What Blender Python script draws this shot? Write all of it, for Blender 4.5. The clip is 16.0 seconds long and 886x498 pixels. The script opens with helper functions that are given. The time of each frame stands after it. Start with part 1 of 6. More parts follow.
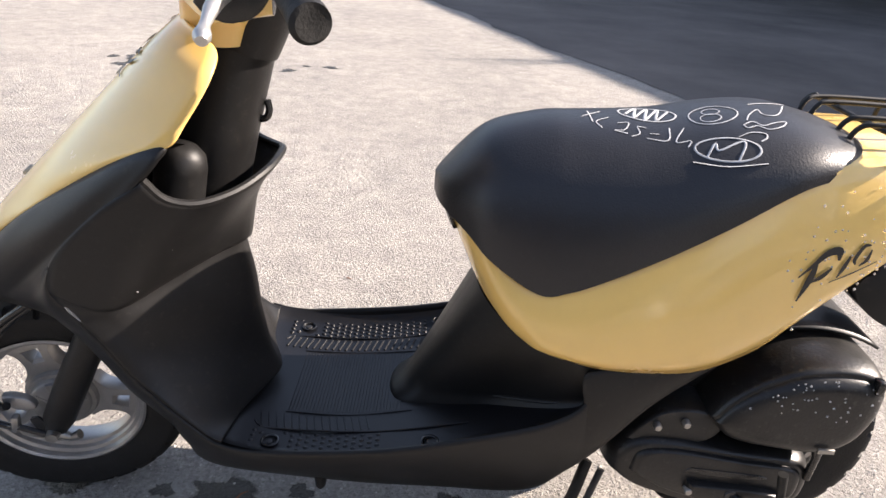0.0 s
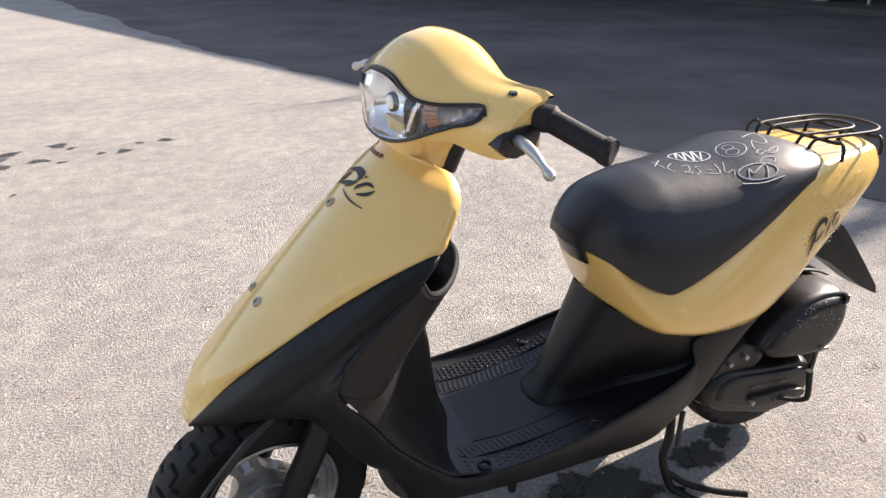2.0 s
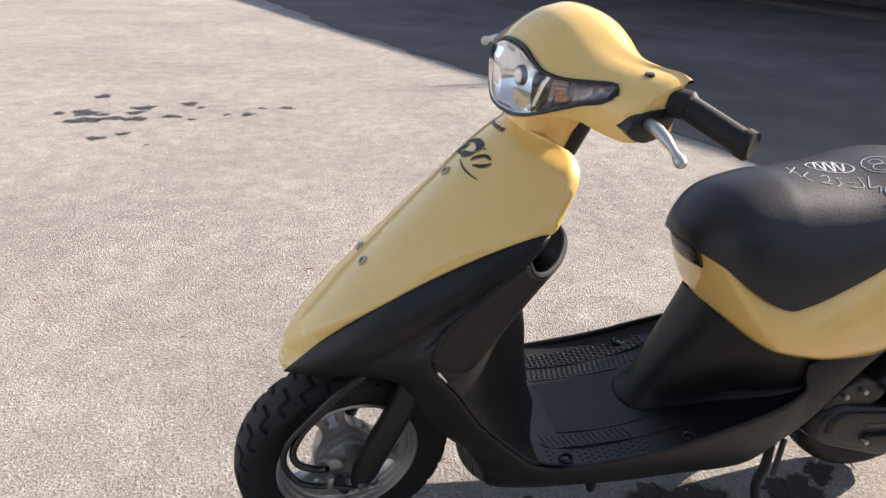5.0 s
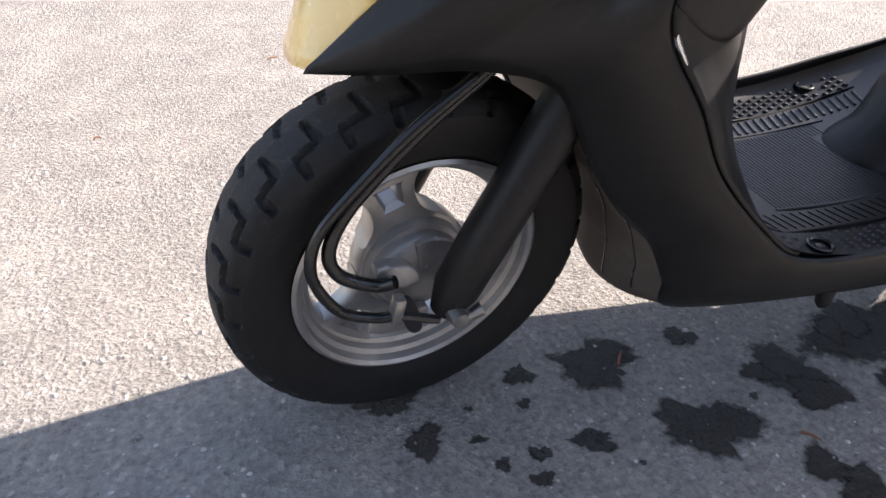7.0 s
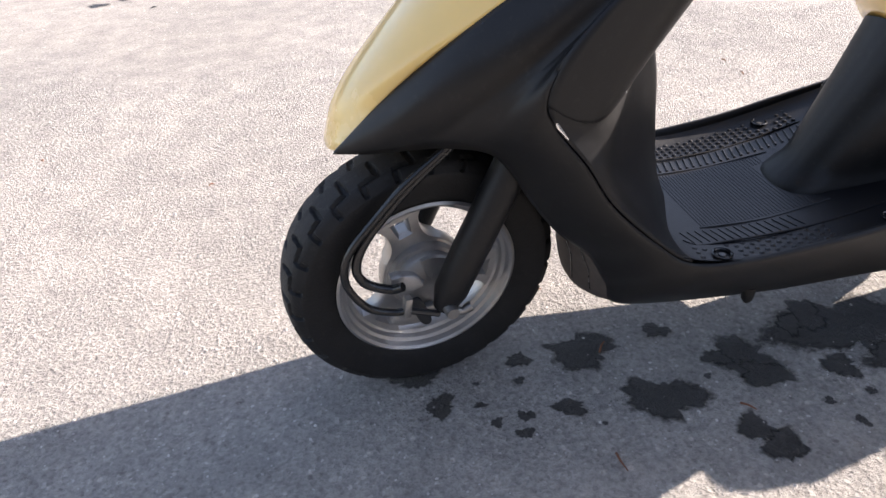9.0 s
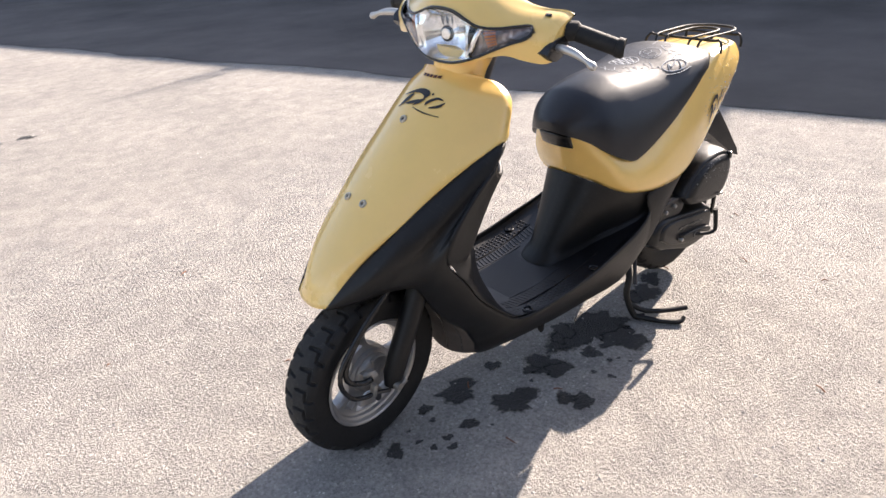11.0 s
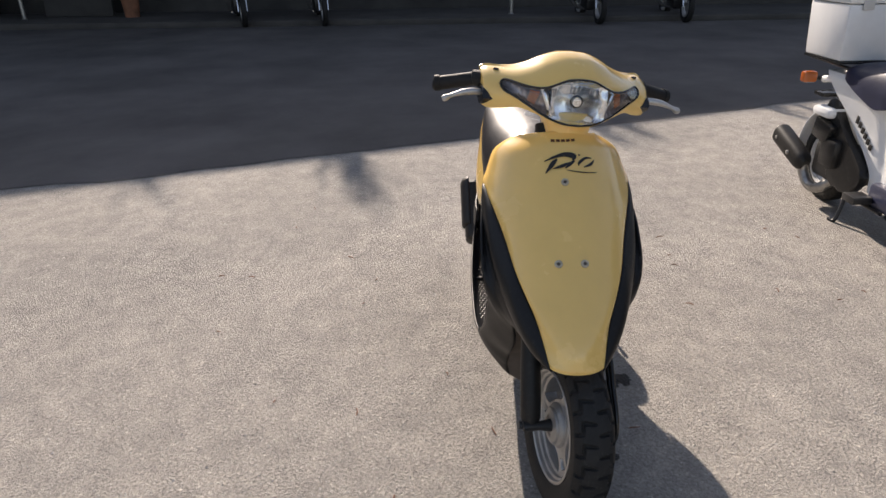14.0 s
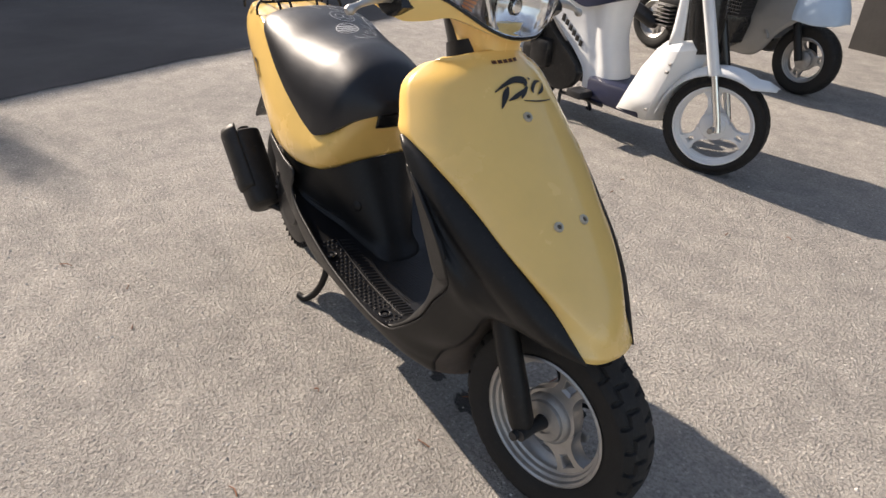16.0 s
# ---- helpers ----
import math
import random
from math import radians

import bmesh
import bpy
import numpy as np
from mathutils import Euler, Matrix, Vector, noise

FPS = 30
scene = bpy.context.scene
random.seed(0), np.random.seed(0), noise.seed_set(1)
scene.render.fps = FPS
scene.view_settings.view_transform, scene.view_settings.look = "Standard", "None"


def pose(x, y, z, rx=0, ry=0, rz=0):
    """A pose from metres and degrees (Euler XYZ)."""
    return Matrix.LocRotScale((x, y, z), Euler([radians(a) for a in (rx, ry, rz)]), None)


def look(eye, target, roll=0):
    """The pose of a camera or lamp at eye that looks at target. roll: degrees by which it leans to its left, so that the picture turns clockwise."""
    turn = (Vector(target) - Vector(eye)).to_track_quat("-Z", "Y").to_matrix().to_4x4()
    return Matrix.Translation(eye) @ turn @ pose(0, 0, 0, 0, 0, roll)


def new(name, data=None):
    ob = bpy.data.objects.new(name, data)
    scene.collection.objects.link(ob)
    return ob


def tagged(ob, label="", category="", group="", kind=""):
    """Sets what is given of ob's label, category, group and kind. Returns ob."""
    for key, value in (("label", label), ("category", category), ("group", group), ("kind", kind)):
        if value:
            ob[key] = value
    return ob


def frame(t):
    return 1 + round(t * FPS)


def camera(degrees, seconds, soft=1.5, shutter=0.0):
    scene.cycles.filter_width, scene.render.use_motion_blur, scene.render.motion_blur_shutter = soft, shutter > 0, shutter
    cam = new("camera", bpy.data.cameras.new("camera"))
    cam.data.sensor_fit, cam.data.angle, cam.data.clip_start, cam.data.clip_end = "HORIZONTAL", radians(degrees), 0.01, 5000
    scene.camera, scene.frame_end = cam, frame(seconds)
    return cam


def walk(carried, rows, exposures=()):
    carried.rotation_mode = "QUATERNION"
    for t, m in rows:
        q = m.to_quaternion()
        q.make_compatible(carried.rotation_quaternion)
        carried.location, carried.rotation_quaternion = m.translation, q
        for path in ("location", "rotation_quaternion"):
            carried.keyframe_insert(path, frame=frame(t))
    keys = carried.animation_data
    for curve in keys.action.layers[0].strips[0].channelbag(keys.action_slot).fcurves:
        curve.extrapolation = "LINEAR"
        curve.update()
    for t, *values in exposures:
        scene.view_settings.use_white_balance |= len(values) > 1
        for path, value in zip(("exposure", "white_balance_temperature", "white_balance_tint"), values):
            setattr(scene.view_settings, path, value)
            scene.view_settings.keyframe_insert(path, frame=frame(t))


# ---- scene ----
cam = camera(67.4, 16.0)
PATH = [
    (0, (0.587, -0.885, 0.951), (0.624, 0.904, 0.057), 4.5),
    (0.5, (0.443, -0.926, 0.98), (0.674, 0.828, 0.046), 3.5),
    (1, (0.274, -0.91, 0.989), (0.599, 0.805, 0.014), 0.7),
    (1.5, (0.134, -0.917, 1.034), (0.565, 0.802, 0.107), 0.6),
    (2, (-0.032, -0.995, 1.104), (0.631, 0.704, 0.282), -0.7),
    (2.5, (-0.138, -1.03, 1.155), (0.65, 0.647, 0.401), -0.3),
    (3, (-0.184, -1.034, 1.172), (0.634, 0.639, 0.443), -0.9),
    (3.2, (-0.193, -1.036, 1.169), (0.623, 0.639, 0.442), -1.1),
    (5.3, (-0.04, -0.963, 1.05), (0.242, 0.79, 0.129), 1.5),
    (5.5, (-0.038, -0.929, 1.033), (0.191, 0.776, 0.012), 0.7),
    (6, (-0.074, -0.809, 0.921), (0.171, 0.829, -0.2), 2.0),
    (6.5, (-0.137, -0.632, 0.708), (0.296, 0.941, -0.449), 5.7),
    (7, (-0.153, -0.546, 0.606), (0.38, 0.995, -0.553), 4.0),
    (7.5, (-0.152, -0.539, 0.616), (0.358, 0.993, -0.564), 3.2),
    (8, (-0.139, -0.553, 0.624), (0.34, 0.978, -0.571), 1.6),
    (8.5, (-0.133, -0.625, 0.653), (0.272, 0.945, -0.519), -0.0),
    (9, (-0.092, -0.787, 0.758), (0.162, 0.853, -0.358), -3.3),
    (9.5, (-0.05, -0.959, 0.867), (0.323, 0.665, -0.24), -1.0),
    (10, (-0.146, -1.122, 1.003), (0.486, 0.513, 0.041), 0.3),
    (10.2, (-0.228, -1.18, 1.062), (0.494, 0.438, 0.133), -1.4),
    (12.3, (-1.066, -0.596, 1.158), (0.418, 0.416, 0.277), -2.0),
    (12.5, (-1.109, -0.478, 1.171), (0.415, 0.489, 0.309), -2.6),
    (13, (-1.246, -0.205, 1.2), (0.461, 0.458, 0.395), -0.4),
    (13.5, (-1.287, 0.025, 1.212), (0.519, 0.319, 0.406), 0.2),
    (14, (-1.249, 0.271, 1.219), (0.573, 0.276, 0.393), -0.8),
    (14.5, (-1.208, 0.501, 1.213), (0.559, 0.135, 0.35), -1.2),
    (15, (-1.06, 0.641, 1.188), (0.629, 0.049, 0.296), -0.4),
    (15.5, (-0.851, 0.697, 1.157), (0.742, -0.076, 0.226), -1.0),
    (16, (-0.632, 0.736, 1.106), (0.763, -0.276, 0.091), 3.6),
]
walk(cam, [(t, look(eye, target, roll)) for t, eye, target, roll in PATH],
     exposures=[(0.0, 1.62, 6600, 16), (0.5, 1.43, 6620, 16), (1.0, 1.39, 6600, 16), (2.5, 1.42, 6550, 16), (3.2, 1.4, 6550, 16), (5.5, 1.24, 6650, 16), (6.5, 1.66, 6480, 17), (7.5, 1.83, 6420, 16), (8.5, 1.75, 6330, 17), (10.0, 1.8, 6480, 17), (12.5, 0.88, 6720, 15), (13.0, 0.73, 6760, 16), (14.5, 0.78, 6740, 15), (16.0, 0.88, 6780, 14)])

# ---- light ----
SUN_AZ = Vector((0.9758, 0.2185, 0.0))
SUN_EL = radians(29.0)
TO_SUN = Vector((SUN_AZ.x * math.cos(SUN_EL), SUN_AZ.y * math.cos(SUN_EL), math.sin(SUN_EL)))
world = bpy.data.worlds.new("world")
scene.world = world
world.use_nodes = True
wn = world.node_tree.nodes
sky = wn.new("ShaderNodeTexSky")
sky.sky_type = "NISHITA"
sky.sun_disc = False
sky.sun_elevation = SUN_EL
sky.sun_rotation = math.atan2(SUN_AZ.x, SUN_AZ.y)
wn["Background"].inputs[1].default_value = 0.10
hazy = wn.new("ShaderNodeHueSaturation")
hazy.inputs["Saturation"].default_value = 0.78
world.node_tree.links.new(sky.outputs[0], hazy.inputs["Color"])
world.node_tree.links.new(hazy.outputs[0], wn["Background"].inputs[0])
sun = new("sun", bpy.data.lights.new("sun", "SUN"))
sun.data.energy = 4.85
sun.data.angle = radians(0.55)
sun.data.color = (1.0, 0.90, 0.77)
sun.matrix_world = look(TO_SUN * 30, (0, 0, 0))

# ---- materials ----
def material(name, colour, rough=0.5, metal=0.0, vary=0.15, scale=8.0, bump=0.0, bump_scale=120.0, coat=0.0, spec=0.5, fleck=0.0):
    m = bpy.data.materials.new(name)
    m.use_nodes = True
    nt = m.node_tree
    b = nt.nodes["Principled BSDF"]
    b.inputs["Roughness"].default_value = rough
    b.inputs["Metallic"].default_value = metal
    b.inputs["Coat Weight"].default_value = coat
    b.inputs["Coat Roughness"].default_value = 0.06
    b.inputs["Specular IOR Level"].default_value = spec
    co = nt.nodes.new("ShaderNodeTexCoord")
    n1 = nt.nodes.new("ShaderNodeTexNoise")
    n1.inputs["Scale"].default_value = scale
    n1.inputs["Detail"].default_value = 6
    n1.inputs["Roughness"].default_value = 0.65
    nt.links.new(co.outputs["Object"], n1.inputs["Vector"])
    ramp = nt.nodes.new("ShaderNodeValToRGB")
    c = Vector(colour)
    lo, hi = c * (1 - vary), c * (1 + vary)
    ramp.color_ramp.elements[0].position, ramp.color_ramp.elements[1].position = 0.3, 0.7
    ramp.color_ramp.elements[0].color = (*lo, 1)
    ramp.color_ramp.elements[1].color = (*[min(v, 1) for v in hi], 1)
    nt.links.new(n1.outputs["Fac"], ramp.inputs["Fac"])
    tone = ramp.outputs["Color"]
    if fleck:
        n3 = nt.nodes.new("ShaderNodeTexNoise")
        n3.inputs["Scale"].default_value = 95
        n3.inputs["Detail"].default_value = 5
        n3.inputs["Roughness"].default_value = 0.7
        nt.links.new(co.outputs["Object"], n3.inputs["Vector"])
        r3 = nt.nodes.new("ShaderNodeValToRGB")
        r3.color_ramp.elements[0].position, r3.color_ramp.elements[1].position = 0.56, 0.78
        r3.color_ramp.elements[0].color, r3.color_ramp.elements[1].color = (0, 0, 0, 1), (fleck, fleck, fleck, 1)
        nt.links.new(n3.outputs["Fac"], r3.inputs["Fac"])
        mx = nt.nodes.new("ShaderNodeMixRGB")
        nt.links.new(r3.outputs["Color"], mx.inputs[0])
        nt.links.new(tone, mx.inputs[1])
        mx.inputs[2].default_value = (0.16, 0.145, 0.125, 1)
        tone = mx.outputs[0]
    nt.links.new(tone, b.inputs["Base Color"])
    mr = nt.nodes.new("ShaderNodeMapRange")
    mr.inputs["To Min"].default_value = max(rough - 0.08, 0.02)
    mr.inputs["To Max"].default_value = min(rough + 0.1, 1.0)
    nt.links.new(n1.outputs["Fac"], mr.inputs["Value"])
    nt.links.new(mr.outputs["Result"], b.inputs["Roughness"])
    if bump:
        n2 = nt.nodes.new("ShaderNodeTexNoise")
        n2.inputs["Scale"].default_value = bump_scale
        n2.inputs["Detail"].default_value = 4
        nt.links.new(co.outputs["Object"], n2.inputs["Vector"])
        bp = nt.nodes.new("ShaderNodeBump")
        bp.inputs["Strength"].default_value = bump
        bp.inputs["Distance"].default_value = 0.004
        nt.links.new(n2.outputs["Fac"], bp.inputs["Height"])
        nt.links.new(bp.outputs["Normal"], b.inputs["Normal"])
    return m


def concrete_ground(name="worn_pavement", soaked=False):
    m = bpy.data.materials.new(name)
    m.use_nodes = True
    nt = m.node_tree
    L = nt.links.new
    b = nt.nodes["Principled BSDF"]
    b.inputs["Roughness"].default_value = 0.92
    b.inputs["Specular IOR Level"].default_value = 0.25
    co = nt.nodes.new("ShaderNodeTexCoord")

    def noise_tex(scale, detail, rough=0.6):
        n = nt.nodes.new("ShaderNodeTexNoise")
        n.inputs["Scale"].default_value = scale
        n.inputs["Detail"].default_value = detail
        n.inputs["Roughness"].default_value = rough
        L(co.outputs["Object"], n.inputs["Vector"])
        return n

    def ramp(src, stops):
        r = nt.nodes.new("ShaderNodeValToRGB")
        while len(r.color_ramp.elements) < len(stops):
            r.color_ramp.elements.new(0.5)
        for e, (p, c) in zip(r.color_ramp.elements, stops):
            e.position, e.color = p, (*c, 1)
        L(src, r.inputs["Fac"])
        return r

    def mix(kind, fac, a, c):
        x = nt.nodes.new("ShaderNodeMixRGB")
        x.blend_type = kind
        if isinstance(fac, float):
            x.inputs[0].default_value = fac
        else:
            L(fac, x.inputs[0])
        L(a, x.inputs[1])
        L(c, x.inputs[2])
        return x

    big = noise_tex(0.9, 5)
    base = ramp(big.outputs["Fac"], [(0.3, (0.312, 0.297, 0.282)), (0.7, (0.425, 0.402, 0.374))])
    mid = noise_tex(9, 6, 0.7)
    midr = ramp(mid.outputs["Fac"], [(0.33, (0.80, 0.80, 0.80)), (0.66, (1.12, 1.11, 1.09))])
    c1 = mix("MULTIPLY", 1.0, base.outputs[0], midr.outputs[0])
    vor = nt.nodes.new("ShaderNodeTexVoronoi")
    vor.inputs["Scale"].default_value = 165
    L(co.outputs["Object"], vor.inputs["Vector"])
    grit = ramp(vor.outputs["Color"], [(0.0, (0.35, 0.34, 0.32)), (0.35, (0.9, 0.89, 0.87)), (0.8, (1.12, 1.11, 1.08)), (0.95, (1.75, 1.75, 1.7))])
    c2 = mix("MULTIPLY", 0.42, c1.outputs[0], grit.outputs[0])
    # coarser stones showing through, some pale and some dark
    stones = nt.nodes.new("ShaderNodeTexVoronoi")
    stones.inputs["Scale"].default_value = 78
    L(co.outputs["Object"], stones.inputs["Vector"])
    tones = ramp(stones.outputs["Color"], [(0.0, (0.30, 0.28, 0.26)), (0.05, (0.92, 0.91, 0.90)), (0.80, (1.0, 1.0, 1.0)), (0.92, (1.5, 1.48, 1.45))])
    body = ramp(stones.outputs["Distance"], [(0.25, (1, 1, 1)), (0.42, (0, 0, 0))])
    c2 = mix("MULTIPLY", body.outputs[0], c2.outputs[0], tones.outputs[0])
    pits = noise_tex(105, 5, 0.68)
    # tone follows the relief: darker in the pits, paler on the tops
    worn = ramp(pits.outputs["Fac"], [(0.34, (0.66, 0.65, 0.64)), (0.50, (1.0, 1.0, 1.0)), (0.66, (1.22, 1.21, 1.20))])
    c2 = mix("MULTIPLY", 0.75, c2.outputs[0], worn.outputs[0])
    spots = noise_tex(38, 3)
    dark = ramp(spots.outputs["Fac"], [(0.26, (0.45, 0.43, 0.4)), (0.32, (1, 1, 1))])
    c3 = mix("MULTIPLY", 0.6, c2.outputs[0], dark.outputs[0])
    if soaked:
        damp = nt.nodes.new("ShaderNodeMixRGB")
        damp.blend_type = "MULTIPLY"
        damp.inputs[0].default_value = 1.0
        damp.inputs[2].default_value = (0.115, 0.11, 0.11, 1)
        L(c3.outputs[0], damp.inputs[1])
        L(damp.outputs[0], b.inputs["Base Color"])
        b.inputs["Roughness"].default_value = 0.32
        b.inputs["Specular IOR Level"].default_value = 0.45
        # the rim soaks in raggedly, along the grain of the concrete
        depth = nt.nodes.new("ShaderNodeAttribute")
        depth.attribute_name = "depth"
        rag, tear = noise_tex(95, 5, 0.65), noise_tex(30, 3, 0.5)
        total = nt.nodes.new("ShaderNodeMath")
        total.operation = "ADD"
        L(rag.outputs["Fac"], total.inputs[0])
        L(tear.outputs["Fac"], total.inputs[1])
        both = nt.nodes.new("ShaderNodeMath")
        both.operation = "MULTIPLY_ADD"
        both.inputs[1].default_value = 1.9
        L(depth.outputs["Fac"], both.inputs[0])
        L(total.outputs[0], both.inputs[2])
        alpha = nt.nodes.new("ShaderNodeMapRange")
        alpha.inputs["From Min"].default_value = 1.06
        alpha.inputs["From Max"].default_value = 1.60
        L(both.outputs[0], alpha.inputs["Value"])
        L(alpha.outputs["Result"], b.inputs["Alpha"])
    else:
        L(c3.outputs[0], b.inputs["Base Color"])
    fine = noise_tex(260, 4, 0.8)
    add = nt.nodes.new("ShaderNodeMath")
    add.operation = "ADD"
    L(fine.outputs["Fac"], add.inputs[0])
    L(vor.outputs["Distance"], add.inputs[1])
    bp = nt.nodes.new("ShaderNodeBump")
    bp.inputs["Strength"].default_value = 0.8
    bp.inputs["Distance"].default_value = 0.0045
    more = nt.nodes.new("ShaderNodeMath")
    more.operation = "MULTIPLY_ADD"
    more.inputs[1].default_value = 4.2
    L(pits.outputs["Fac"], more.inputs[0])
    L(add.outputs[0], more.inputs[2])
    L(more.outputs[0], bp.inputs["Height"])
    L(bp.outputs["Normal"], b.inputs["Normal"])
    return m


GROUND = concrete_ground()
WETDARK = concrete_ground("soaked_pavement", True)
YELLOW = material("yellow_paint", (0.91, 0.605, 0.190), 0.25, vary=0.05, scale=5, coat=0.6, bump=0.01, bump_scale=300)
BLACK = material("black_textured_plastic", (0.0090, 0.0086, 0.0086), 0.45, vary=0.25, scale=14, bump=0.08, bump_scale=900, spec=0.34, fleck=0.10)
FLOORMAT = material("ribbed_black_plastic", (0.0052, 0.0052, 0.0066), 0.38, vary=0.25, scale=20, bump=0.10, bump_scale=500, spec=0.40)
GLOSSBLACK = material("gloss_black_plastic", (0.012, 0.012, 0.012), 0.25, vary=0.2)
VINYL = material("black_vinyl", (0.0072, 0.0072, 0.0098), 0.40, vary=0.2, scale=12, bump=0.14, bump_scale=420, spec=0.60, fleck=0.05)
RUBBER = material("tyre_rubber", (0.013, 0.0125, 0.012), 0.66, vary=0.3, scale=30, bump=0.2, bump_scale=300, fleck=0.08, spec=0.35)
TREAD = material("worn_tread_rubber", (0.015, 0.0145, 0.014), 0.76, vary=0.5, scale=45, bump=0.25, bump_scale=400, fleck=0.24)
ALLOY = material("cast_alloy", (0.43, 0.42, 0.405), 0.38, metal=0.75, vary=0.14, scale=30, bump=0.08, bump_scale=250)
DRUM = material("dull_cast_metal", (0.37, 0.36, 0.345), 0.5, metal=0.7, vary=0.2, scale=25, bump=0.15, bump_scale=220)
CHROME = material("chrome", (0.75, 0.75, 0.75), 0.16, metal=1.0, vary=0.05)
LEVER = material("satin_alloy", (0.52, 0.51, 0.49), 0.42, metal=0.8, vary=0.12, scale=40)
STEEL = material("worn_steel", (0.36, 0.35, 0.33), 0.4, metal=0.9, vary=0.2, scale=40)
DARKSTEEL = material("black_painted_steel", (0.025, 0.025, 0.026), 0.36, vary=0.2, scale=30)
ENGINE = material("dark_engine_paint", (0.012, 0.0117, 0.0117), 0.34, spec=0.4, fleck=0.25, vary=0.3, scale=25, bump=0.1, bump_scale=200)
AMBER = material("amber_plastic", (0.5, 0.13, 0.03), 0.2, vary=0.1, coat=0.4)
RED = material("red_lens", (0.5, 0.02, 0.02), 0.18, vary=0.1, coat=0.5)
REFLECTOR = material("bright_reflector", (0.94, 0.94, 0.94), 0.18, metal=1.0, vary=0.04)
SMOKE = material("smoky_silvering", (0.34, 0.28, 0.27), 0.20, metal=0.7, vary=0.2)
WASHER = material("dull_zinc_washer", (0.50, 0.45, 0.36), 0.5, metal=0.3, vary=0.2, scale=90)
SCREW = material("tarnished_screw", (0.13, 0.11, 0.085), 0.45, metal=0.6, vary=0.3, scale=90)
DULLBLACK = material("dull_black_paint", (0.010, 0.010, 0.010), 0.55, vary=0.3, scale=40, spec=0.35)
SOOTY = material("sooty_silencer_paint", (0.020, 0.018, 0.016), 0.52, vary=0.35, scale=26, spec=0.4, bump=0.08, bump_scale=220, fleck=0.18)
# base colour lowered so that boundary wall and kerb look shaded
DIMWALL = material("shade_toned_render", (0.060, 0.055, 0.050), 0.9, vary=0.3, scale=1.6, bump=0.3, bump_scale=40)
INK = material("black_decal_ink", (0.02, 0.018, 0.016), 0.45, vary=0.1)
REDINK = material("brown_decal_ink", (0.09, 0.03, 0.015), 0.45, vary=0.1)
CHALK = material("white_chalk", (0.46, 0.47, 0.48), 0.9, vary=0.3, scale=90)
WHITE = material("white_paint", (0.78, 0.79, 0.79), 0.3, vary=0.05, scale=6, coat=0.35)
NAVY = material("navy_vinyl", (0.014, 0.018, 0.048), 0.45, vary=0.2, bump=0.15, bump_scale=300)
SILVER = material("silver_paint", (0.24, 0.24, 0.235), 0.38, metal=0.3, vary=0.06, coat=0.4)
# part of the shade beyond the shadow line is put into this colour
ASPHALT_SHADE = material("asphalt_with_shade_tone", (0.094, 0.084, 0.077), 0.9, vary=0.45, scale=0.7, bump=0.5, bump_scale=150)
# very dark finish for the far walls, roof slab and background things
DARKWALL = material("dark_wall", (0.045, 0.042, 0.039), 0.9, vary=0.35, scale=1.5, bump=0.3, bump_scale=30)
WHITEBOARD = material("white_laminate", (0.6, 0.6, 0.58), 0.5, vary=0.1)
BLUE = material("blue_print", (0.12, 0.3, 0.62), 0.5, vary=0.25, scale=4)
RUST = material("rusty_brown", (0.2, 0.085, 0.045), 0.8, vary=0.35, scale=6, bump=0.2, bump_scale=60)
DUSTY = material("dusty_black_plastic", (0.088, 0.072, 0.061), 0.8, vary=0.3, scale=18, bump=0.1, bump_scale=300)
GLASS = bpy.data.materials.new("clear_lens")
GLASS.use_nodes = True
gb = GLASS.node_tree.nodes["Principled BSDF"]
gb.inputs["Base Color"].default_value = (0.97, 0.98, 0.98, 1)
gb.inputs["Transmission Weight"].default_value = 1.0
gb.inputs["Roughness"].default_value = 0.02
gb.inputs["IOR"].default_value = 1.45


# ---- mesh helpers ----
def part(name, bm, mat, parent=None, label="", angle=38):
    """Links a bmesh as one mesh object under a thing or a part."""
    bmesh.ops.remove_doubles(bm, verts=bm.verts, dist=1e-5)
    bmesh.ops.recalc_face_normals(bm, faces=bm.faces)
    lim = radians(angle)
    for f in bm.faces:
        f.smooth = True
    for e in bm.edges:
        if len(e.link_faces) == 2 and e.calc_face_angle(0) > lim:
            e.smooth = False
    me = bpy.data.meshes.new(name)
    bm.to_mesh(me)
    bm.free()
    me.materials.append(mat)
    ob = new(name, me)
    if parent is not None:
        ob.parent = parent
    if label:
        ob["label"] = label
    return ob


def thicken(ob, thickness, offset=-1.0):
    m = ob.modifiers.new("thickness", "SOLIDIFY")
    m.thickness, m.offset = thickness, offset
    return ob


def cr(keys, n):
    """A Catmull-Rom curve through the keys, in n points."""
    k = np.asarray(keys, float)
    k = np.vstack([2 * k[0] - k[1], k, 2 * k[-1] - k[-2]])
    u = np.linspace(0, len(k) - 3 - 1e-9, n)
    i = u.astype(int)
    f = (u - i)[:, None]
    p0, p1, p2, p3 = k[i], k[i + 1], k[i + 2], k[i + 3]
    return 0.5 * (2 * p1 + (p2 - p0) * f + (2 * p0 - 5 * p1 + 4 * p2 - p3) * f**2 + (3 * p1 - p0 - 3 * p2 + p3) * f**3)


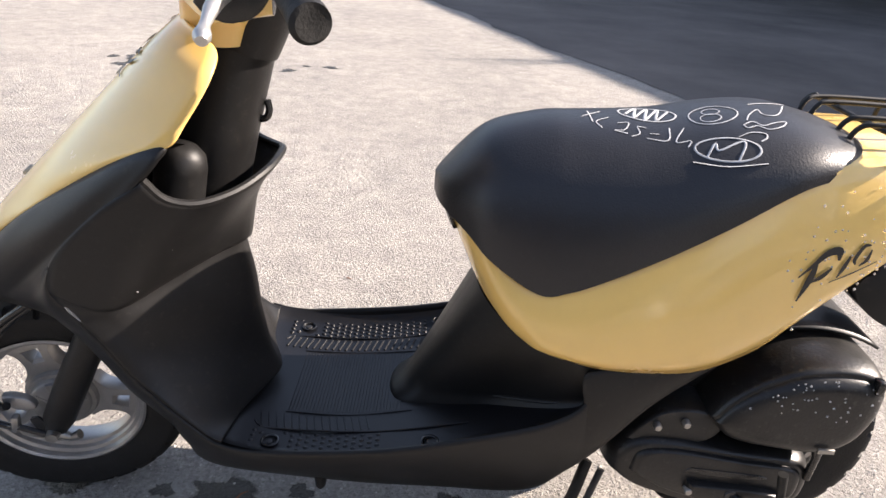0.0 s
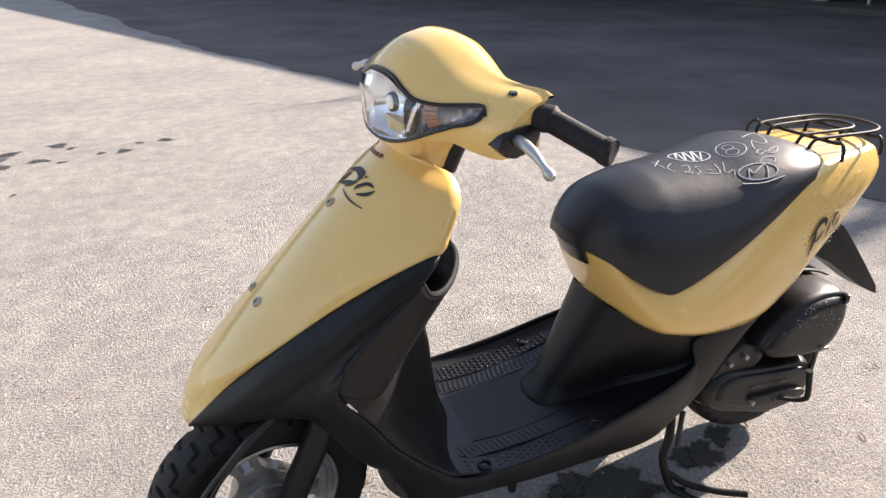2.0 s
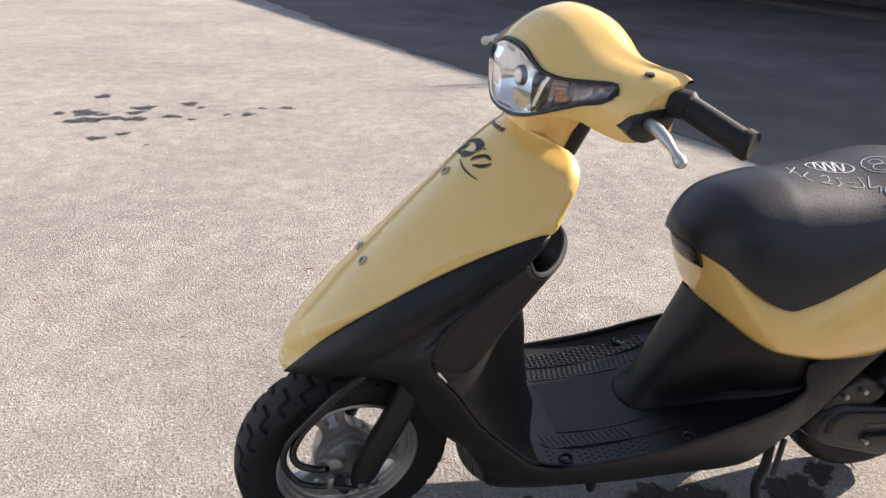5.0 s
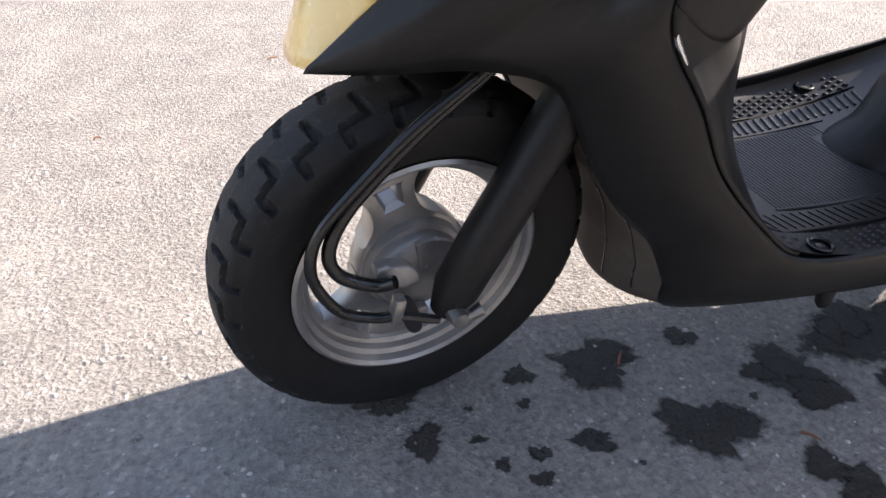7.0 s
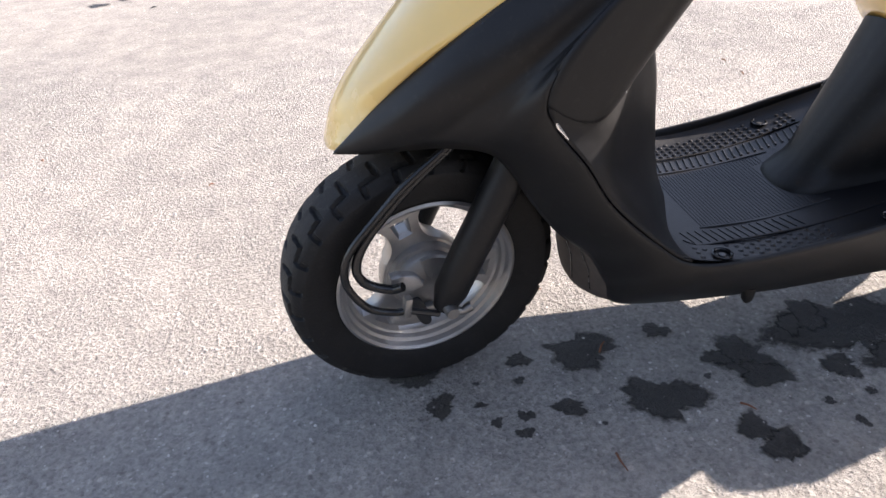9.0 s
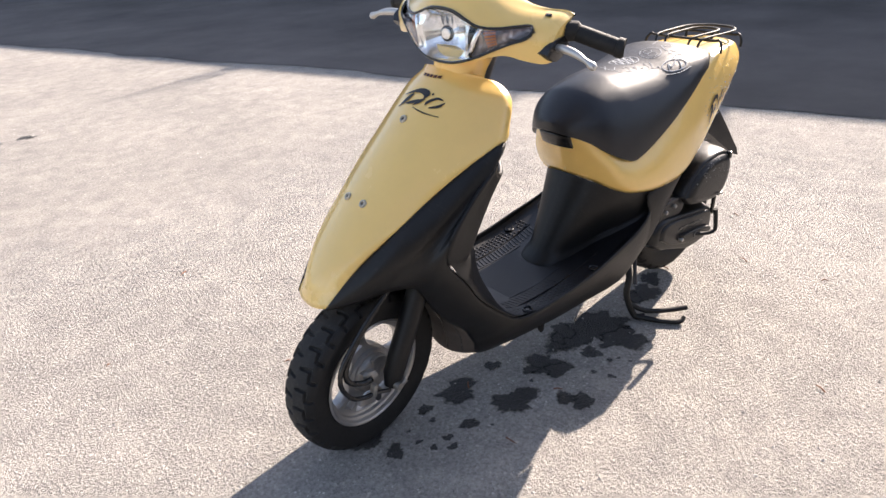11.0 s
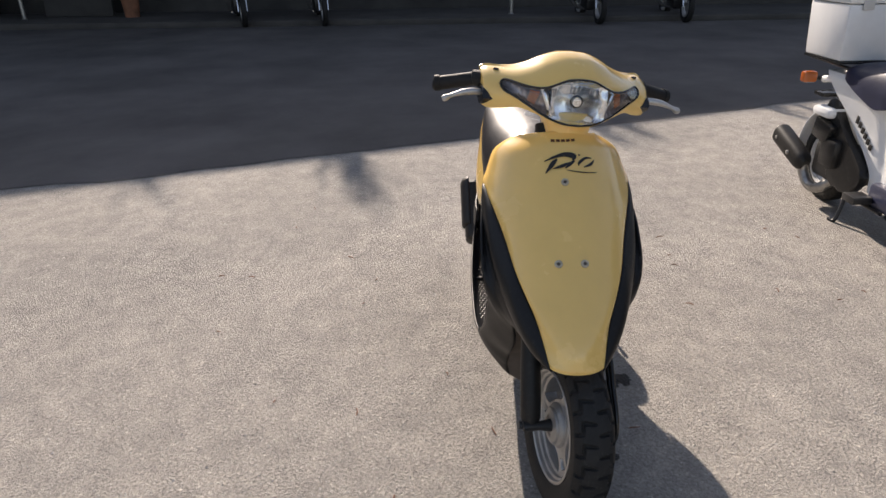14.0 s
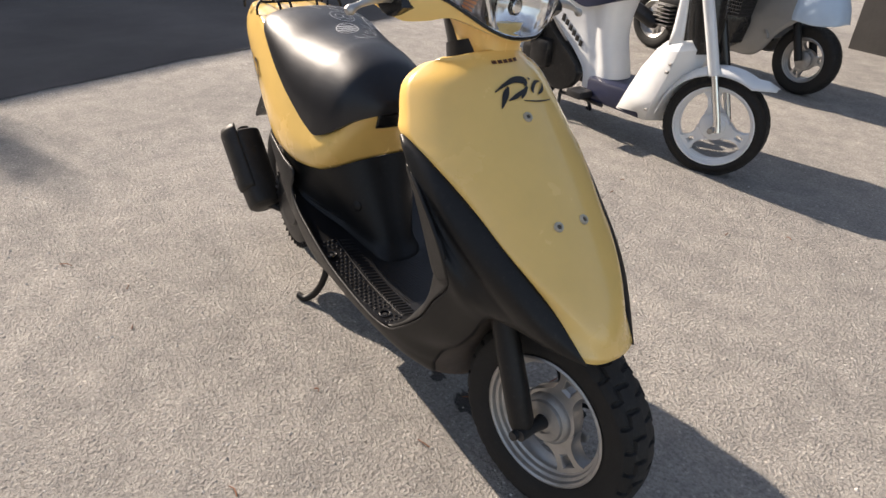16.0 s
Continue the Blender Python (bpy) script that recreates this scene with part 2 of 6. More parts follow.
def grid(rows, close_u=False, close_v=False, bm=None, caps=False):
    """A mesh over rows of points, all rows alike long."""
    bm = bm or bmesh.new()
    vs = [[bm.verts.new(p) for p in row] for row in rows]
    n, m = len(vs), len(vs[0])
    for i in range(n if close_v else n - 1):
        for j in range(m if close_u else m - 1):
            a, b, c, d = vs[i][j], vs[i][(j + 1) % m], vs[(i + 1) % n][(j + 1) % m], vs[(i + 1) % n][j]
            if len({a, b, c, d}) == 4:
                bm.faces.new((a, b, c, d))
    if caps:
        bm.faces.new(vs[0][::-1])
        bm.faces.new(vs[-1])
    return bm


def tube(path, radius, sides=12, n=0, bm=None, caps=True, flat=1.0):
    """A round bar along a path; radius: a number or one for each key. flat squashes it in its second direction."""
    path = np.asarray(path, float)
    r = np.full(len(path), radius) if np.isscalar(radius) else np.asarray(radius, float)
    if n:
        both = cr(np.c_[path, r], n)
        path, r = both[:, :3], both[:, 3]
    tan = np.gradient(path, axis=0)
    tan /= np.linalg.norm(tan, axis=1)[:, None]
    up = np.array([0, 0, 1.0]) if abs(tan[0][2]) < 0.9 else np.array([0, 1.0, 0])
    rows = []
    for p, t, q in zip(path, tan, r):
        side = np.cross(t, up)
        side /= np.linalg.norm(side)
        up = np.cross(side, t)
        a = np.linspace(0, 2 * np.pi, sides, endpoint=False)
        rows.append([p + q * (np.cos(x) * side + flat * np.sin(x) * up) for x in a])
    return grid(rows, close_u=True, bm=bm, caps=caps)


def lathe(profile, n=48, axis="y", centre=(0, 0, 0), bm=None, wobble=None):
    """Turns a profile of (radius, along) round an axis."""
    rows = []
    for k in range(n):
        a = 2 * math.pi * k / n
        row = []
        for j, (r, h) in enumerate(profile):
            if wobble:
                r, h = wobble(a, j, r, h)
            c, s = r * math.cos(a), r * math.sin(a)
            v = {"y": (c, h, s), "z": (c, s, h), "x": (h, c, s)}[axis]
            row.append(tuple(np.add(v, centre)))
        rows.append(row)
    return grid(rows, close_v=True, bm=bm)


def prism(outline, y0, y1, bevel=0.0, bm=None, segments=3):
    """A plate with an outline of (x, z), from y0 to y1, its rims rounded."""
    b2 = bmesh.new()
    a = [b2.verts.new((x, y0, z)) for x, z in outline]
    c = [b2.verts.new((x, y1, z)) for x, z in outline]
    b2.faces.new(a)
    b2.faces.new(c[::-1])
    for i in range(len(a)):
        j = (i + 1) % len(a)
        b2.faces.new((a[i], c[i], c[j], a[j]))
    if bevel:
        rim = [e for e in b2.edges if abs(e.verts[0].co.y - e.verts[1].co.y) < 1e-6]
        bmesh.ops.bevel(b2, geom=rim, offset=bevel, segments=segments, profile=0.5, affect="EDGES")
    return b2 if bm is None else joined(bm, b2)


def pillow(outline, y_back, y_front, round_by=0.3, n=7, bm=None):
    """A plate with an outline of (x, z) whose front face swells: its rim is rounded towards the middle."""
    o = np.array(outline)
    mid = o.mean(0)
    depth = y_front - y_back
    rows = [[(x, y_back, z) for x, z in o]]
    for k in range(n):
        a = math.pi / 2 * k / (n - 1)
        f = 1 - round_by * (1 - math.cos(a))
        y = y_front - depth * 0.55 * (1 - math.sin(a))
        rows.append([(mid[0] + (x - mid[0]) * f, y, mid[1] + (z - mid[1]) * f) for x, z in o])
    bm = grid(rows, close_u=True, bm=bm)
    bm.verts.ensure_lookup_table()
    m = len(o)
    bm.faces.new(bm.verts[len(bm.verts) - m:])
    return bm


def block(c, s, bevel=0.0, turn=None, segments=2):
    bm = bmesh.new()
    bmesh.ops.create_cube(bm, size=1.0)
    bmesh.ops.scale(bm, vec=s, verts=bm.verts)
    if bevel:
        bmesh.ops.bevel(bm, geom=bm.edges[:], offset=bevel, segments=segments, profile=0.5, affect="EDGES")
    if turn is not None:
        bm.transform(turn)
    bmesh.ops.translate(bm, vec=c, verts=bm.verts)
    return bm


def joined(a, b):
    me = bpy.data.meshes.new("tmp")
    b.to_mesh(me)
    b.free()
    a.from_mesh(me)
    bpy.data.meshes.remove(me)
    return a


def flip(keys):
    return [(x, -y, z) for x, y, z in keys]


def smooth_outline(pts, n):
    return [tuple(p) for p in cr(list(pts) + [pts[0]], n + 1)[:-1]]


def thing(name, label, category, group="", at=None):
    ob = new(name)
    ob.empty_display_size = 0.1
    if at is not None:
        ob.matrix_world = at
    return tagged(ob, label, category, group)


def ellipse(cx, cy, rx, ry, n=28, turn=0.0):
    c, s = math.cos(turn), math.sin(turn)
    return [(cx + rx * math.cos(a) * c - ry * math.sin(a) * s, cy + rx * math.cos(a) * s + ry * math.sin(a) * c) for a in np.linspace(0, 2 * np.pi, n, endpoint=False)]


def dots(places, r, h, bm=None, sides=6):
    """Small domes at places of (point, normal), joined."""
    bm = bm or bmesh.new()
    for p, nrm in places:
        q = Vector(nrm).to_track_quat("Z", "Y").to_matrix()
        k = random.uniform(0.7, 1.25) if h < 0 else 1.0
        ring = [bm.verts.new(Vector(p) + q @ Vector((r * k * math.cos(a), r * k * math.sin(a), 0))) for a in np.linspace(0, 2 * np.pi, sides, endpoint=False)]
        mid = [bm.verts.new(Vector(p) + q @ Vector((0.6 * r * k * math.cos(a), 0.6 * r * k * math.sin(a), 0.75 * abs(h) * k))) for a in np.linspace(0, 2 * np.pi, sides, endpoint=False)]
        tip = bm.verts.new(Vector(p) + q @ Vector((0, 0, abs(h) * k)))
        for i in range(sides):
            j = (i + 1) % sides
            bm.faces.new((ring[i], ring[j], mid[j], mid[i]))
            bm.faces.new((mid[i], mid[j], tip))
    return bm


# ---- ground, wall and sheds ----
bm = bmesh.new()
xs = [-400, -60, -15, -6, -3, 0, 3, 6, 15, 60, 400]
grid([[(x, y, 0.0) for y in xs] for x in xs], bm=bm)
ground = tagged(part("ground", bm, GROUND), "sunlit worn pale concrete yard, gritty and stained", "ground", kind="structure")

# asphalt edge follows the roof's shadow line; its dark tone adds to the shade
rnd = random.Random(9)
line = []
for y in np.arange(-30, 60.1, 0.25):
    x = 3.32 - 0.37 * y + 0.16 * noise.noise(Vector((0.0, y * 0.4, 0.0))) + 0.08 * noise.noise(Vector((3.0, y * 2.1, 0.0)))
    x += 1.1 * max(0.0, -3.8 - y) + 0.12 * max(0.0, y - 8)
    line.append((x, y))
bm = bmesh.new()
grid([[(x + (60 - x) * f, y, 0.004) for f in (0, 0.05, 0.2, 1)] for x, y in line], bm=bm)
tagged(part("road", bm, ASPHALT_SHADE), "worn asphalt strip along the building's shade line, its dark tone deepening the shade", "road", kind="structure")

# ---- yellow scooter ----
scooter = thing("yellow_scooter", "yellow and black step-through scooter standing on its centre stand", "scooter")

STEER = radians(10.5)
AXIS_AT, AXIS = Vector((0.02, 0, 0.2)), Vector((0.46, 0, 0.89)).normalized()
TURN = Matrix.Translation(AXIS_AT + Vector((-0.005, 0, 0.001))) @ Matrix.Rotation(STEER, 4, AXIS) @ Matrix.Translation(-AXIS_AT)


LEAN = Matrix.Translation((0, 0, 0.04)) @ Matrix.Rotation(radians(1.0), 4, "X") @ Matrix.Translation((0, 0, -0.04))


def steered(name, bm, mat, parent, label="", angle=38):
    bm.transform(TURN)
    if min(v.co.z for v in bm.verts) > 0.7:
        bm.transform(LEAN)
    return part(name, bm, mat, parent, label, angle)


# front shield: centre line and edge, from the nose up
SHIELD_C = [(-0.113, 0.414), (-0.094, 0.466), (-0.039, 0.531), (0.045, 0.618), (0.135, 0.708), (0.203, 0.776), (0.240, 0.810), (0.262, 0.829)]
SHIELD_E = [(-0.099, 0.057, 0.423), (-0.030, 0.078, 0.492), (0.050, 0.114, 0.563), (0.129, 0.135, 0.618), (0.225, 0.163, 0.676), (0.284, 0.176, 0.699), (0.304, 0.167, 0.726), (0.328, 0.148, 0.770), (0.328, 0.112, 0.797), (0.296, 0.088, 0.812)]


def shield_rows(n=48, m=25, back=0.0):
    cs, es = cr(SHIELD_C, n), cr(SHIELD_E, n)
    rows = []
    for (cx, cz), (ex, ey, ez) in zip(cs, es):
        row = []
        for v in np.linspace(-1, 1, m):
            a = abs(v)
            f = a**2.1
            g = 0.7 * a + 0.3 * math.sin(a * math.pi / 2)
            row.append((cx + (ex - cx) * f + back, math.copysign(ey * g, v), cz + (ez - cz) * f))
        rows.append(row)
    return rows


front_cover = thicken(part("front_cover", grid(shield_rows()), YELLOW, scooter, "glossy yellow front shield cover"), 0.004, -1.0)

# unseen liner added to keep the shield's yellow bounce off the tyre
part("shield_liner", grid([[(x + 0.010, y * 0.80, z - 0.006) for x, y, z in r] for r in shield_rows(30, 17)[1:-13]]), BLACK, scooter, "unseen black liner blocking bounce light behind the front shield")

# side cowls, black: from the shield's edge and the foot space's rim down to the lower edge
COWL_U = [(-0.099, 0.056, 0.421), (-0.030, 0.077, 0.490), (0.050, 0.113, 0.561), (0.129, 0.133, 0.616), (0.225, 0.161, 0.674), (0.283, 0.174, 0.697), (0.249, 0.178, 0.655), (0.200, 0.182, 0.619), (0.141, 0.182, 0.559), (0.118, 0.176, 0.507), (0.133, 0.166, 0.466), (0.169, 0.168, 0.418),
          (0.208, 0.168, 0.358), (0.270, 0.175, 0.298), (0.315, 0.180, 0.270), (0.390, 0.188, 0.270), (0.541, 0.189, 0.287), (0.647, 0.185, 0.311), (0.760, 0.176, 0.341), (0.812, 0.167, 0.374), (0.806, 0.161, 0.418), (0.870, 0.161, 0.434), (0.990, 0.144, 0.452)]
COWL_L = [(-0.103, 0.052, 0.418), (-0.085, 0.064, 0.421), (-0.065, 0.076, 0.424), (-0.045, 0.085, 0.427), (-0.025, 0.092, 0.430), (-0.005, 0.098, 0.432), (0.012, 0.102, 0.433), (0.035, 0.108, 0.432), (0.060, 0.112, 0.428), (0.082, 0.112, 0.416), (0.105, 0.107, 0.385), (0.130, 0.103, 0.342),
          (0.165, 0.106, 0.295), (0.208, 0.106, 0.254), (0.235, 0.108, 0.206), (0.272, 0.095, 0.152), (0.470, 0.106, 0.143), (0.620, 0.118, 0.155), (0.755, 0.126, 0.168), (0.812, 0.140, 0.228), (0.852, 0.156, 0.294), (0.905, 0.159, 0.374), (0.980, 0.148, 0.438)]
COWL_OUT = [0.0, 0.012, 0.020, 0.026, 0.028, 0.026, 0.024, 0.020, 0.016, 0.012, 0.010, 0.009, 0.009, 0.010, 0.012, 0.016, 0.016, 0.014, 0.012, 0.010, 0.009, 0.006, 0.004]


def cowl_rows(sign, n=161, m=17):
    us, ls, outs = cr(COWL_U, n), cr(COWL_L, n), cr([(o,) for o in COWL_OUT], n)
    rows = []
    for u, l, o in zip(us, ls, outs):
        row = []
        for v in np.linspace(0, 1, m):
            p = u * (1 - v) + l * v
            row.append((p[0], sign * (p[1] + max(o[0], 0) * math.sin(math.pi * v) ** 0.8), p[2]))
        rows.append(row)
    return rows


for sign, side in ((-1, "left"), (1, "right")):
    thicken(part("side_cowl", grid(cowl_rows(sign)), BLACK, scooter, "matt black plastic side cowl"), 0.006, 0.0)

# inner leg shield with the pocket
INNER = [
    [(0.312, 0.180, 0.268), (0.313, 0.142, 0.262), (0.318, 0.098, 0.264), (0.334, 0.054, 0.267), (0.347, 0.022, 0.270), (0.352, 0.000, 0.272)],
    [(0.260, 0.174, 0.306), (0.272, 0.148, 0.305), (0.291, 0.104, 0.308), (0.310, 0.061, 0.312), (0.327, 0.023, 0.314), (0.337, 0.000, 0.315)],
    [(0.190, 0.167, 0.388), (0.203, 0.160, 0.388), (0.220, 0.138, 0.388), (0.254, 0.098, 0.388), (0.298, 0.044, 0.388), (0.325, 0.000, 0.388)],
    [(0.140, 0.165, 0.455), (0.170, 0.159, 0.448), (0.200, 0.145, 0.446), (0.243, 0.098, 0.446), (0.290, 0.044, 0.447), (0.319, 0.000, 0.448)],
    [(0.124, 0.172, 0.495), (0.156, 0.164, 0.474), (0.190, 0.149, 0.468), (0.232, 0.099, 0.482), (0.278, 0.044, 0.498), (0.309, 0.000, 0.505)],
    [(0.122, 0.176, 0.512), (0.156, 0.169, 0.488), (0.194, 0.155, 0.480), (0.238, 0.106, 0.494), (0.286, 0.048, 0.510), (0.318, 0.000, 0.517)],
    [(0.164, 0.181, 0.585), (0.192, 0.174, 0.574), (0.245, 0.154, 0.566), (0.293, 0.106, 0.568), (0.322, 0.048, 0.578), (0.330, 0.000, 0.585)],
    [(0.252, 0.177, 0.658), (0.270, 0.163, 0.630), (0.300, 0.141, 0.618), (0.335, 0.100, 0.621), (0.360, 0.050, 0.632), (0.366, 0.000, 0.636)],
]


def inner_rows(n=96):
    full = [r + [(x, -y, z) for x, y, z in r[-2::-1]] for r in INNER]
    across = [cr(r, 41) for r in full]
    skin = np.stack([cr([a[j] for a in across], n) for j in range(41)], 1)
    rim = cr(COWL_U, 800)[180:540]
    for row in skin:
        for side, order in ((1, range(0, 9)), (-1, range(40, 31, -1))):
            edge = row[0 if side > 0 else 40]
            gap = np.linalg.norm(rim * np.array((1, side, 1)) - edge, axis=1)
            shift = rim[gap.argmin()] * np.array((1, side, 1)) - edge
            for k, j in enumerate(order):
                row[j] += shift * (1 - k / 9) ** 2
    return skin


ir = inner_rows()
thicken(part("leg_shield", grid([[tuple(p) for p in r] for r in ir]), BLACK, scooter, "black inner leg shield with a pocket"), 0.005, -1.0)
mouth = ir[-1]
rows = []
for k, f in enumerate(np.linspace(0, 1, 8)):
    rows.append([tuple(np.array((0.235, 0, 0.49)) * f + p * (1 - f) + np.array((0.004, 0, 0.0))) for p in mouth * np.array((1, 1 - 0.2 * f, 1))])
part("pocket", grid(rows), BLACK, scooter, "dark open pocket")
part("pocket_rim", tube([tuple(p) for p in mouth], 0.0055, 8), BLACK, scooter)
# panel behind the shield
rows = []
for (cx, cz), (ex, ey, ez) in list(zip(cr(SHIELD_C, 30), cr(SHIELD_E, 30)))[12:]:
    rows.append([(ex - 0.006 - 0.05 * (1 - a * a) + 0.0, a * (ey - 0.006), ez - 0.01 * (1 - a * a)) for a in np.linspace(-1, 1, 17)])
part("inner_panel", grid(rows), BLACK, scooter)
part("column_cover", tube([(0.255, 0, 0.55), (0.285, 0, 0.68), (0.318, 0, 0.79), (0.332, 0, 0.83)], [0.058, 0.056, 0.052, 0.049], 24), BLACK, scooter, "black steering column cover")
part("lock_housing", tube([(0.240, -0.072, 0.54), (0.258, -0.074, 0.640), (0.262, -0.074, 0.658), (0.265, -0.074, 0.668), (0.266, -0.074, 0.672)], [0.033, 0.033, 0.029, 0.018, 0.004], 20), BLACK, scooter)
part("bag_hook", tube([(0.320, 0.0, 0.69), (0.348, 0.0, 0.688), (0.356, 0.0, 0.699), (0.354, 0.0, 0.714)], 0.005, 8, 14), GLOSSBLACK, scooter)

# floor
FLOOR_Z = [(0.300, 0.266), (0.340, 0.256), (0.420, 0.252), (0.500, 0.257), (0.600, 0.275), (0.700, 0.304), (0.800, 0.346), (0.840, 0.364)]
fz = cr(FLOOR_Z, 40)
FLOOR_W = [(0.300, 0.181), (0.390, 0.188), (0.560, 0.189), (0.650, 0.185), (0.768, 0.176), (0.835, 0.150)]


def floor_skin(x, v):
    """A place on the footboard; v: -1 left rim, 1 right rim."""
    w = float(np.interp(x, *zip(*FLOOR_W)))
    z = float(np.interp(x, fz[:, 0], fz[:, 1]))
    rise = max(0.0, abs(v) - 0.86) / 0.14
    return (x, v * w, z - 0.004 * math.cos(v * math.pi / 2) + 0.016 * rise**1.6 * min(1.0, (0.86 - x) / 0.2))


rows = [[floor_skin(x, v) for v in np.linspace(-1, 1, 57)] for x, z in fz]
floor_board = part("floorboard", grid(rows), FLOORMAT, scooter, "black ribbed plastic footboard with raised dots")
for sx, sy in ((0.373, -0.150), (0.605, -0.156), (0.373, 0.150), (0.612, 0.160)):
    z = float(np.interp(sx, fz[:, 0], fz[:, 1]))
    well = part("screw_well", lathe([(0.0135, 0.0022), (0.0115, 0.0030), (0.0098, 0.0016), (0.0092, -0.006), (0.0, -0.006)], 20, "z", (sx, sy, z)), GLOSSBLACK, floor_board, "dark round screw well")
    part("floor_screw", lathe([(0.0, 0.0008), (0.0045, 0.0004), (0.0058, -0.0015), (0.0058, -0.006)], 14, "z", (sx, sy, z)), DARKSTEEL, well)
# underside
rows = []
for x, y, z in cr(COWL_L, 161)[102:140]:
    rows.append([(x, a * (y + 0.002), z - 0.012 * (1 - a * a)) for a in np.linspace(-1, 1, 15)])
part("underfloor", grid(rows), BLACK, scooter, "black plastic belly under the footboard")

part("drain_nub", tube([(0.442, -0.128, 0.172), (0.442, -0.130, 0.152), (0.442, -0.130, 0.146)], [0.011, 0.008, 0.004], 10), BLACK, scooter)

# the upper rear body stands slightly off the middle
REAR_Y = -0.013

# black body under the seat: a pillar from the footboard up to the yellow cover, half plans at foot and head
FOOT = [(0.546, 0.0), (0.549, 0.017), (0.558, 0.033), (0.575, 0.046), (0.605, 0.057), (0.650, 0.068), (0.690, 0.080), (0.750, 0.112), (0.800, 0.137), (0.850, 0.154)]
HEAD = [(0.655, 0.0), (0.657, 0.030), (0.664, 0.058), (0.677, 0.083), (0.697, 0.105), (0.728, 0.124), (0.765, 0.137), (0.800, 0.147), (0.840, 0.155), (0.920, 0.160)]
HEAD_Z = [(0.655, 0.486), (0.680, 0.470), (0.720, 0.450), (0.760, 0.440), (0.840, 0.444), (0.920, 0.456)]
foot, head = cr(FOOT, 40), cr(HEAD, 40)
rows = []
for f in np.linspace(-0.06, 1, 26):
    e = min(1.0, max(0.0, f)) ** 0.94
    half = []
    for (ax, ay), (hx, hy) in zip(foot, head):
        low = float(np.interp(ax, fz[:, 0], fz[:, 1])) - 0.003
        z = low + (float(np.interp(hx, *zip(*HEAD_Z))) - low) * f
        flare = 0.012 * max(0.0, 1 - max(f, 0.0) / 0.16) ** 2
        half.append((ax + (hx - ax) * e - (flare if ay < 0.05 else 0.0), ay + (hy - ay) * e + flare * min(1.0, ay / 0.03), z))
    aside = REAR_Y * max(0.0, f)
    rows.append([(x, aside - y, z) for x, y, z in half[:0:-1]] + [(x, y + aside, z) for x, y, z in half])
pillar = part("under_seat_cover", grid(rows), BLACK, scooter, "matt black plastic body under the seat")
for sign in (-1, 1):
    boss = lathe([(0.0, 0.004), (0.008, 0.0034), (0.013, 0.001), (0.015, -0.004)], 18, "z")
    boss.transform(Matrix.Translation((0.648, sign * 0.073, 0.372)) @ Vector((-0.35, sign * 0.92, 0.2)).to_track_quat("Z", "Y").to_matrix().to_4x4())
    part("screw_cap", boss, BLACK, pillar)

# rear body, yellow: x, lower edge y z, upper edge y z
REAR = [(0.600, 0.0, 0.484, 0.0, 0.604), (0.604, 0.032, 0.482, 0.030, 0.604), (0.613, 0.056, 0.478, 0.054, 0.601), (0.623, 0.075, 0.474, 0.073, 0.597), (0.636, 0.093, 0.468, 0.090, 0.588), (0.660, 0.116, 0.457, 0.112, 0.565), (0.690, 0.135, 0.446, 0.128, 0.544), (0.726, 0.150, 0.437, 0.141, 0.533), (0.812, 0.164, 0.427, 0.150, 0.564),
        (0.880, 0.166, 0.426, 0.151, 0.604), (0.950, 0.163, 0.432, 0.146, 0.648), (1.020, 0.150, 0.459, 0.136, 0.697), (1.070, 0.144, 0.507, 0.128, 0.716), (1.140, 0.130, 0.570, 0.114, 0.722), (1.210, 0.113, 0.628, 0.100, 0.724), (1.264, 0.094, 0.664, 0.084, 0.722), (1.296, 0.060, 0.680, 0.056, 0.714)]
rk = cr(REAR, 64)
rows = []
for x, yl, zl, yu, zu in rk:
    h = zu - zl
    side = []
    for v in np.linspace(0, 1, 14):
        bulge = 0.016 * math.sin(math.pi * v) * min(1, h / 0.1) * min(1, max(yl, 0) / 0.06)
        side.append((yl + (yu - yl) * v + bulge - 0.012 * max(0, 0.12 - v) / 0.12, zl + h * v))
    top = [(yu * math.cos(a), zu + 0.014 * math.sin(a)) for a in np.linspace(0.25, math.pi / 2, 6)]
    half = side + top
    lean = 0.055 * max(0.0, 1 - (x - 0.60) / 0.25) ** 1.5

    def back(z):
        return x + lean * min(1.0, max(0.0, (zu - z) / max(h, 1e-3)))

    rows.append([(back(z), -y, z) for y, z in half] + [(back(z), y, z) for y, z in half[-2::-1]])
rear_cover = part("rear_cover", grid(rows), YELLOW, scooter, "glossy yellow rear body cover")
thicken(rear_cover, 0.004, -1.0)

# seat: x, half width, seam z, crown z
SEAT = [(0.586, 0.015, 0.612, 0.634), (0.597, 0.056, 0.606, 0.646), (0.632, 0.101, 0.588, 0.684), (0.665, 0.128, 0.562, 0.707), (0.726, 0.148, 0.531, 0.724), (0.765, 0.154, 0.540, 0.727), (0.812, 0.157, 0.564, 0.730), (0.880, 0.158, 0.604, 0.736), (0.950, 0.153, 0.648, 0.750),
        (1.020, 0.142, 0.692, 0.755), (1.080, 0.122, 0.706, 0.746), (1.130, 0.090, 0.708, 0.731), (1.160, 0.050, 0.707, 0.719), (1.172, 0.010, 0.704, 0.709)]


rows = []
for x, w, zl, zt in cr(SEAT, 60):
    row = []
    for a in np.linspace(0, math.pi, 33):
        c, s = math.cos(a), max(math.sin(a), 0)
        row.append((x, -math.copysign(w * abs(c) ** 0.90, c), zl + (zt - zl) * s**0.80))
    rows.append(row)
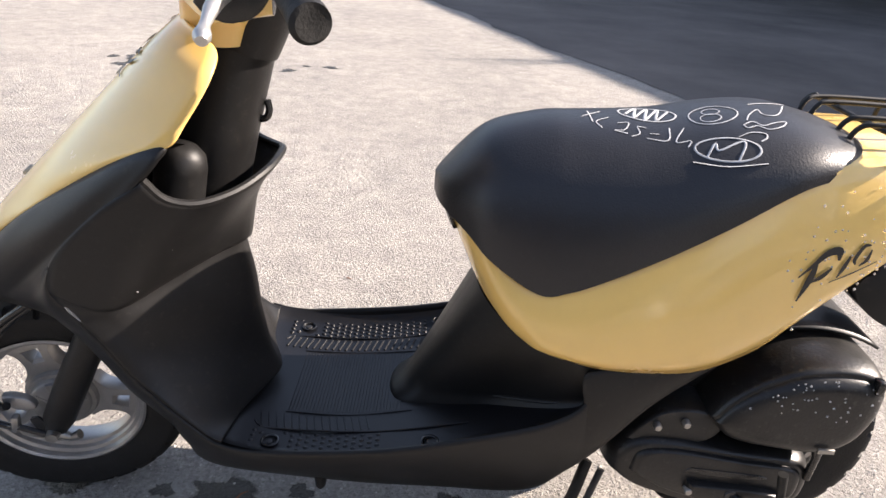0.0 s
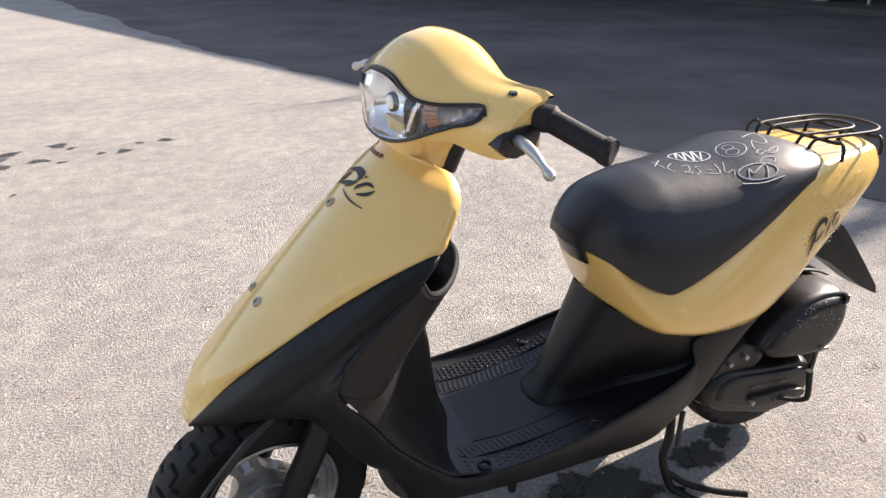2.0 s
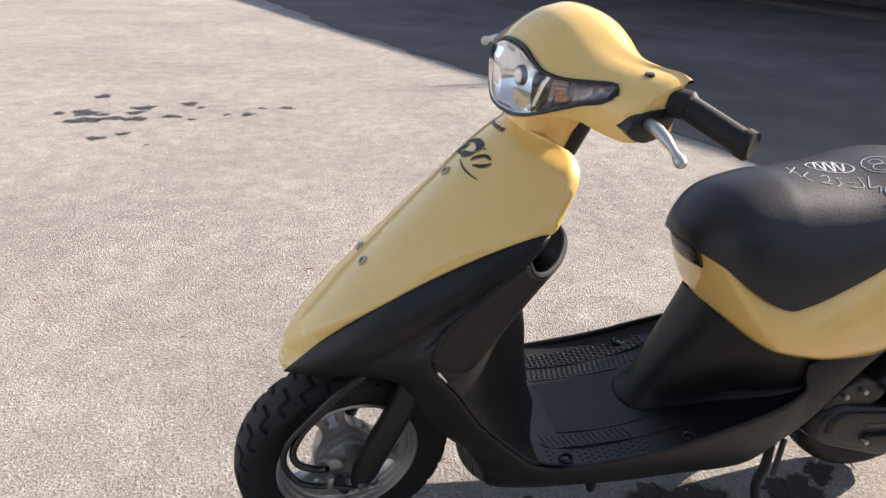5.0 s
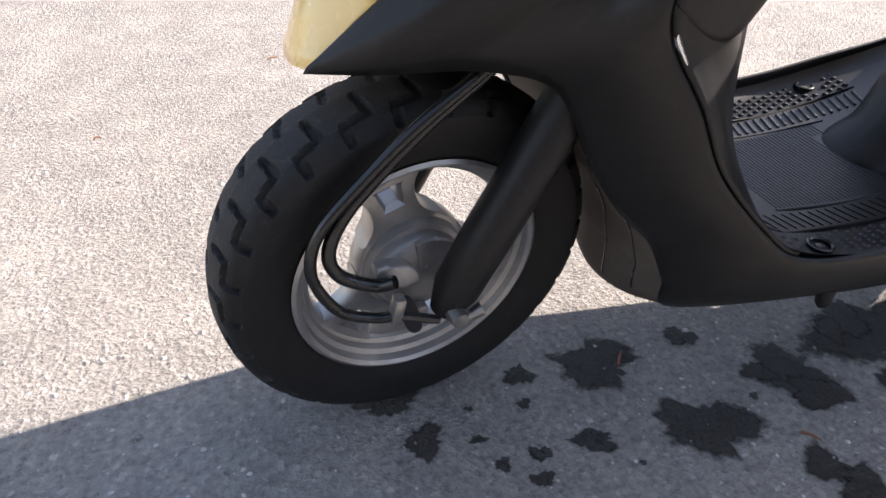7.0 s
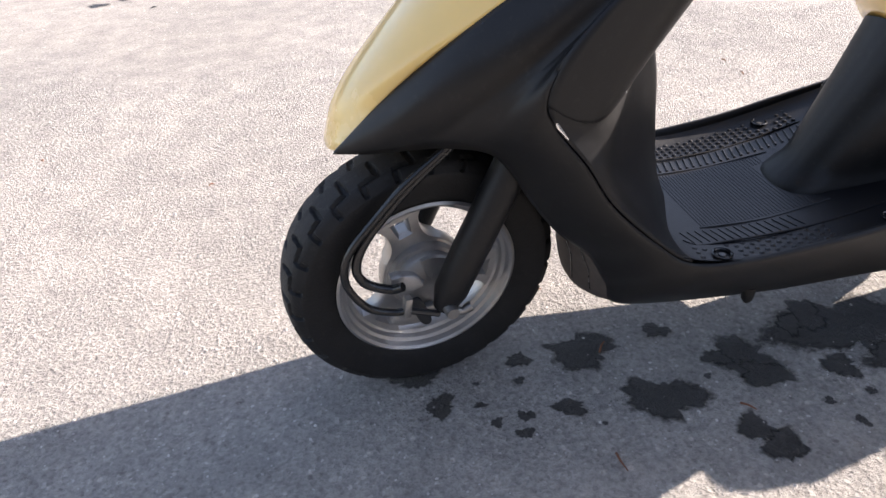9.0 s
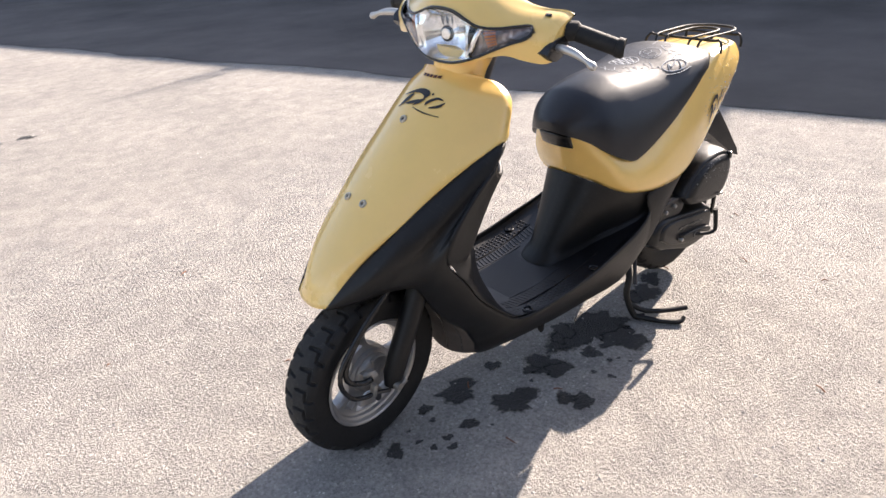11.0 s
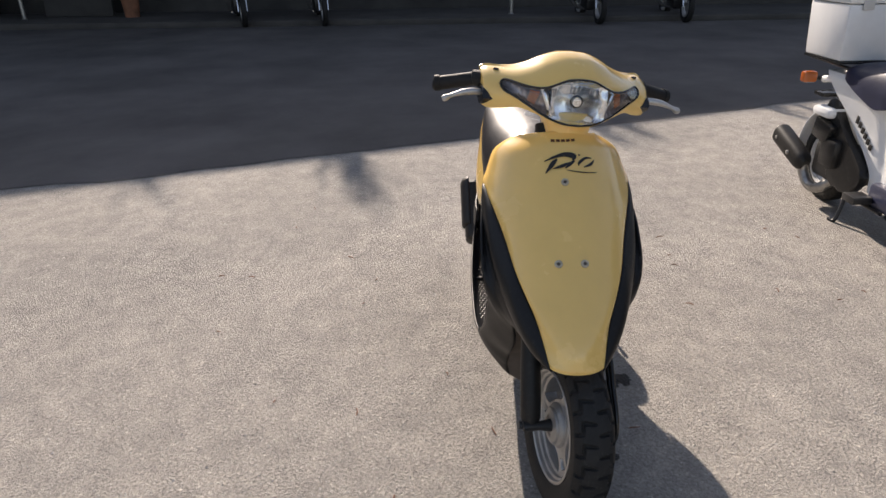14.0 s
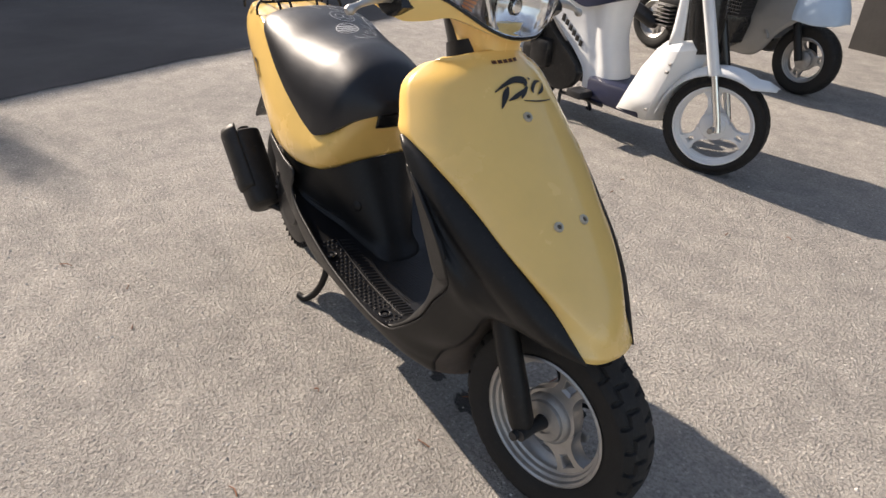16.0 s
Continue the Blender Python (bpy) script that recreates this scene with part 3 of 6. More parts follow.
seat = part("seat", grid(rows, close_u=True, caps=True), VINYL, scooter, "black grained vinyl dual seat with chalk marks")

# tail: lamp, flap, rack
tail_lamp = part("tail_lamp", prism([(1.265, 0.690), (1.312, 0.702), (1.308, 0.665), (1.262, 0.625), (1.22, 0.605)], -0.05, 0.05, 0.012), RED, scooter, "red tail lamp")
flap = part("mudflap", prism(smooth_outline([(1.200, 0.500), (1.235, 0.545), (1.300, 0.530), (1.345, 0.488), (1.420, 0.405), (1.488, 0.324), (1.474, 0.322), (1.408, 0.358), (1.300, 0.432), (1.245, 0.462)], 40), -0.026, 0.026, 0.008), BLACK, scooter, "black plastic rear mudguard flap")

RZ = 0.758
rack = part("rear_rack", tube([(1.092, -0.066, 0.728), (1.102, -0.069, RZ - 0.006), (1.128, -0.074, RZ), (1.235, -0.078, RZ), (1.282, -0.066, RZ), (1.306, -0.036, RZ), (1.312, 0, RZ), (1.306, 0.036, RZ), (1.282, 0.066, RZ), (1.235, 0.078, RZ), (1.128, 0.074, RZ), (1.102, 0.069, RZ - 0.006), (1.092, 0.066, 0.728)], 0.0034, 10, 60), DULLBLACK, scooter, "black tubular luggage rack")
part("rack_bar", tube([(1.092, -0.036, 0.730), (1.102, -0.038, RZ - 0.006), (1.122, -0.040, RZ), (1.215, -0.042, RZ), (1.250, -0.034, RZ), (1.264, -0.014, RZ), (1.264, 0.014, RZ), (1.250, 0.034, RZ), (1.215, 0.042, RZ), (1.122, 0.040, RZ), (1.102, 0.038, RZ - 0.006), (1.092, 0.036, 0.730)], 0.0034, 10, 50), DULLBLACK, rack)
for bx, half in ((1.132, 0.116), (1.242, 0.110)):
    part("rack_bar", tube([(bx - 0.008, -half - 0.004, RZ - 0.036), (bx - 0.006, -half - 0.003, RZ - 0.018), (bx, -half + 0.010, RZ - 0.004), (bx, -half + 0.034, RZ - 0.007), (bx, half - 0.034, RZ - 0.007), (bx, half - 0.010, RZ - 0.004), (bx - 0.006, half + 0.003, RZ - 0.018), (bx - 0.008, half + 0.004, RZ - 0.036)], 0.0036, 8, 50), DULLBLACK, rack)
for s in (-1, 1):
    part("rack_stay", tube([(1.20, s * 0.040, 0.716), (1.21, s * 0.042, RZ)], 0.004, 8), DULLBLACK, rack)

for ob in (rear_cover, seat, rack, tail_lamp, flap):
    ob.location = (0.0, REAR_Y, 0.003)


# ---- wheels ----
def tyre_bm(c, radius=0.2, rim=0.126, width=0.044, grooves=27, tread=1.0, fine=30, steps=14):
    prof = [(rim - 0.002, -0.030), (rim + 0.006, -0.036), (rim + 0.018, -0.041), (rim + 0.034, -width), (rim + 0.046, -width - 0.001), (radius - 0.018, -width + 0.001), (radius - 0.010, -width + 0.006), (radius - 0.005, -0.030), (radius - 0.002, -0.018), (radius, 0.0)]
    half = [tuple(p) for p in cr(prof, fine)]
    whole = half + [(r, -h) for r, h in half[-2::-1]]
    pitch = 2 * math.pi * radius / grooves
    # a stepped groove: from the crown, along the shoulder, out to the side
    legs = [((0.10, 0.006), (0.02, 0.033)), ((0.02, 0.033), (0.52, 0.036)), ((0.52, 0.036), (0.56, 0.056))]
    legs = [(Vector((p[0] * pitch, p[1])), Vector((q[0] * pitch, q[1]))) for p, q in legs]

    def apart(p):
        best = 1.0
        for a, b in legs:
            for turn in (-pitch, 0.0, pitch):
                e, d = b - a, p - a - Vector((turn, 0))
                f = min(1.0, max(0.0, d.dot(e) / e.dot(e)))
                best = min(best, (d - e * f).length)
        return best

    memo = {}

    def wob(a, j, r, h):
        t = abs(h)
        q = t + 0.8 * (radius - r)
        if r < radius - 0.034 or q < 0.002:
            return r, h
        s = round((a / (2 * math.pi) * grooves + 0.5 * (h > 0)) % 1.0, 4)
        if (s, j) not in memo:
            wide = 0.0028 + 0.0014 * min(1.0, q / 0.02)
            memo[s, j] = 0.0056 * tread * max(0.0, min(1.0, (wide + 0.0007 - apart(Vector((s * pitch, q)))) / 0.0014))
        deep = memo[s, j]
        side = min(1.0, max(0.0, (q - 0.030) / 0.016))
        return r - deep * (1 - 0.8 * side), h - math.copysign(deep * side, h)

    bm = lathe(whole, grooves * steps, "y", (0, 0, 0), wobble=wob)
    for f in bm.faces:
        f.material_index = int(all(math.hypot(v.co.x, v.co.z) > radius - 0.0062 for v in f.verts))
    bmesh.ops.translate(bm, vec=c, verts=bm.verts)
    return bm


def rim_bm(c, rim=0.128, deep=0.03):
    prof = [(rim, -deep - 0.006), (rim - 0.004, -deep - 0.008), (rim - 0.008, -deep - 0.005), (rim - 0.010, -deep + 0.003), (rim - 0.015, -deep + 0.006), (rim - 0.017, -deep + 0.013), (rim - 0.022, -deep + 0.016), (rim - 0.024, -0.008), (rim - 0.024, 0.008), (rim - 0.022, deep - 0.016), (rim - 0.017, deep - 0.013), (rim - 0.015, deep - 0.006), (rim - 0.010, deep - 0.003), (rim - 0.008, deep + 0.005), (rim - 0.004, deep + 0.008), (rim, deep + 0.006)]
    bm = lathe(prof, 72, "y")
    bm.transform(Matrix.Translation(c))
    return bm


def spoke_bm(c, a, rim=0.128, slim=1.0):
    """One broad spoke with an oblong hole near the rim, swelling towards the hub."""
    k = rim / 0.128
    out = cr([(0.040, 0.043), (0.050, 0.033), (0.062, 0.0265), (0.076, 0.0245), (0.089, 0.0265), (0.099, 0.033), (0.107, 0.044), (0.1125, 0.058)], 22)
    op = np.array([(r * k, w * k * slim) for r, w in out] + [(r * k, -w * k * slim) for r, w in out[::-1]])
    mid = 0.090 * k
    hp = []
    for x, w in op:
        d = np.array((x - mid, w))
        q = d / (np.linalg.norm(d) + 1e-9)
        hp.append((mid + q[0] * 0.017 * k, q[1] * 0.0098 * k * slim))

    def between(f):
        return [(p[0] * (1 - f) + q[0] * f, p[1] * (1 - f) + q[1] * f) for p, q in zip(op, hp)]

    ca, sa = math.cos(a), math.sin(a)
    ring = [[(x, y, w) for x, w in o] for o, y in ((op, -0.004), (between(0.04), -0.012), (between(0.12), -0.015), (between(0.85), -0.015), (hp, -0.010), (hp, 0.010), (between(0.85), 0.015), (between(0.12), 0.015), (op, 0.004))]
    ring = [[(x * ca - z * sa, y, x * sa + z * ca) for x, y, z in r] for r in ring]
    bm = grid(ring, close_u=True, close_v=True)
    bm.transform(Matrix.Translation(c))
    return bm


def whole_wheel(name, c, parent, paint, label, phase, rim=0.128, spokes=3, link=part, slim=1.0, hub=1.0):
    w = link(name, rim_bm(c, rim), paint, parent, label)
    q = hub * rim / 0.128
    link("hub_disc", lathe([(0.03 * q, -0.0155), (0.052 * q, -0.0155), (0.058 * q, -0.0135), (0.060 * q, -0.009), (0.060 * q, 0.009), (0.058 * q, 0.0135), (0.052 * q, 0.0155), (0.03 * q, 0.0155)], 48, "y", tuple(c)), paint, w)
    for k in range(spokes):
        link("spoke", spoke_bm(c, phase + 2 * math.pi * k / spokes, rim, slim), paint, w)
    return w


FW = Vector((0.0, 0.0, 0.2))
wheel = whole_wheel("front_wheel", FW, scooter, ALLOY, "cast silver alloy front wheel", radians(108), 0.1325, link=steered, hub=0.97)
steered("tyre", tyre_bm(FW, rim=0.1305, fine=52, steps=24), RUBBER, wheel, "black tyre with stepped grooves and dusty tread").data.materials.append(TREAD)
hub = lathe([(0.0, -0.041), (0.026, -0.040), (0.042, -0.037), (0.046, -0.033), (0.047, -0.026), (0.0525, -0.025), (0.054, -0.021), (0.055, -0.016), (0.052, 0.02), (0.045, 0.028), (0.02, 0.034), (0.0, 0.034)], 44, "y", tuple(FW))
steered("brake_drum", hub, DRUM, wheel, "dull grey brake drum")
for a in (75, 10, 145):
    ca, sa = math.cos(radians(a)), math.sin(radians(a))
    steered("drum_rib", tube([(0.012 * ca, -0.041, 0.2 + 0.012 * sa), (0.038 * ca, -0.039, 0.2 + 0.038 * sa)], [0.003, 0.002], 6), DRUM, wheel)
plate = prism(smooth_outline([(-0.062, 0.150), (-0.030, 0.140), (0.002, 0.152), (0.0, 0.168), (-0.030, 0.162), (-0.058, 0.166)], 24), -0.052, -0.040, 0.003)
steered("brake_plate", plate, DRUM, wheel)
steered("brake_arm", prism(smooth_outline([(-0.038, 0.192), (-0.022, 0.196), (-0.006, 0.150), (-0.020, 0.146)], 20), -0.062, -0.057, 0.002), DARKSTEEL, wheel)
for s in (-1, 1):
    fork = steered("fork_leg", tube([(0.166, s * 0.068, 0.53), (0.140, s * 0.070, 0.47), (0.104, s * 0.074, 0.392), (0.074, s * 0.077, 0.333), (0.044, s * 0.078, 0.272), (0.017, s * 0.079, 0.214), (0.006, s * 0.079, 0.186)], [0.024, 0.024, 0.024, 0.024, 0.0245, 0.0235, 0.015], 18), BLACK, scooter, "black fork leg")
    steered("axle_nut", tube([(0.010, s * 0.070, 0.196), (0.010, s * 0.108, 0.196)], [0.012, 0.009], 10), DARKSTEEL if s > 0 else STEEL, fork)
steered("link_arm", tube([(0.012, -0.086, 0.186), (0.030, -0.088, 0.178), (0.044, -0.088, 0.184)], [0.009, 0.006, 0.008], 10), STEEL, scooter)
cab = [(0.08, -0.066, 0.475), (0.026, -0.066, 0.428), (-0.02, -0.064, 0.389), (-0.056, -0.062, 0.352), (-0.088, -0.062, 0.315), (-0.104, -0.064, 0.28), (-0.096, -0.068, 0.254), (-0.066, -0.074, 0.238), (-0.05, -0.084, 0.246)]
steered("brake_cable", tube(cab, 0.0064, 10, 50), GLOSSBLACK, scooter, "black brake cable")
cab2 = [(0.072, -0.07, 0.472), (0.017, -0.069, 0.427), (-0.031, -0.068, 0.39), (-0.069, -0.065, 0.351), (-0.107, -0.064, 0.309), (-0.12, -0.065, 0.278), (-0.117, -0.067, 0.247), (-0.096, -0.071, 0.212), (-0.065, -0.075, 0.197), (-0.046, -0.084, 0.202)]
steered("speedometer_cable", tube(cab2, 0.0054, 10, 50), GLOSSBLACK, scooter, "black speedometer cable")
steered("cable_spring", tube([(-0.046, -0.084, 0.202), (-0.003, -0.086, 0.183)], 0.0048, 8), DARKSTEEL, scooter)
steered("cable_clamp", block((-0.046, -0.082, 0.208), (0.011, 0.014, 0.032), 0.003, Matrix.Rotation(radians(8), 4, "Y")), STEEL, scooter)
steered("cable_holder", prism(smooth_outline([(-0.062, 0.252), (-0.030, 0.246), (-0.018, 0.225), (-0.040, 0.222), (-0.060, 0.236)], 20), -0.070, -0.056, 0.003), DRUM, scooter)
steered("axle", tube([(0.0, 0.028, 0.2), (0.0, 0.060, 0.2), (0.0, 0.100, 0.2)], [0.016, 0.011, 0.011], 16), DARKSTEEL, wheel, "dark wheel axle")
steered("hub_ring", lathe([(0.024, 0.036), (0.040, 0.034), (0.043, 0.030), (0.043, 0.02), (0.024, 0.02)], 36, "y", tuple(FW)), DRUM, wheel)
sector = [(0.010 * math.cos(a), 0.2 + 0.010 * math.sin(a)) for a in (radians(105), radians(60), radians(15))] + [(0.046 * math.cos(a), 0.2 + 0.046 * math.sin(a)) for a in np.linspace(radians(15), radians(105), 12)]
steered("drum_panel", prism(sector, -0.0425, -0.036, 0.0015), DRUM, wheel, "raised quarter panel of the drum")
# inner mudguard above the front wheel
rows = []
for a in np.linspace(radians(88), radians(165), 20):
    rows.append([(math.cos(a) * -0.222 + 0.01, y, 0.2 + 0.222 * math.sin(a)) for y in np.linspace(-0.06, 0.06, 7)])
part("inner_mudguard", grid(rows), BLACK, scooter)
wl = cr(COWL_L, 161)[58:110]
rows = []
for x, y, z in wl:
    ahead = float(np.interp(z, (0.15, 0.21, 0.26, 0.30, 0.38), (-0.030, -0.026, -0.010, 0.012, 0.030)))
    rows.append([(x + 0.001 + ahead * (1 - a * a), a * (y + 0.002), z - (0.022 if z < 0.2 else 0.0) * (1 - a * a)) for a in np.linspace(-1, 1, 21)])
part("leg_shield_front", grid(rows), DUSTY, scooter, "dusty brownish front wall of the leg shield behind the wheel")

for v in (3, 7):
    part("wall_seam", tube([(r[v][0] - 0.0008, r[v][1], r[v][2]) for r in rows[8::3]], 0.0010, 6), GLOSSBLACK, scooter)

# rear wheel and engine
RW = Vector((1.14, 0.0, 0.222))
rwheel = whole_wheel("rear_wheel", RW, scooter, ALLOY, "cast alloy rear wheel", 0.3)
part("tyre", tyre_bm(RW), RUBBER, rwheel, "black tyre with stepped grooves and dusty tread").data.materials.append(TREAD)
CVT = smooth_outline([(0.868, 0.235), (0.872, 0.272), (0.900, 0.300), (0.960, 0.302), (1.060, 0.290), (1.150, 0.280), (1.180, 0.250), (1.178, 0.196), (1.140, 0.166), (1.060, 0.160), (0.985, 0.182), (0.905, 0.208)], 56)
cvt = part("transmission_case", pillow(CVT, -0.05, -0.150, 0.16), ENGINE, scooter, "black transmission casing")
part("case_cover", pillow(smooth_outline([(0.900, 0.245), (0.910, 0.280), (0.960, 0.288), (1.060, 0.276), (1.140, 0.266), (1.155, 0.235), (1.140, 0.200), (1.060, 0.190), (0.960, 0.212)], 44), -0.140, -0.158, 0.10), ENGINE, cvt)
part("case_rib", pillow(smooth_outline([(0.985, 0.238), (1.100, 0.230), (1.142, 0.212), (1.110, 0.196), (1.050, 0.198), (0.990, 0.214)], 30), -0.152, -0.170, 0.12), ENGINE, cvt)
part("case_slot", pillow(smooth_outline([(0.985, 0.262), (1.09, 0.254), (1.092, 0.246), (0.985, 0.252)], 20), -0.152, -0.1595, 0.1), GLOSSBLACK, cvt)
part("kick_pedal", tube([(1.050, -0.168, 0.222), (1.078, -0.186, 0.220), (1.096, -0.198, 0.224), (1.103, -0.201, 0.236), (1.093, -0.199, 0.298)], [0.005, 0.0055, 0.0055, 0.006, 0.007], 10, 20), DULLBLACK, scooter, "folded dark steel kick-start pedal")
part("kick_boss", lathe([(0, -0.172), (0.009, -0.172), (0.011, -0.168), (0.011, -0.15)], 16, "y", (1.050, 0, 0.222)), DARKSTEEL, cvt)
for x, y, z in ((0.968, -0.150, 0.330), (0.928, -0.150, 0.322), (0.988, -0.171, 0.224)):
    part("case_bolt", lathe([(0, 0.0), (0.0045, 0.0), (0.0058, 0.002), (0.0058, 0.012)], 12, "y", (x, y, z)), STEEL, cvt)
part("engine_mount", pillow(smooth_outline([(0.880, 0.290), (0.930, 0.345), (1.000, 0.350), (1.030, 0.320), (1.000, 0.290), (0.920, 0.285)], 30), -0.06, -0.140, 0.15), ENGINE, cvt)
AIR = smooth_outline([(0.990, 0.345), (1.015, 0.385), (1.055, 0.420), (1.110, 0.444), (1.180, 0.448), (1.225, 0.430), (1.236, 0.385), (1.215, 0.325), (1.170, 0.298), (1.100, 0.300), (1.020, 0.315)], 56)
air = part("air_cleaner_box", pillow(AIR, -0.04, -0.152, 0.14), ENGINE, scooter, "black air cleaner box with water drops")
part("box_lid", pillow([(1.115 + (x - 1.115) * 0.9, 0.372 + (z - 0.378) * 0.88) for x, z in AIR], -0.130, -0.166, 0.34), ENGINE, air)
part("lid_clip", block((1.205, -0.156, 0.424), (0.012, 0.016, 0.022), 0.003), GLOSSBLACK, air)
part("drain_tube", tube([(1.16, -0.150, 0.312), (1.165, -0.150, 0.29), (1.165, -0.148, 0.245)], [0.010, 0.006, 0.006], 10), GLOSSBLACK, air)
part("drain_clip", block((1.16, -0.170, 0.318), (0.024, 0.004, 0.008), 0.001), STEEL, air)
part("engine_block", block((0.97, 0.0, 0.31), (0.20, 0.17, 0.20), 0.02), ENGINE, scooter)
rows = []
for a in np.linspace(radians(62), radians(120), 18):
    rows.append([(1.14 + math.cos(a) * 0.232, y, 0.23 + 0.232 * math.sin(a)) for y in np.linspace(-0.075, 0.075, 7)])
thicken(part("rear_mudguard", grid(rows), BLACK, scooter), 0.004)
def silencer(path, radii, n=30, sides=28):
    """A silencer with a squarish section along a path."""
    both = cr(np.c_[np.array(path), np.array(radii)], n)
    tan = np.gradient(both[:, :3], axis=0)
    rows = []
    for p, t, r in zip(both[:, :3], tan, both[:, 3]):
        side = np.cross(t, (0, 1, 0))
        side /= np.linalg.norm(side)
        out = np.cross(side, t)
        out /= np.linalg.norm(out)
        rows.append([tuple(p + r * (0.84 * math.copysign(abs(math.cos(a)) ** 0.72, math.cos(a)) * out + math.copysign(abs(math.sin(a)) ** 0.72, math.sin(a)) * side)) for a in np.linspace(0, 2 * np.pi, sides, endpoint=False)])
    return grid(rows, close_u=True, caps=True)


MUF_A, MUF_B = Vector((1.083, 0.143, 0.187)), Vector((1.246, 0.147, 0.371))


def along(f, out=0.0):
    p = MUF_A.lerp(MUF_B, f)
    return (p.x, p.y + out, p.z)


muf = part("muffler", silencer([along(f) for f in (0.0, 0.03, 0.10, 0.5, 0.88, 0.94, 0.96)], [0.034, 0.046, 0.055, 0.058, 0.058, 0.054, 0.040]), SOOTY, scooter, "matt black exhaust silencer with a bolted heat shield")
axis_m = (MUF_B - MUF_A).normalized()
side_m = axis_m.cross(Vector((0, 1, 0))).normalized()
rows = []
for f in np.linspace(0.24, 1.03, 16):
    row = []
    for a in np.linspace(radians(-62), radians(74), 15):
        reach = 0.0615 - (0.004 if f > 1.0 or f < 0.27 else 0.0)
        slant = -0.10 * max(0.0, math.sin(a)) * (1.0 - f)
        row.append(tuple(Vector(along(f - slant)) + reach * (0.92 * math.cos(a) * Vector((0, 1, 0)) - math.sin(a) * side_m)))
    rows.append(row)
guard = part("heat_shield", grid(rows), SOOTY, muf, "curved dark grey heat shield with scuffed edge")
thicken(guard, 0.0025, 1.0)
part("tail_pipe", tube([along(0.94, -0.01), along(1.03, -0.01), along(1.035, -0.01)], [0.017, 0.017, 0.011], 16), DULLBLACK, muf)
for f in (0.90, 0.42):
    x, y, z = along(f, 0.0550)
    bolt = part("heat_shield_bolt", lathe([(0.0, 0.0), (0.0052, 0.0), (0.0058, 0.0035), (0.0092, 0.0035), (0.0100, 0.0), (0.0100, -0.006)], 16, "y", (x, y, z)), STEEL, muf, "recessed steel heat shield bolt")
    part("recess", lathe([(0.0, 0.0012), (0.0053, 0.0012)], 14, "y", (x, y, z)), GLOSSBLACK, bolt)
part("exhaust_pipe", tube([(0.86, 0.03, 0.24), (0.90, 0.07, 0.205), (0.97, 0.085, 0.205), (1.05, 0.105, 0.190), (1.092, 0.135, 0.198)], 0.013, 12, 24), DULLBLACK, muf)
fan = part("fan_cover", lathe([(0.0, 0.128), (0.045, 0.128), (0.052, 0.122), (0.090, 0.122), (0.102, 0.116), (0.106, 0.106), (0.106, 0.06)], 40, "y", (0.950, 0, 0.240)), ENGINE, scooter, "finned black fan cover of the engine")
for k in range(26):
    a = radians(-150 + k * 10)
    fin = block((0.0, 0.0, 0.0), (0.018, 0.050, 0.0035), 0.001)
    fin.transform(Matrix.Translation((0.950 + 0.107 * math.cos(a), 0.094, 0.240 + 0.107 * math.sin(a))) @ Matrix.Rotation(-a, 4, "Y"))
    part("fin", fin, ENGINE, fan)
part("stand_leg", tube([(0.862, -0.075, 0.185), (0.842, -0.100, 0.130), (0.826, -0.108, 0.080), (0.838, -0.132, 0.016), (0.862, -0.150, 0.010)], 0.0095, 10, 24), BLACK, scooter, "black centre stand leg")
part("stand_leg", tube([(0.800, 0.080, 0.170), (0.790, 0.098, 0.100), (0.812, 0.116, 0.040), (0.836, 0.138, 0.010), (0.862, 0.150, 0.010)], 0.0095, 10, 24), BLACK, scooter, "black centre stand leg")
part("stand_tang", tube([(0.832, -0.118, 0.050), (0.870, -0.150, 0.026), (0.920, -0.190, 0.024), (0.966, -0.222, 0.028)], 0.0075, 10, 20), BLACK, scooter)
part("stand_hook", tube([(0.840, -0.136, 0.014), (0.875, -0.196, 0.010), (0.910, -0.236, 0.010), (0.930, -0.238, 0.018)], [0.008, 0.0075, 0.007, 0.006], 10, 20), BLACK, scooter)
part("stand_spring", tube([(0.884, -0.085, 0.176), (0.856, -0.112, 0.105)], 0.006, 10), DARKSTEEL, scooter)

# ---- handlebar ----
COWL = [  # y, top z, bottom z, front x, back x
    (0.000, 0.995, 0.842, 0.237, 0.392), (0.035, 0.992, 0.845, 0.240, 0.392), (0.070, 0.980, 0.855, 0.251, 0.392), (0.100, 0.965, 0.866, 0.265, 0.392), (0.130, 0.954, 0.872, 0.283, 0.392), (0.160, 0.949, 0.864, 0.303, 0.392), (0.190, 0.948, 0.860, 0.322, 0.392), (0.203, 0.942, 0.864, 0.334, 0.391)]
LENS_T = [(0.0, 0.947), (0.030, 0.944), (0.055, 0.934), (0.080, 0.924), (0.110, 0.922), (0.140, 0.926), (0.160, 0.928), (0.168, 0.922)]
LENS_B = [(0.0, 0.848), (0.030, 0.850), (0.055, 0.856), (0.080, 0.866), (0.110, 0.882), (0.140, 0.898), (0.160, 0.906), (0.168, 0.914)]
kc = cr(COWL, 120)


def cowl_at(y):
    return [float(np.interp(abs(y), kc[:, 0], kc[:, i])) for i in (1, 2, 3, 4)]


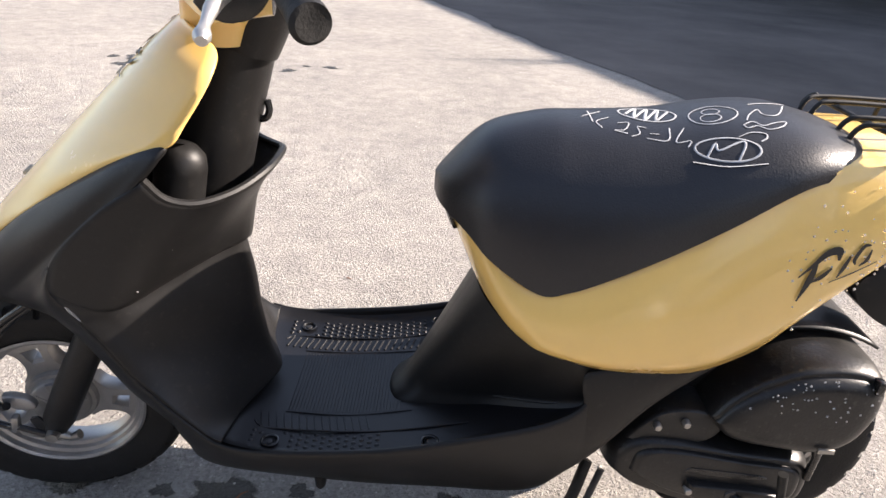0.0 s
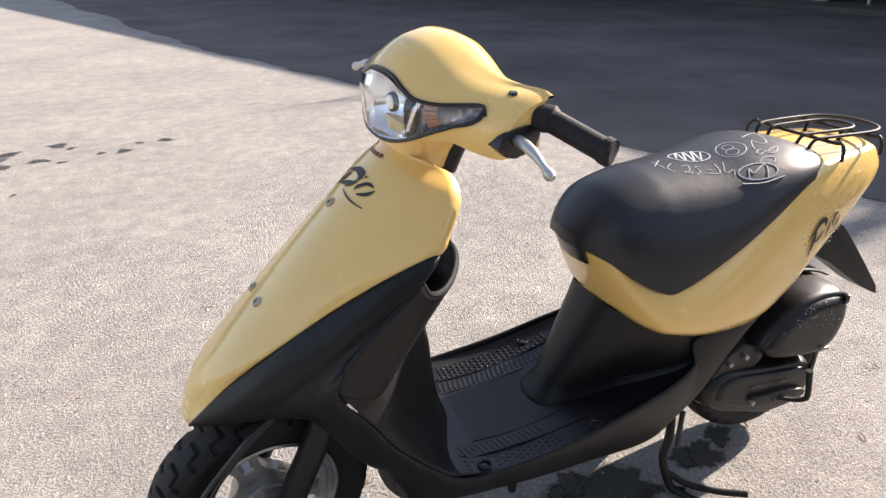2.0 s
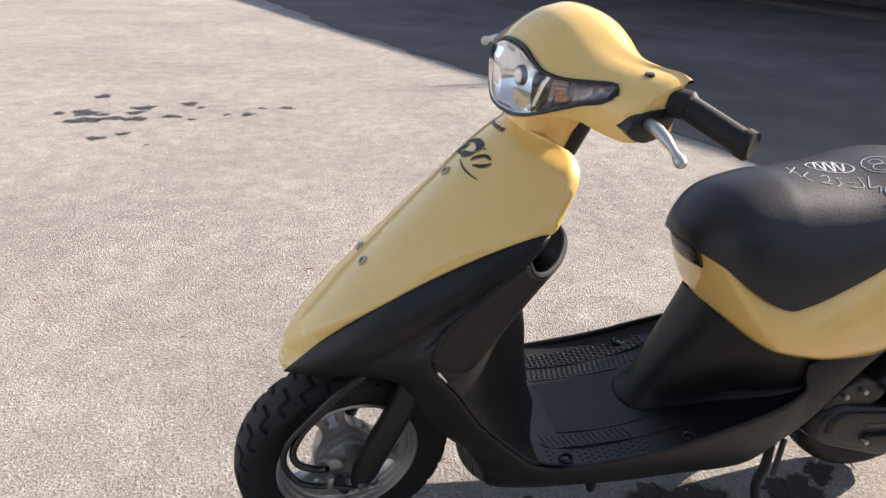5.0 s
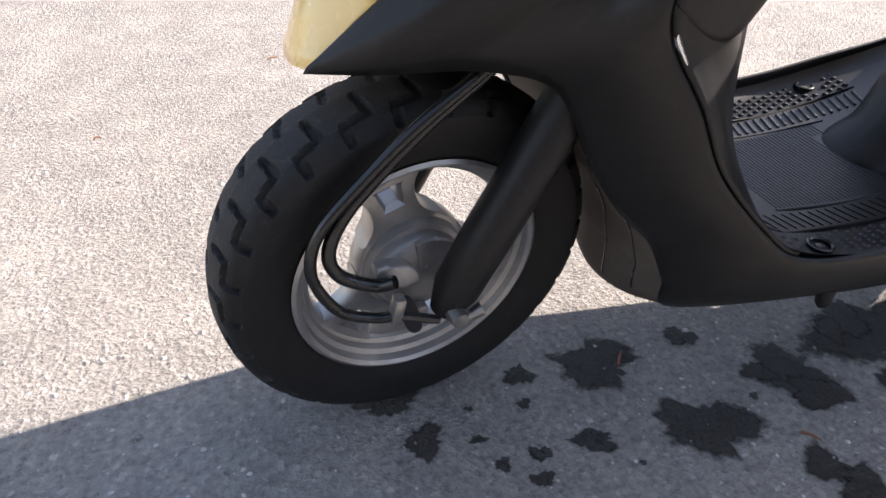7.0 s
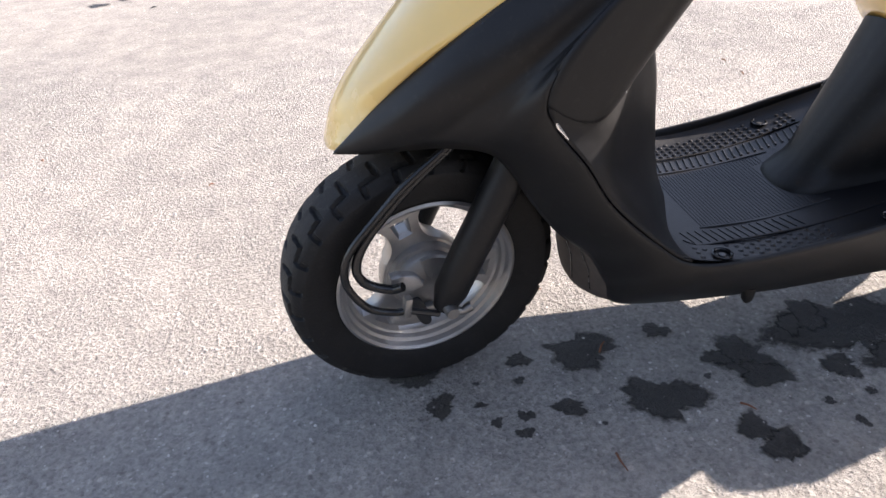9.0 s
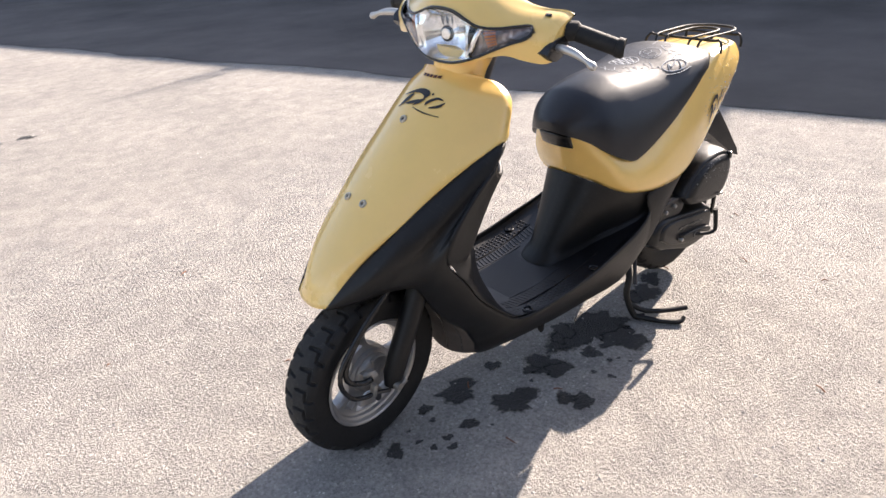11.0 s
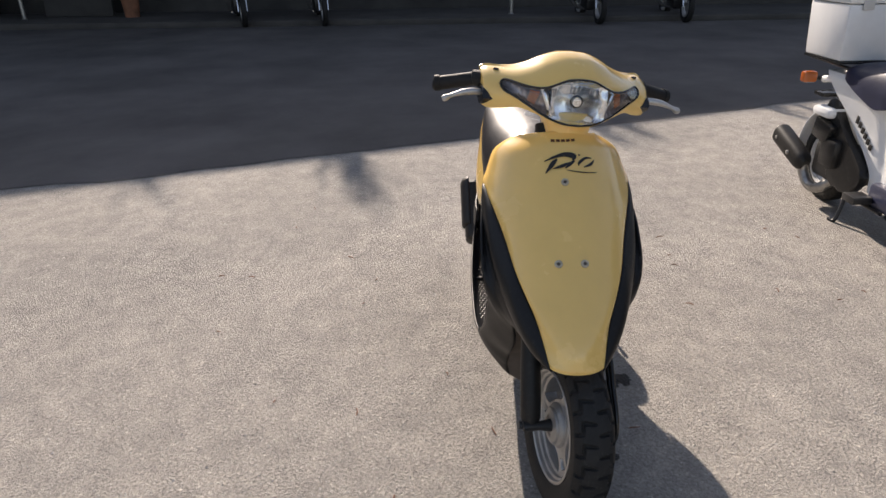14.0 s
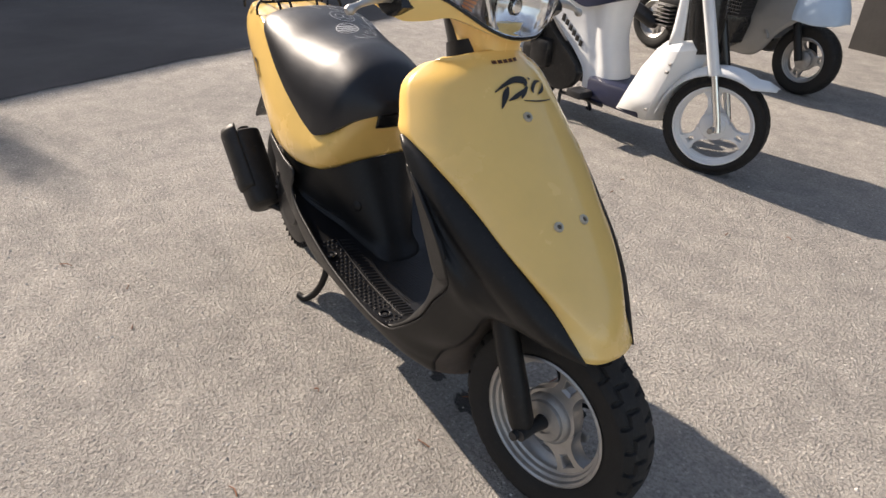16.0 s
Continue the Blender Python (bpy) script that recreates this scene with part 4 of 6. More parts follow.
def cowl_front(y, z):
    """The front skin of the headlight cowl."""
    zt, zb, xf, xb = cowl_at(y)
    m = zb + 0.42 * (zt - zb)
    u = min(1.0, abs(z - m) / max((zt - m) if z > m else (m - zb) * 1.6, 1e-4))
    f = 1 - math.sqrt(max(0.0, 1 - u * u))
    return xf + (0.075 if z > m else 0.03) * f + (0.02 * (z - m) / 0.08 if z > m else 0.0)


ys = np.linspace(-0.203, 0.203, 81)


def outline(keys, y):
    return float(np.interp(abs(y), [k[0] for k in cr(keys, 60)], [k[1] for k in cr(keys, 60)]))


upper, lower = [], []
for y in ys:
    zt, zb, xf, xb = cowl_at(y)
    a = abs(y)
    if a < 0.168:
        lt, lb = outline(LENS_T, y), outline(LENS_B, y)
    else:
        lt = lb = 0.919 - (a - 0.168) * 0.2
    up = [(cowl_front(y, z), y, z) for z in np.linspace(lt, zt - 0.0005, 12)]
    x0 = up[-1][0]
    up += [(x0 + (xb - x0) * f, y, zt + 0.004 * math.sin(math.pi * f) - 0.012 * f * f) for f in np.linspace(0.15, 1, 6)]
    upper.append(up)
    lo = [(cowl_front(y, z), y, z) for z in np.linspace(lb, zb + 0.0005, 8)]
    x0 = lo[-1][0]
    lo += [(x0 + (xb - x0) * f, y, zb + 0.01 * f) for f in np.linspace(0.15, 1, 5)]
    lower.append(lo)
bm = grid(upper)
grid(lower, bm=bm)
for row in (0, -1):
    loop = upper[row] + lower[row][::-1]
    bm.faces.new([bm.verts.new(p) for p in loop])
cowl = steered("handlebar_cowl", bm, YELLOW, scooter, "glossy yellow headlight cowl")
# black back of the cowl with the dial
bm = grid([[(u[-1][0], u[-1][1], u[-1][2] * (1 - f) + l[-1][2] * f) for f in np.linspace(0, 1, 4)] for u, l in zip(upper, lower)])
steered("instrument_panel", bm, GLOSSBLACK, cowl, "black instrument panel")
# lamp: lens, rim, bowls
lens = []
rimline_t, rimline_b = [], []
lys = np.linspace(-0.1675, 0.1675, 61)
for y in lys:
    lt, lb = outline(LENS_T, y), outline(LENS_B, y)
    lens.append([(cowl_front(y, z) - 0.004, y, z) for z in np.linspace(lb, lt, 13)])
    rimline_t.append((cowl_front(y, lt) - 0.002, y, lt))
    rimline_b.append((cowl_front(y, lb) - 0.002, y, lb))
lens_ob = steered("headlight_lens", grid(lens), GLASS, cowl, "clear headlight lens")
thicken(lens_ob, 0.0025, -1)
lens_ob.visible_shadow = False
steered("headlight_rim", tube(rimline_t + rimline_b[::-1] + [rimline_t[0]], 0.0032, 6), GLOSSBLACK, cowl, "black rubber headlight rim")
bowl = []
for y in np.linspace(-0.066, 0.066, 67):
    lt, lb = outline(LENS_T, y), outline(LENS_B, y)
    row = []
    for f in np.linspace(0, 1, 31):
        z = lb + f * (lt - lb)
        r = math.hypot(y, z - 0.896)
        dish = 0.046 * max(0.0, 1 - (r / 0.056) ** 2) + 0.014 * (1 - (2 * f - 1) ** 6) * (1 - (y / 0.066) ** 6)
        flute = 0.0005 * math.cos(y / 0.0045 * math.pi) * max(0.0, min(1.0, (z - 0.905) / 0.012)) + 0.0004 * math.cos(math.atan2(z - 0.896, y) * 18) * (1 if z < 0.905 else 0)
        row.append((cowl_front(y, z) + 0.003 + dish + flute, y, z))
    bowl.append(row)
steered("reflector", grid(bowl), REFLECTOR, cowl, "bright faceted reflector bowl")
for s in (-1, 1):
    back = []
    for k, y in enumerate(np.linspace(0.066, 0.1675, 37)):
        lt, lb = outline(LENS_T, y), outline(LENS_B, y)
        step = 0.0016 * (k % 4 < 2)
        back.append([(cowl_front(y, z) + 0.003 + step + 0.022 * min(1, 3.5 * min(z - lb, lt - z) / max(lt - lb, 1e-3)), s * y, z) for z in np.linspace(lb, lt, 9)])
    steered("lamp_housing", grid(back), SMOKE, cowl, "brownish smoky indicator housing")
    plate = []
    for z in np.linspace(outline(LENS_B, 0.066) + 0.002, outline(LENS_T, 0.066) - 0.002, 8):
        mid = 0.069 + 0.42 * (z - 0.888)
        plate.append([(cowl_front(mid, z) + 0.004 + 0.006 * abs(a), s * (mid + 0.0060 * a), z) for a in (-1, -0.4, 0.4, 1)])
    steered("lamp_divider", grid(plate), REFLECTOR, cowl, "bright plate between headlight and indicator")
steered("bulb_shield", lathe([(0.0, 0.0), (0.010, 0.001), (0.0125, 0.004), (0.0125, 0.014)], 20, "x", (0.262, 0, 0.896)), REFLECTOR, cowl, "bright bulb shield")
steered("shield_ring", lathe([(0.0125, 0.002), (0.0150, 0.004), (0.0150, 0.010), (0.0125, 0.012)], 24, "x", (0.262, 0, 0.896)), GLOSSBLACK, cowl)
steered("bulb", tube([(0.305, 0, 0.896), (0.270, 0, 0.896), (0.266, 0, 0.896)], [0.006, 0.006, 0.003], 12), CHROME, cowl)
for s in (-1, 1):
    for k in range(5):
        f = 0.26 + 0.13 * k
        bm = grid([[(cowl_front(y, outline(LENS_B, y) + g * (outline(LENS_T, y) - outline(LENS_B, y))) + 0.012, y, outline(LENS_B, y) + g * (outline(LENS_T, y) - outline(LENS_B, y))) for g in (f - 0.045, f, f + 0.045)] for y in np.linspace(s * (0.096 - 0.002 * k), s * (0.112 - 0.001 * k), 6)])
        steered("amber_facet", bm, AMBER, cowl, "amber indicator facet")
    # vent slot at the end of the cowl
    zt = cowl_at(0.172)[0]
    steered("cowl_slot", lathe([(0.0, 0.0005), (0.006, 0.0003), (0.007, -0.003)], 18, "z", (0.362, s * 0.172, zt - 0.0030)), GLOSSBLACK, cowl)
    pocket = prism(smooth_outline([(0.318, 0.882), (0.332, 0.902), (0.374, 0.908), (0.390, 0.892), (0.370, 0.868), (0.338, 0.866)], 24), s * 0.18, s * 0.2065, 0.003)
    steered("lever_bracket", pocket, GLOSSBLACK, scooter)
    steered("grip", tube([(0.385, s * 0.194, 0.915), (0.395, s * 0.206, 0.914), (0.400, s * 0.211, 0.914), (0.402, s * 0.216, 0.911), (0.426, s * 0.288, 0.893), (0.427, s * 0.290, 0.893), (0.430, s * 0.301, 0.891), (0.431, s * 0.303, 0.891)], [0.018, 0.0195, 0.0195, 0.0165, 0.0165, 0.019, 0.019, 0.015], 24), RUBBER, scooter, "black rubber handlebar grip")
    steered("brake_lever", tube([(0.352, s * 0.190, 0.889), (0.347, s * 0.220, 0.892), (0.343, s * 0.250, 0.889), (0.340, s * 0.276, 0.881), (0.339, s * 0.290, 0.875), (0.339, s * 0.297, 0.872)], [0.0060, 0.0080, 0.0074, 0.0050, 0.0082, 0.0055], 12, 30), LEVER, scooter, "grey alloy brake lever")
# neck
rows = []
for z, w, xf, xb in ((0.795, 0.050, 0.262, 0.35), (0.82, 0.052, 0.264, 0.36), (0.845, 0.058, 0.266, 0.375), (0.868, 0.07, 0.272, 0.385)):
    row = []
    for a in np.linspace(0, 2 * np.pi, 24, endpoint=False):
        c, s_ = math.cos(a), math.sin(a)
        row.append(((xf + xb) / 2 - (xb - xf) / 2 * math.copysign(abs(c) ** 0.7, c), w * math.copysign(abs(s_) ** 0.7, s_), z))
    rows.append(row)
steered("cowl_neck", grid(rows, close_u=True, caps=True), YELLOW, scooter, "yellow neck under the headlight")
steered("column_sleeve", tube([(0.338, 0, 0.785), (0.372, 0, 0.875)], [0.043, 0.050], 24), BLACK, scooter)

# screws of the shield
SC, SE = cr(SHIELD_C, 300), cr(SHIELD_E, 300)
ACROSS = [0.7 * a + 0.3 * math.sin(a * math.pi / 2) for a in np.linspace(0, 1, 60)]


def shield_at(k, y):
    """A place on the shield at the k-th station, y from the middle."""
    cx, cz = (float(np.interp(k, range(300), SC[:, i])) for i in (0, 1))
    ex, ey, ez = (float(np.interp(k, range(300), SE[:, i])) for i in (0, 1, 2))
    a = float(np.interp(abs(y) / ey, ACROSS, np.linspace(0, 1, 60)))
    f = a**2.1
    return Vector((cx + (ex - cx) * f, y, cz + (ez - cz) * f))


def on_shield(y, z):
    lo_k, hi_k = 0.0, 299.0
    for _ in range(30):
        m = (lo_k + hi_k) / 2
        if shield_at(m, y).z < z:
            lo_k = m
        else:
            hi_k = m
    p = shield_at(lo_k, y)
    nrm = (shield_at(lo_k, y + 0.004) - shield_at(lo_k, y - 0.004)).cross(shield_at(min(lo_k + 2, 299), y) - shield_at(max(lo_k - 2, 0), y)).normalized()
    return p, (nrm if nrm.x < 0 else -nrm)


for y, z in ((0.0, 0.738), (-0.028, 0.600), (0.028, 0.600)):
    p, nrm = on_shield(y, z)
    bm = lathe([(0.0, 0.001), (0.004, 0.0015), (0.0045, 0.004), (0.0075, 0.0042), (0.0085, 0.003), (0.009, 0.0)], 18, "z")
    bm.transform(Matrix.Translation(p) @ nrm.to_track_quat("Z", "Y").to_matrix().to_4x4())
    screw = part("shield_screw", bm, WASHER, front_cover, "steel screw with a dark cross recess and a washer")
    bm = lathe([(0.0, 0.0022), (0.0036, 0.0022), (0.0036, 0.0005)], 12, "z")
    bm.transform(Matrix.Translation(p) @ nrm.to_track_quat("Z", "Y").to_matrix().to_4x4())
    part("recess", bm, SCREW, screw)


# ---- marks and small things on the yellow scooter ----
def ribbon_on(points, widths, place, lift=0.0018, n=24):
    """A brushed stroke of changing width along points of (u, v) on a skin."""
    k = cr([(u, v, w) for (u, v), w in zip(points, widths)], n)
    g = np.gradient(k[:, :2], axis=0)
    g /= np.linalg.norm(g, axis=1)[:, None]
    rows = []
    for (u, v, w), (gu, gv) in zip(k, g):
        row = []
        for s in (-1, 0, 1):
            p, nrm = place(u - gv * w * s, v + gu * w * s)
            row.append(p + nrm * lift)
        rows.append(row)
    return grid(rows)


def shield_place(u, d):
    return on_shield(-u, 0.738 + 0.707 * d)


MARK = [([(-0.042, 0.050), (-0.020, 0.062), (0.004, 0.069), (0.024, 0.064), (0.022, 0.054)], (0.001, 0.003, 0.0055, 0.0068, 0.002)),
        ([(0.014, 0.048), (-0.004, 0.040), (-0.024, 0.033)], (0.002, 0.0042, 0.001)),
        ([(-0.014, 0.058), (-0.025, 0.044), (-0.041, 0.020)], (0.002, 0.0052, 0.001)),
        ([(0.026, 0.053), (0.014, 0.044), (0.003, 0.034)], (0.0022, 0.0042, 0.001)),
        ([(0.066, 0.053), (0.052, 0.056), (0.037, 0.047), (0.034, 0.039)], (0.001, 0.0030, 0.0036, 0.0012)),
        ([(0.072, 0.048), (0.064, 0.039), (0.046, 0.034)], (0.001, 0.0036, 0.0014)),
        ([(0.036, 0.064), (0.039, 0.0665)], (0.0022, 0.0022)),
        ([(0.006, 0.030), (0.040, 0.022), (0.076, 0.015)], (0.0008, 0.0014, 0.0008))]
for k, (pts, wid) in enumerate(MARK):
    part("emblem_mark", ribbon_on(pts, wid, shield_place), INK, front_cover, "black brushed emblem shape" if k == 0 else "")
for k in range(5):
    part("name_bar", ribbon_on([(-0.024 + 0.0115 * k, 0.104), (-0.0155 + 0.0115 * k, 0.104)], (0.0032, 0.0032), shield_place, n=4), REDINK, front_cover, "small dark brown name bar" if k == 0 else "")


def rear_skin(sign):
    def place(x, z):
        yl, zl, yu, zu = (float(np.interp(x, rk[:, 0], rk[:, i])) for i in (1, 2, 3, 4))
        v = (z - zl) / (zu - zl)
        y = yl + (yu - yl) * v + 0.016 * math.sin(math.pi * min(max(v, 0), 1)) * min(1, (zu - zl) / 0.1)
        return Vector((x, sign * y, z)), Vector((0.1, sign, 0.1)).normalized()
    return place


for sign in (-1, 1):
    for k, (pts, wid) in enumerate([([(1.034, 0.586), (1.049, 0.603), (1.063, 0.619), (1.077, 0.622), (1.080, 0.610)], (0.0008, 0.0026, 0.0044, 0.0052, 0.0016)),
                                    ([(1.074, 0.600), (1.064, 0.588), (1.050, 0.579)], (0.0016, 0.0034, 0.001)),
                                    ([(1.053, 0.609), (1.050, 0.586), (1.042, 0.553)], (0.0016, 0.0046, 0.001)),
                                    ([(1.094, 0.616), (1.090, 0.601), (1.085, 0.586)], (0.0016, 0.0032, 0.001)),
                                    ([(1.117, 0.630), (1.108, 0.628), (1.101, 0.612), (1.104, 0.604)], (0.001, 0.0026, 0.0028, 0.001)),
                                    ([(1.120, 0.624), (1.118, 0.610), (1.110, 0.602)], (0.001, 0.0028, 0.001)),
                                    ([(1.077, 0.580), (1.105, 0.592), (1.134, 0.607)], (0.0006, 0.0012, 0.0006))]):
        part("side_mark", ribbon_on(pts, wid, rear_skin(sign), 0.003), INK, rear_cover, "black brushed emblem shape" if k == 0 else "")
# black catch under the seat's nose
rows = [[(0.5965 + 0.013 * (abs(y) / 0.06) ** 2 + 0.40 * (0.604 - z), y, z) for z in np.linspace(0.570, 0.604, 5)] for y in np.linspace(-0.050, 0.050, 17)]
thicken(part("seat_catch", grid(rows), GLOSSBLACK, rear_cover, "black catch under the seat"), 0.005, 0)

# chalk on the seat
sk = cr(SEAT, 200)


def on_seat(x, y):
    w, zl, zt = (float(np.interp(x, sk[:, 0], sk[:, i])) for i in (1, 2, 3))
    c = min(abs(y) / w, 0.999) ** (1 / 0.90)
    return (x, y, zl + (zt - zl) * math.sqrt(1 - c * c) ** 0.80 + 0.0006)


def chalk(points, n=30, r=0.0010):
    path = [on_seat(x, y) for x, y in cr(points, n)]
    part("chalk_stroke", tube(path, r, 6, flat=0.3), CHALK, seat)


def turned_loop(cx, cy, rx, ry, turn):
    e = ellipse(cx, cy, rx, ry, 18, turn)
    return e + [e[0], e[1]]


chalk([(0.990, 0.002), (1.050, 0.026)], 8)
chalk([(1.041, 0.011), (1.020, -0.029), (1.006, -0.044), (0.993, -0.039), (0.993, -0.022), (0.976, -0.041), (0.968, -0.056)])
chalk([(0.960, -0.068), (0.973, -0.061), (0.983, -0.072), (0.998, -0.066), (1.013, -0.063), (1.005, -0.075), (0.987, -0.081), (0.976, -0.072), (0.964, -0.075), (0.960, -0.068)], 40)
chalk([(0.948, -0.091), (0.964, -0.085), (0.979, -0.089), (0.979, -0.097), (0.971, -0.102)])
chalk(turned_loop(0.932, -0.106, 0.037, 0.016, -0.25), 50, 0.0014)
chalk([(0.907, -0.113), (0.920, -0.096), (0.922, -0.107), (0.949, -0.099), (0.952, -0.106), (0.941, -0.124)], 24, 0.0014)
chalk([(0.891, -0.115), (0.929, -0.127), (0.973, -0.130)], 16, 0.0013)
chalk(turned_loop(0.935, -0.030, 0.032, 0.027, 0.6), 40, 0.0009)
chalk(turned_loop(0.934, -0.022, 0.011, 0.010, 0.3), 24, 0.0008)
chalk(turned_loop(0.929, -0.041, 0.013, 0.011, 0.3), 24, 0.0008)
chalk(turned_loop(0.858, -0.005, 0.038, 0.026, -0.63), 40, 0.0014)
chalk([(0.831, -0.003), (0.850, 0.025), (0.839, -0.019), (0.864, 0.020), (0.851, -0.028), (0.877, 0.013), (0.864, -0.031), (0.886, -0.002)], 50, 0.0020)
for pts in ([(0.892, -0.058), (0.877, -0.084), (0.894, -0.085), (0.889, -0.095)], [(0.875, -0.055), (0.868, -0.080), (0.844, -0.074)], [(0.849, -0.065), (0.860, -0.067)], [(0.847, -0.052), (0.837, -0.048), (0.837, -0.064), (0.826, -0.069)], [(0.814, -0.037), (0.828, -0.037), (0.820, -0.055), (0.807, -0.055), (0.822, -0.063)], [(0.806, -0.018), (0.788, -0.032), (0.793, -0.050)], [(0.771, -0.016), (0.799, 0.008)], [(0.783, 0.011), (0.783, -0.033)]):
    chalk(pts, 14, 0.0009)

# raised pattern of the footboard
def floor_z(x, y):
    return float(np.interp(x, fz[:, 0], fz[:, 1])) - 0.004 * math.cos(y / 0.19 * math.pi / 2)


places = []
for s in (-1, 1):
    for i in range(28):
        for j in range(4):
            x, y = 0.345 + i * 0.0115, s * (0.129 + j * 0.0112 + (i % 2) * 0.005)
            if abs(y) < 0.168 and (s > 0 or x < 0.53) and min((x - sx) ** 2 + (y - sy) ** 2 for sx, sy in ((0.373, -0.15), (0.605, -0.156), (0.373, 0.15), (0.612, 0.16))) > 0.0005:
                places.append(((x, y, floor_z(x, y) - 0.0004), (0, 0, 1)))
for name_s, h in ((-1, 0.0019), (1, 0.0038)):
    tagged(part("foot_studs", dots([p for p in places if p[0][1] * name_s > 0], 0.0046, h), FLOORMAT, floor_board), kind="stuff")
bm = bmesh.new()
for s in (-1, 1):
    for i in range(27 if s > 0 else 15):
        x = 0.345 + i * 0.0115
        tube([(x, s * 0.088, floor_z(x, 0.088) + 0.0003), (x + 0.007, s * 0.116, floor_z(x + 0.007, 0.116) + 0.0003)], 0.0021 if s > 0 else 0.0009, 6, bm=bm)
tagged(part("foot_ribs", bm, FLOORMAT, floor_board), kind="stuff")
for s in (-1, 1):
    part("border_ridge", tube([(0.340, s * 0.108, floor_z(0.340, 0.108)), (0.350, s * 0.118, floor_z(0.350, 0.118)), (0.372, s * 0.122, floor_z(0.372, 0.122)), (0.52, s * 0.1225, floor_z(0.52, 0.1225)), (0.66, s * 0.124, floor_z(0.66, 0.124))], 0.0016, 6, 30), FLOORMAT, floor_board)
    part("border_ridge", tube([(0.380, s * 0.080, floor_z(0.380, 0.08)), (0.48, s * 0.082, floor_z(0.48, 0.082)), (0.575, s * 0.078, floor_z(0.575, 0.078))], 0.0014, 6, 24), FLOORMAT, floor_board)
bm = bmesh.new()
for i in range(34):
    x = 0.384 + i * 0.0052
    for y0, y1 in ((-0.076, 0.076),) if x < 0.535 else ((-0.076, -0.052), (0.052, 0.076)):
        tube([(x, y, floor_z(x, y) - 0.0002) for y in np.linspace(y0, y1, 7)], 0.0010, 5, bm=bm)
tagged(part("mat_ribs", bm, FLOORMAT, floor_board), kind="stuff")

# drops of water
WATER = bpy.data.materials.new("water")
WATER.use_nodes = True
wb = WATER.node_tree.nodes["Principled BSDF"]
wb.inputs["Base Color"].default_value = (1.0, 1.0, 1.0, 1)
wb.inputs["Transmission Weight"].default_value = 0.7
wb.inputs["Roughness"].default_value = 0.06
wb.inputs["IOR"].default_value = 1.33
rnd = random.Random(21)
places = []
while len(places) < 80:
    x, z = rnd.gauss(1.115, 0.06), rnd.gauss(0.620, 0.05)
    yl, zl, yu, zu = (float(np.interp(x, rk[:, 0], rk[:, i])) for i in (1, 2, 3, 4))
    if 0.98 < x < 1.25 and zl + 0.005 < z < zu - 0.01:
        p, nrm = rear_skin(-1)(x, z)
        places.append((p + nrm * 0.0006, nrm))
tagged(part("water_drops", dots(places, 0.0019, -0.0012), WATER, rear_cover, "clear water drops"), kind="stuff")
places = []
while len(places) < 60:
    x, z = rnd.uniform(1.03, 1.215), rnd.gauss(0.415, 0.022)
    if not 0.35 < z < 0.435 or z > 0.385 + (x - 1.03) * 0.6:
        continue
    places.append(((x, -0.1662 + 0.25 * max(0.0, z - 0.405), z), (0, -1, 0.2)))
tagged(part("water_drops", dots(places, 0.0017, -0.0012), WATER, air, "clear water drops"), kind="stuff")
places = []
for k in range(34):
    i, j = int(rnd.gauss(70, 6)), rnd.randrange(25, 33)
    a, b2, c2 = ir[min(i, 90)], ir[min(i, 90) + 1], ir[min(i, 90)]
    nrm = Vector(np.cross(b2[j] - a[j], c2[j + 1] - a[j])).normalized()
    nrm = nrm if nrm.x > 0 else -nrm
    places.append((Vector(a[j]) + nrm * 0.0005 + Vector((0, rnd.uniform(-0.005, 0.005), rnd.uniform(-0.006, 0.006))), nrm))
tagged(part("water_drops", dots(places, 0.0012, -0.0011), WATER, scooter, "clear water drops"), kind="stuff")

# intake under the shield's edge, chrome glint imitating a bright gap at the rim, step in the side, seams
us = cr(COWL_U, 261)[14:27]
for sign in (-1, 1):
    rows = []
    for k, (x, y, z) in enumerate(us):
        f = math.sin(math.pi * k / (len(us) - 1)) ** 0.6
        rows.append([(x, sign * (y + 0.004), z + 0.001), (x - 0.004 * f, sign * (y + 0.008), z - 0.010 * f), (x - 0.006 * f, sign * (y + 0.003), z - 0.020 * f)])
    part("air_intake", grid(rows), GLOSSBLACK, scooter, "dark intake slot under the shield edge")
    if sign < 0:
        # chrome sliver standing in for bright ground showing through the gap
        part("rim_gap_glint", tube([(0.124, sign * 0.171, 0.487), (0.133, sign * 0.170, 0.470), (0.145, sign * 0.170, 0.454)], [0.001, 0.0028, 0.001], 8), CHROME, scooter)
    part("foot_step", tube([(0.690, sign * 0.083, 0.310), (0.730, sign * 0.103, 0.324), (0.770, sign * 0.124, 0.338), (0.812, sign * 0.142, 0.352)], [0.002, 0.0055, 0.0055, 0.001], 10, 24, flat=0.6), BLACK, scooter)
part("warning_label", block((0.302, -0.020, 0.462), (0.003, 0.02, 0.035), 0.0, Matrix.Rotation(radians(-40), 4, "Z") @ Matrix.Rotation(radians(-6), 4, "Y")), STEEL, scooter, "small grey warning label")

